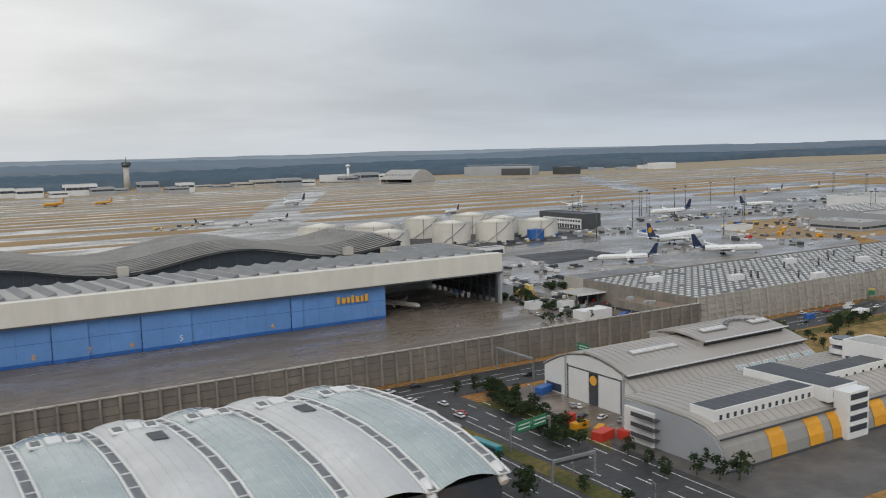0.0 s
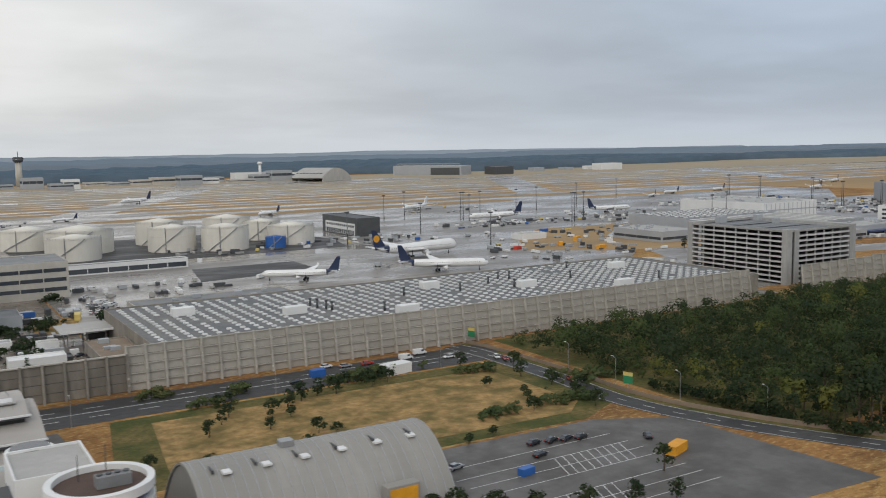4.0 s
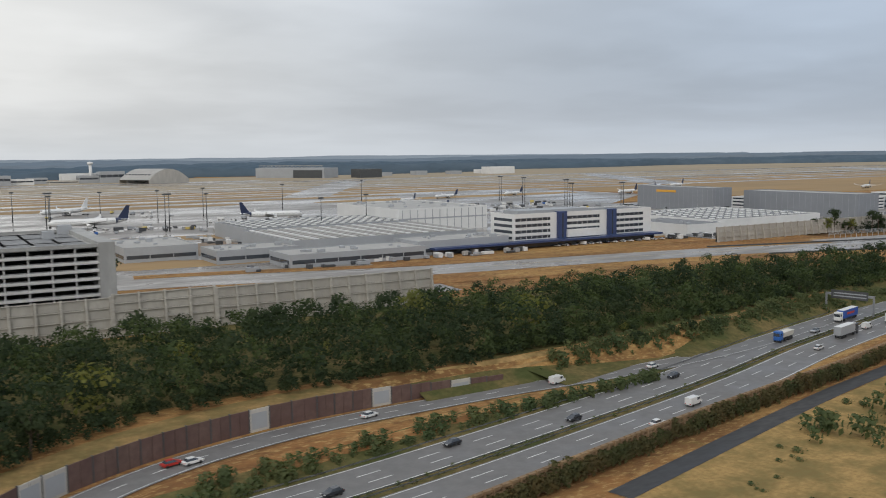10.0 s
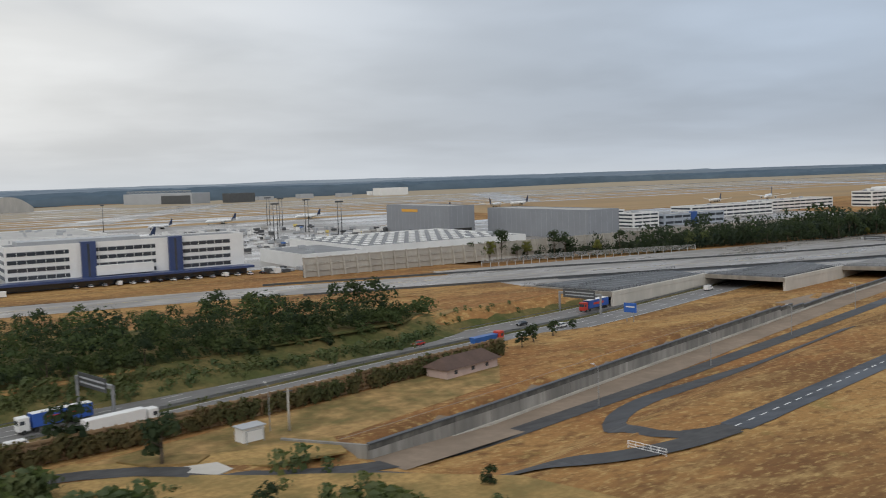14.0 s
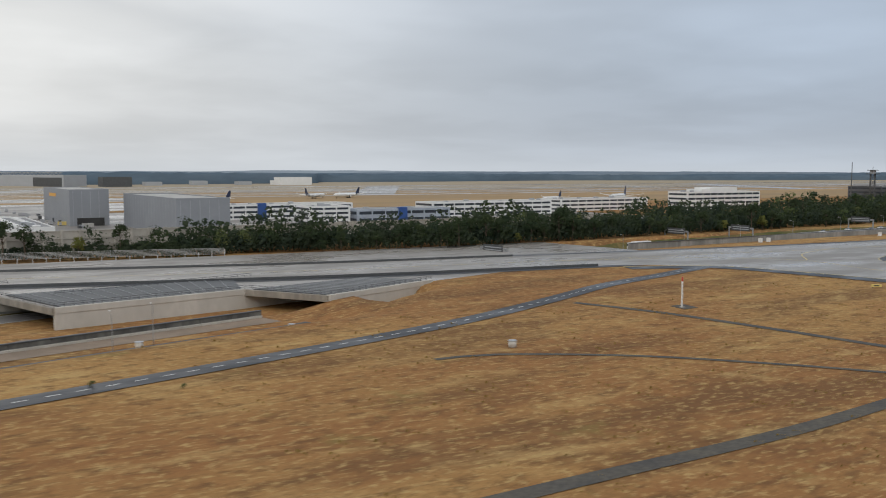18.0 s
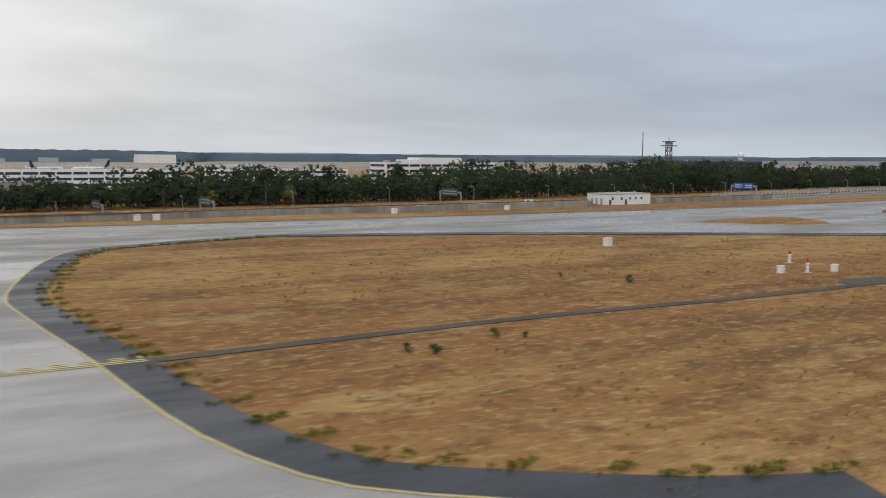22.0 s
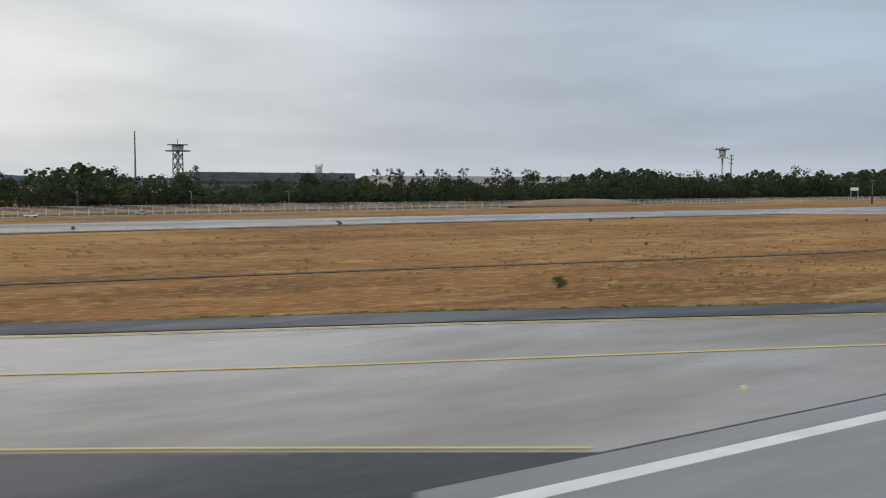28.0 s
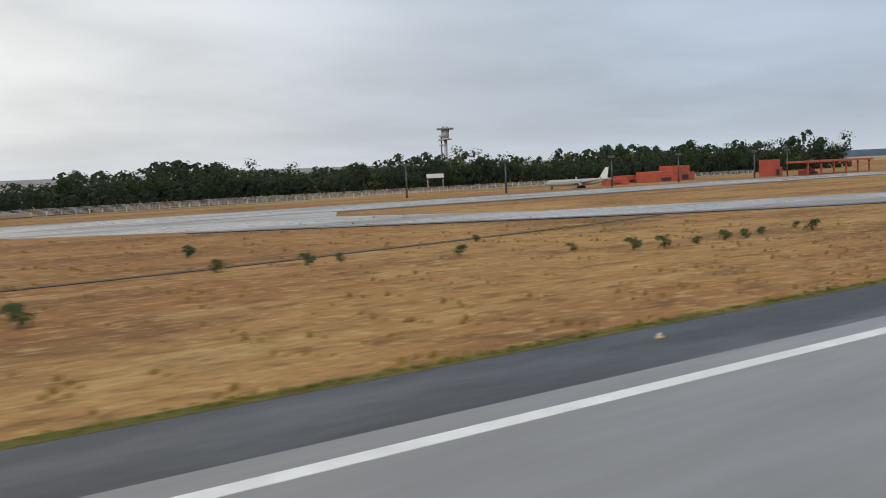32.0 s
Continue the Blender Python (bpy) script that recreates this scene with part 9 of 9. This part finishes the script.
# parked gear, pallets and containers too many to count
clutter_mats = [M_WPAINT, M_GREYMETAL, M_DSTEEL, M_CARSILVER, M_LIGHTROOF, M_YELLOW, M_BLUEPAINT, M_DARKROOF]
for nm_, lab_, zones_ in (("apron_clutter", "rows of apron gear and small vehicles on wet concrete", ((292, 345, 345, 372, 26), (296, 350, 392, 412, 22), (290, 420, 432, 470, 60), (330, 420, 480, 530, 30), (430, 640, 640, 700, 60), (620, 740, 470, 560, 46), (640, 720, 330, 420, 60), (700, 860, 700, 745, 50), (420, 640, 396, 420, 40))), ("cargo_clutter", "pallets, containers and vans in the cargo yard", ((1088, 1150, 424, 438, 40), (1110, 1320, 565, 720, 170), (850, 966, 642, 720, 50), (800, 970, 424, 436, 50), (1050, 1290, 720, 840, 120), (1160, 1320, 410, 452, 70), (740, 850, 560, 640, 50)))):
    bm = bmesh.new()
    for xa_, xb_, ya_, yb_, n_ in zones_:
        for _ in range(n_):
            x, y = rq.uniform(xa_, xb_), rq.uniform(ya_, yb_)
            w, d, h = rq.uniform(1.8, 7.5), rq.uniform(1.5, 2.6), rq.uniform(1.0, 3.0)
            if rq.random() < 0.5:
                w, d = d, w
            mi = rq.choice((0, 0, 0, 0, 1, 1, 1, 1, 2, 2, 2, 3, 3, 4, 4, 7, 7, 7)) if rq.random() < 0.96 else rq.choice((5, 6))
            box(bm, x, x + w, y, y + d, 0.3, h, mi)
            box(bm, x + 0.2, x + w - 0.2, y + 0.2, y + d - 0.2, 0.05, 0.3, 2)
    tagged(part(nm_, bm, clutter_mats), lab_, "apron equipment", kind="stuff")

# ---- airfield: service roads, shoulders, markings, marker poles ----
def line_strip(name, pts, w, material, z, label, step=5, category="path"):
    return strip(name, smooth_line(pts, step), -w / 2, w / 2, material, z, label, category, hz)


MAINSVC = smooth_line([(1052, 108), (1090, 116), (1159, 131), (1197, 140), (1259, 156), (1310, 171), (1350, 188), (1385, 204.5), (1416, 214), (1440, 222), (1453, 226)], 6)
strip("perimeter_road", MAINSVC, -3.0, 3.0, M_SHOULDER, 0.133, "narrow blue-grey perimeter road with centre dashes", "road", hz)
tagged(part("perimeter_dashes", dashes(MAINSVC, 0, 0.3, 2.4, 2.4, 0.17, hz), M_WHITE), "white centre dashes", "marking", kind="structure")
line_strip("field_path_1", [(1150, 76), (1202, 75), (1220, 74.3), (1258, 75.4), (1300, 75.6), (1330, 78), (1345, 79), (1362, 88), (1375, 93), (1420, 94), (1500, 95)], 3.1, M_PATH, 0.09, "narrow asphalt field path")
line_strip("field_path_2", [(1353, 181), (1360, 158), (1364, 130), (1367, 98), (1367, 91)], 2.6, M_PATH, 0.085, "narrow asphalt field path")
line_strip("field_path_3", [(1285, 139), (1297, 137), (1319, 122), (1338, 100), (1350, 82)], 1.6, M_PATH, 0.085, "overgrown narrow field path")
line_strip("field_path_4", [(1350, 80), (1353, 66), (1356, 50)], 2.6, M_PATH, 0.085, "narrow asphalt field path")
line_strip("field_path_5", [(1506, 93), (1560, 93), (1600, 90), (1640, 89), (1700, 86), (1740, 92), (1792, 96), (1822, 102)], 2.2, M_PATH, 0.085, "narrow dark asphalt field path")
line_strip("field_path_6", [(1950, 113), (2010, 105), (2093, 94), (2180, 97), (2260, 98), (2300, 103), (2340, 110), (2372, 118)], 1.4, M_PATH, 0.085, "overgrown narrow field path")
line_strip("loop_road", [(1160, 158), (1116, 150), (1083, 145), (1062, 141), (1049, 135), (1041, 127), (1037, 118), (1041, 110), (1055, 108), (1073, 112)], 4.6, M_ASPHALT, 0.115, "curved asphalt loop road")
line_strip("loop_road_2", [(984, 133), (992, 127), (1000, 121), (1009, 114), (1022, 108), (1036, 106), (1050, 107)], 5.0, M_ASPHALT, 0.3, "asphalt track beside the loop road", 2)

slab("pole_pad", [(1369, 158), (1374, 158.5), (1375, 164), (1370, 164)], M_PATH, 0.1, "small asphalt pad round the marker pole", "path")
for x, y in ((1304, 141.3), (1243, 182), (1282, 199)):
    c_ = thing("shaft_head", x, y, hz(x, y), 0, "short pale concrete shaft head in dry grass", "shaft", "shaft heads")
    part("ring", tubes(((0, 0, 0), (0, 0, 1.3), 0.8), n=16), M_PALECONC, c_)
    part("cover", tubes(((0, 0, 1.3), (0, 0, 1.42), 0.88), n=16), M_GREYMETAL, c_)

# dark shoulders and yellow lines of the taxiways
BR_W = smooth_line([(1425, 240), (1442, 233), (1458, 221), (1467, 185), (1471, 160), (1474, 137), (1474, 96), (1472, 81), (1470, 64), (1471, 49), (1469, 32)], 5)
BR_E = smooth_line([(1577, 224), (1545, 216), (1526, 206), (1515, 183), (1505, 146.5), (1504.5, 127), (1506.5, 95), (1507, 80), (1508, 66), (1511, 54), (1516, 47), (1530, 36), (1540, 31)], 5)
strip("branch_shoulder_west", BR_W, -8.0, 0.0, M_SHOULDER, 0.155, "dark asphalt taxiway shoulder", "taxiway")
strip("branch_shoulder_east", BR_E, 0.0, 5.0, M_SHOULDER, 0.155, "dark asphalt taxiway shoulder", "taxiway")
EX_N = smooth_line([(1577, 224), (1640, 200), (1752, 137), (1848, 96), (1916, 59.5), (1937, 47), (1953.6, 37.5), (1962, 32.5)], 8)
EX_F = smooth_line([(1812, 188), (1844, 151), (1896, 104), (1918, 89.5), (1955, 73), (1983, 63), (2012, 51), (2030, 44), (2043, 39.5), (2056, 37), (2085, 32), (2106, 29.2)], 8)
strip("exit_shoulder_near", EX_N, -6.5, 0.0, M_SHOULDER, 0.158, "dark asphalt taxiway shoulder", "taxiway")
strip("exit_shoulder_far", EX_F, 0.0, 6.0, M_SHOULDER, 0.158, "dark asphalt taxiway shoulder", "taxiway")
EX2_N = smooth_line([(2300, 178), (2361, 131), (2413, 101), (2520, 60), (2590, 37)], 8)
strip("second_exit_shoulder", EX2_N, -3.0, 0.5, M_SHOULDER, 0.158, "dark asphalt taxiway shoulder", "taxiway")
for d in (-24.0, 24.0):
    strip("taxiway_shoulder", [p for p in TAXI_MAIN if p[0] > 1170], d - 2.5, d + 2.5, M_SHOULDER, 0.11, "dark asphalt taxiway shoulder", "taxiway")
YL = smooth_line([(1420, 268), (1470, 252), (1494, 232), (1500, 215), (1493, 189), (1487.6, 137), (1484, 98), (1484, 86), (1486, 69), (1491, 56), (1500, 42), (1515, 28)], 5)
YL2 = smooth_line([(1560, 250), (1525, 240), (1503, 222)], 5)
YL3 = smooth_line([(1620, 240), (1700, 208), (1800, 150), (1870, 102), (1917, 75), (1954, 56.8), (1978, 47.4), (2002, 38.6), (2024, 29.5), (2036, 25)], 8)
YL4 = smooth_line([(1752, 138.6), (1848, 97.6), (1916, 60.6), (1937, 48.1), (1953.6, 38.6), (1969, 29.3)], 8)
YL5 = smooth_line([(1844, 149.4), (1896, 102.4), (1918, 88.4), (1955, 71.9), (1983, 61.9), (2012, 50), (2030, 43), (2043, 38.5), (2056, 36), (2085, 31), (2106, 28.9)], 8)
ym = [ribbon(y_, -0.22, 0.22, 0.18) for y_ in (YL, YL2, YL3)]
ym += [ribbon(BR_W, 0.05, 0.6, 0.18), ribbon(BR_E, -0.45, -0.15, 0.18), ribbon(YL4, -0.14, 0.14, 0.18), ribbon(YL5, -0.13, 0.13, 0.18), ribbon(YL5, -0.65, -0.39, 0.18), ribbon([p for p in TAXI_MAIN if p[0] > 900], -0.15, 0.15, 0.18)]
for q in (-1.2, -0.4, 0.4, 1.2):
    a, b = np.array((1468.5, 95.6 + q)), np.array((1511.0, 93.7 + q))
    ym.append(ribbon([a, b], -0.2, 0.2, 0.19) if q < 0 else dashes([a, b], 0, 0.4, 1.6, 1.2, 0.19))
tagged(part("taxiway_lines", merge(*ym), M_YELLOW), "yellow taxiway guide lines", "marking", kind="structure")
wl_ = []
for ln_, o_ in ((EX2_N, 0.6),):
    wl_.append(ribbon(ln_, o_ - 0.15, o_ + 0.15, 0.17))
tagged(part("taxiway_edge_lines", merge(*wl_), M_WALLPOST), "pale taxiway edge lines", "marking", kind="structure")
# green fringe of fresh grass beside the shoulders
fr = []
rfz = random.Random(30)
tuft = crown_arrays(90, 0.26, 0.6, 13, 0.15, 0.0, 4)
for k in range(2000):
    x = rfz.uniform(1950, 2420)
    y = 36.6 + abs(rfz.gauss(0, 0.55))
    if x < 2085:
        y = np.interp(x, [1918, 1956, 1986, 2012, 2030, 2043, 2060, 2085], [94.5, 78.4, 68.6, 57.5, 50.5, 46.4, 43.2, 39]) + abs(rfz.gauss(0, 0.8))
    fr.append(tuft * np.array([1, 1, 0.7]) * rfz.uniform(0.3, 0.85) + np.array([x, y, 0]))
for k in range(800):
    u = rfz.randrange(len(BR_E))
    p = offset_line(BR_E, 5.4)[u]
    fr.append(tuft * rfz.uniform(0.5, 1.3) + np.array([p[0] + rfz.uniform(-2, 2), p[1] + rfz.uniform(-0.6, 0.6), 0]))
M_FRESH = mat("fresh_grass", (0.21, 0.205, 0.055), 0.8, vary=0.3, scale=1.5, scale2=0.2, color2=(0.30, 0.26, 0.08), spec=0.2)
leafy(M_FRESH, 0.5, 1.1)
strip("fresh_verge", smooth_line([(1956, 79), (1986, 69.2), (2012, 58.1), (2030, 51.1), (2043, 47), (2060, 43.8), (2085, 39.6), (2105, 37.6), (2200, 37.2), (2300, 37.2), (2440, 37.2)], 6), -0.7, 0.6, M_FRESH, 0.05, "narrow green grass edge beside the shoulder", "grass")
tagged(new("grass_fringe", quads_mesh("grass_fringe", np.concatenate(fr), M_FRESH)), "green grass fringe along the runway shoulder", "grass", kind="stuff")
# dry tufts over the field near the path
M_STRAW = mat("straw_tufts", (0.36, 0.24, 0.09), 0.95, vary=0.4, scale=1.0, scale2=0.1, color2=(0.27, 0.17, 0.07), spec=0.1)
leafy(M_STRAW, 0.5, 1.1)
tf = []
tuft2 = crown_arrays(91, 0.26, 0.8, 10, 0.17, 0.0, 4)
for k in range(4500):
    x, y = rfz.uniform(1240, 2360), 34 + rfz.random() ** 1.6 * 150
    if 1462 < x < 1522 or (1560 < x < 2090 and y > np.interp(x, [1560, 1640, 1752, 1848, 1946], [226, 196, 130, 86, 34]) and y < np.interp(x, [1560, 1806, 1844, 1955, 2085], [260, 196, 158, 86, 44])):
        continue
    if x < 1400 and y < 40 or 1850 < x < 1960 and y < 37.5 or y < 37.2:
        continue
    if abs(y - 93) < 3 and x < 1830:
        continue
    tf.append(tuft2 * np.array([1, 1, 0.8]) * rfz.uniform(0.5, 1.5) + np.array([x, y, hz(x, y) - 0.05]))
tagged(new("dry_tufts", quads_mesh("dry_tufts", np.concatenate(tf), M_STRAW)), "dry grass tufts on the airfield", "grass", kind="stuff")


def marker_pole(x, y, h, label="red and white banded marker pole"):
    th = thing("marker_pole", x, y, 0, 0, label, "marker pole", "marker poles")
    n = max(4, int(h / 0.9))
    for k in range(n):
        part("band", tubes(((0, 0, h * k / n), (0, 0, h * (k + 1) / n), 0.2 if h > 5 else 0.27), n=8), M_RED if k % 2 == n % 2 - 1 or k == n - 1 else M_WPAINT, th)
    part("lamp", tubes(((0, 0, h), (0, 0, h + 0.3), 0.12), n=8), M_RED, th)
    part("foot", boxes((-0.6, 0.6, -0.6, 0.6, 0, 0.12)), M_PALECONC, th)


marker_pole(1371, 161, 7.5)
marker_pole(1634, 104, 2.6)
marker_pole(1645, 116, 2.4)
marker_pole(1658, 77, 4.6)
for x, y, k_ in ((1636, 159.5, 1.0), (1629, 106, 0.7), (1640, 102.5, 0.7), (1700, 285, 1.0), (1650, 286, 1.0), (1560, 290, 1.0), (1566, 290, 1.0)):
    c_ = thing("white_cabinet", x, y, 0, 12, "small white equipment cabinet on the airfield", "cabinet", "equipment cabinets")
    part("body", boxes((-0.9 * k_, 0.9 * k_, -0.7 * k_, 0.7 * k_, 0.12, 1.9 * k_), bevel=0.05), M_WPAINT, c_)
    part("lid", boxes((-k_, k_, -0.8 * k_, 0.8 * k_, 1.9 * k_, 1.9 * k_ + 0.1)), M_WPAINT, c_)
    part("plinth", boxes((-k_, k_, -0.8 * k_, 0.8 * k_, 0, 0.12)), M_PALECONC, c_)
for x, y in ((1448, 158),):
    c_ = thing("yellow_sign", x, y, 0, -30, "low yellow taxiway sign", "sign", "taxiway signs")
    part("panel", boxes((-1.6, 1.6, -0.12, 0.12, 0.35, 1.15), bevel=0.03), M_YELLOW, c_)
    part("text_bar", boxes((-0.8, 0.8, -0.15, -0.12, 0.6, 0.9)), M_DARK, c_)
    part("leg", boxes((-1.2, -1.1, -0.05, 0.05, 0, 0.35), (1.1, 1.2, -0.05, 0.05, 0, 0.35)), M_DSTEEL, c_)
for k in range(24):
    x = 1480 + k * 42
    l_ = thing("edge_light", x, 31.4 if x < 1940 else 33.5, 0.1, 0, "small runway edge light with a pale base", "light", "runway lights")
    part("base", tubes(((0, 0, 0), (0, 0, 0.12), 0.2), n=10), M_YELLOW, l_)
    part("dome", tubes(((0, 0, 0.12), (0, 0, 0.3), 0.11, 0.07), n=8), M_WPAINT, l_)
fh2 = thing("field_building", 1762, 296, 0, 0, "flat white single-storey airfield building", "building")
part("wall", boxes((0, 27, 0, 12, 0, 4.6)), M_WPAINT, fh2)
part("roof", boxes((-0.2, 27.2, -0.2, 12.2, 4.6, 4.95), bevel=0.05), M_LIGHTROOF, fh2)
for x in (4, 9.5, 14.5, 18, 21.5):
    part("window", boxes((x - 0.5, x + 0.5, -0.08, 0, 2.2, 3.3)), M_GLASS, fh2)
part("door", boxes((11.5, 12.7, -0.08, 0, 0.1, 2.3)), M_DBLUE, fh2)
part("door", boxes((2.0, 3.2, -0.08, 0, 0.1, 2.3)), M_DBLUE, fh2)
for y in (2, 5, 8):
    part("side_door", boxes((-0.08, 0, y, y + 1.6, 0.1, 2.8)), M_GREYMETAL, fh2)
part("roof_vent", boxes((12, 13, 5, 6, 4.95, 5.7)), M_GREYMETAL, fh2)
part("roof_vent", boxes((20, 20.6, 3, 3.6, 4.95, 5.8)), M_GREYMETAL, fh2)
for nm_, pts_, h in (("perimeter_fence", [(1190, 388), (1250, 379), (1320, 362)], 2.6), ("field_fence", [(1860, 322), (2000, 352), (2120, 366), (2300, 378), (2420, 392), (2560, 398), (2750, 380)], 2.6)):
    ln_ = smooth_line(pts_, 5)
    f_ = thing(nm_, 0, 0, 0, 0, "galvanised wire mesh fence with posts", "fence", kind="structure")
    pm_ = None
    for p in ln_:
        if pm_ is None:
            ob = part("post", boxes((-0.13, 0.13, -0.13, 0.13, 0, h)), M_GALV, f_)
            pm_ = ob.data
        else:
            ob = new("post", pm_)
            ob.parent = f_
        ob.location = (p[0], p[1], hz(p[0], p[1]))
    for k in range(6):
        bm = bmesh.new()
        for a, b in zip(ln_, ln_[1:]):
            tube(bm, (a[0], a[1], 0.2 + k * (h - 0.3) / 5), (b[0], b[1], 0.2 + k * (h - 0.3) / 5), 0.08, 0.08, 4, caps=False)
        part("wire", bm, M_GALV, f_)


def lattice(x, y, h, w, label):
    th = thing("lattice_tower", x, y, 0, 20, label, "tower")
    for sx in (-1, 1):
        for sy in (-1, 1):
            part("leg", tubes(((sx * w, sy * w, 0), (sx * w * 0.8, sy * w * 0.8, h), 0.35), n=6), M_DSTEEL, th)
    bm = bmesh.new()
    n = int(h / (2 * w))
    for k in range(n):
        z0, z1 = h * k / n, h * (k + 1) / n
        for sx, sy, tx, ty in ((-1, -1, 1, -1), (1, -1, 1, 1), (1, 1, -1, 1), (-1, 1, -1, -1)):
            tube(bm, (sx * w * 0.9, sy * w * 0.9, z0), (tx * w * 0.9, ty * w * 0.9, z1), 0.2, 0.2, 4)
            tube(bm, (tx * w * 0.9, ty * w * 0.9, z0), (sx * w * 0.9, sy * w * 0.9, z1), 0.2, 0.2, 4)
    part("bracing", bm, M_DSTEEL, th)
    part("platform", boxes((-w * 2.2, w * 2.2, -w * 2.2, w * 2.2, h, h + 0.8), bevel=0.1), M_DSTEEL, th)
    part("upper_platform", boxes((-w * 1.8, w * 1.8, -w * 1.8, w * 1.8, h + 4, h + 4.6)), M_DSTEEL, th)
    part("cabin", boxes((-w, w, -w, w, h + 0.8, h + 4)), M_GREYMETAL, th)
    part("aerial", tubes(((0, 0, h + 4.6), (0, 0, h + 8), 0.25), n=6), M_DSTEEL, th)


lattice(2111, 590, 31, 2.6, "dark steel lattice radar tower with platforms")
ma = thing("radio_mast", 2086, 598, 0, 0, "slender tall grey radio mast", "mast")
part("mast", tubes(((0, 0, 0), (0, 0, 44), 0.7, 0.35), n=6), M_DSTEEL, ma)
tw = thing("radar_tower", 2683, 640, 0, 30, "slim grey radar tower with a broad top platform", "tower")
for s_ in (-1.5, 1.5):
    part("leg", tubes(((s_, 0, 0), (s_, 0, 38), 0.8, 0.7), n=10), M_STEEL, tw)
for k in range(8):
    part("brace", boxes((-0.9, 0.9, -0.2, 0.2, 4 + k * 4, 4.5 + k * 4)), M_DSTEEL, tw)
part("lower_platform", tubes(((0, 0, 37.4), (0, 0, 38.6), 5.4), n=20), M_GREYMETAL, tw, "grey service platform")
part("head", tubes(((0, 0, 38.6), (0, 0, 46.0), 2.8, 3.6), n=20), M_LIGHTROOF, tw, "pale flaring tower head")
part("top_platform", tubes(((0, 0, 46.0), (0, 0, 47.4), 7.2), n=20), M_ROOFGREY, tw, "broad grey top platform")
for k in range(5):
    part("antenna", tubes(((-5 + 2.5 * k, 0, 47.4), (-5 + 2.5 * k, 0, 48.8), 0.25), n=6), M_DSTEEL, tw)
t2 = thing("slim_tower", 2654, 604, 0, 0, "slim dark pole tower with stacked antenna rings", "tower")
part("pole", tubes(((0, 0, 0), (0, 0, 40), 0.7, 0.5), n=8), M_DSTEEL, t2)
for z_, w_ in ((31, 2.0), (35, 2.6), (38.5, 2.0)):
    part("antenna_ring", tubes(((0, 0, z_), (0, 0, z_ + 1.1), w_), n=12), M_GREYMETAL, t2)

# fire practice ground
for x, y, w, d, h in ((2604, 330, 24, 12, 5.5), (2625, 336, 16, 12, 8), (2590, 340, 12, 8, 4), (2560, 318, 16, 5, 3), (2668, 308, 9, 9, 9), (2690, 300, 12, 6, 3)):
    c_ = thing("practice_block", x, y, 0, 10, "stacked red steel containers on the practice ground", "container")
    part("lower_container", boxes((-w / 2, w / 2, -d / 2, d / 2, 0, h * 0.55), bevel=0.1), M_PRACTICE, c_)
    part("upper_container", boxes((-w / 2, w * 0.2, -d / 2, d / 2, h * 0.55, h), bevel=0.1), M_PRACTICE, c_)
    # dark sheet on the steel paints the shade of an opening
    part("opening", boxes((-w * 0.3, w * 0.1, -d / 2 - 0.06, -d / 2, 0.5, h * 0.4)), M_DARK, c_)
cg = thing("red_canopy", 2700, 292, 0, 8, "long red steel canopy on posts", "canopy")
part("roof", boxes((-40, 40, -6, 6, 6.5, 7.6), bevel=0.1), M_PRACTICE, cg)
for k in range(6):
    part("post", boxes((-38 + k * 15, -37.2 + k * 15, -5, -4.2, 0, 6.5)), M_PRACTICE, cg)
for x, y in ((2440, 318), (2478, 300), (2540, 300), (2585, 300), (2630, 290), (2660, 292)):
    light_mast(x, y, 13, "slim practice ground lamp post")
wb = thing("white_gate_sign", 2480, 356, 0, 10, "white panel raised on posts near trees", "sign")
part("panel", boxes((-5.5, 5.5, -0.3, 0.3, 7.4, 9.4), bevel=0.1), M_WPAINT, wb)
for x in (-5, 5):
    part("post", tubes(((x, 0, 0), (x, 0, 7), 0.25), n=6), M_STEEL, wb)
eb = thing("earth_bank", 2260, 372, 0, 0, "low bare earth bank on the field", "ground")
bm = bmesh.new()
bmesh.ops.create_uvsphere(bm, u_segments=24, v_segments=10, radius=1)
bmesh.ops.scale(bm, verts=bm.verts, vec=(46, 7, 3.4))
part("mound", bm, M_EARTH, eb)

# the whole place stands at half size, so that the fast approach keeps a lawful pace
for ob in list(scene.objects):
    if ob.parent is None and ob.type in {"MESH", "EMPTY"}:
        ob.matrix_basis = Matrix.Scale(SIZE, 4) @ ob.matrix_basis
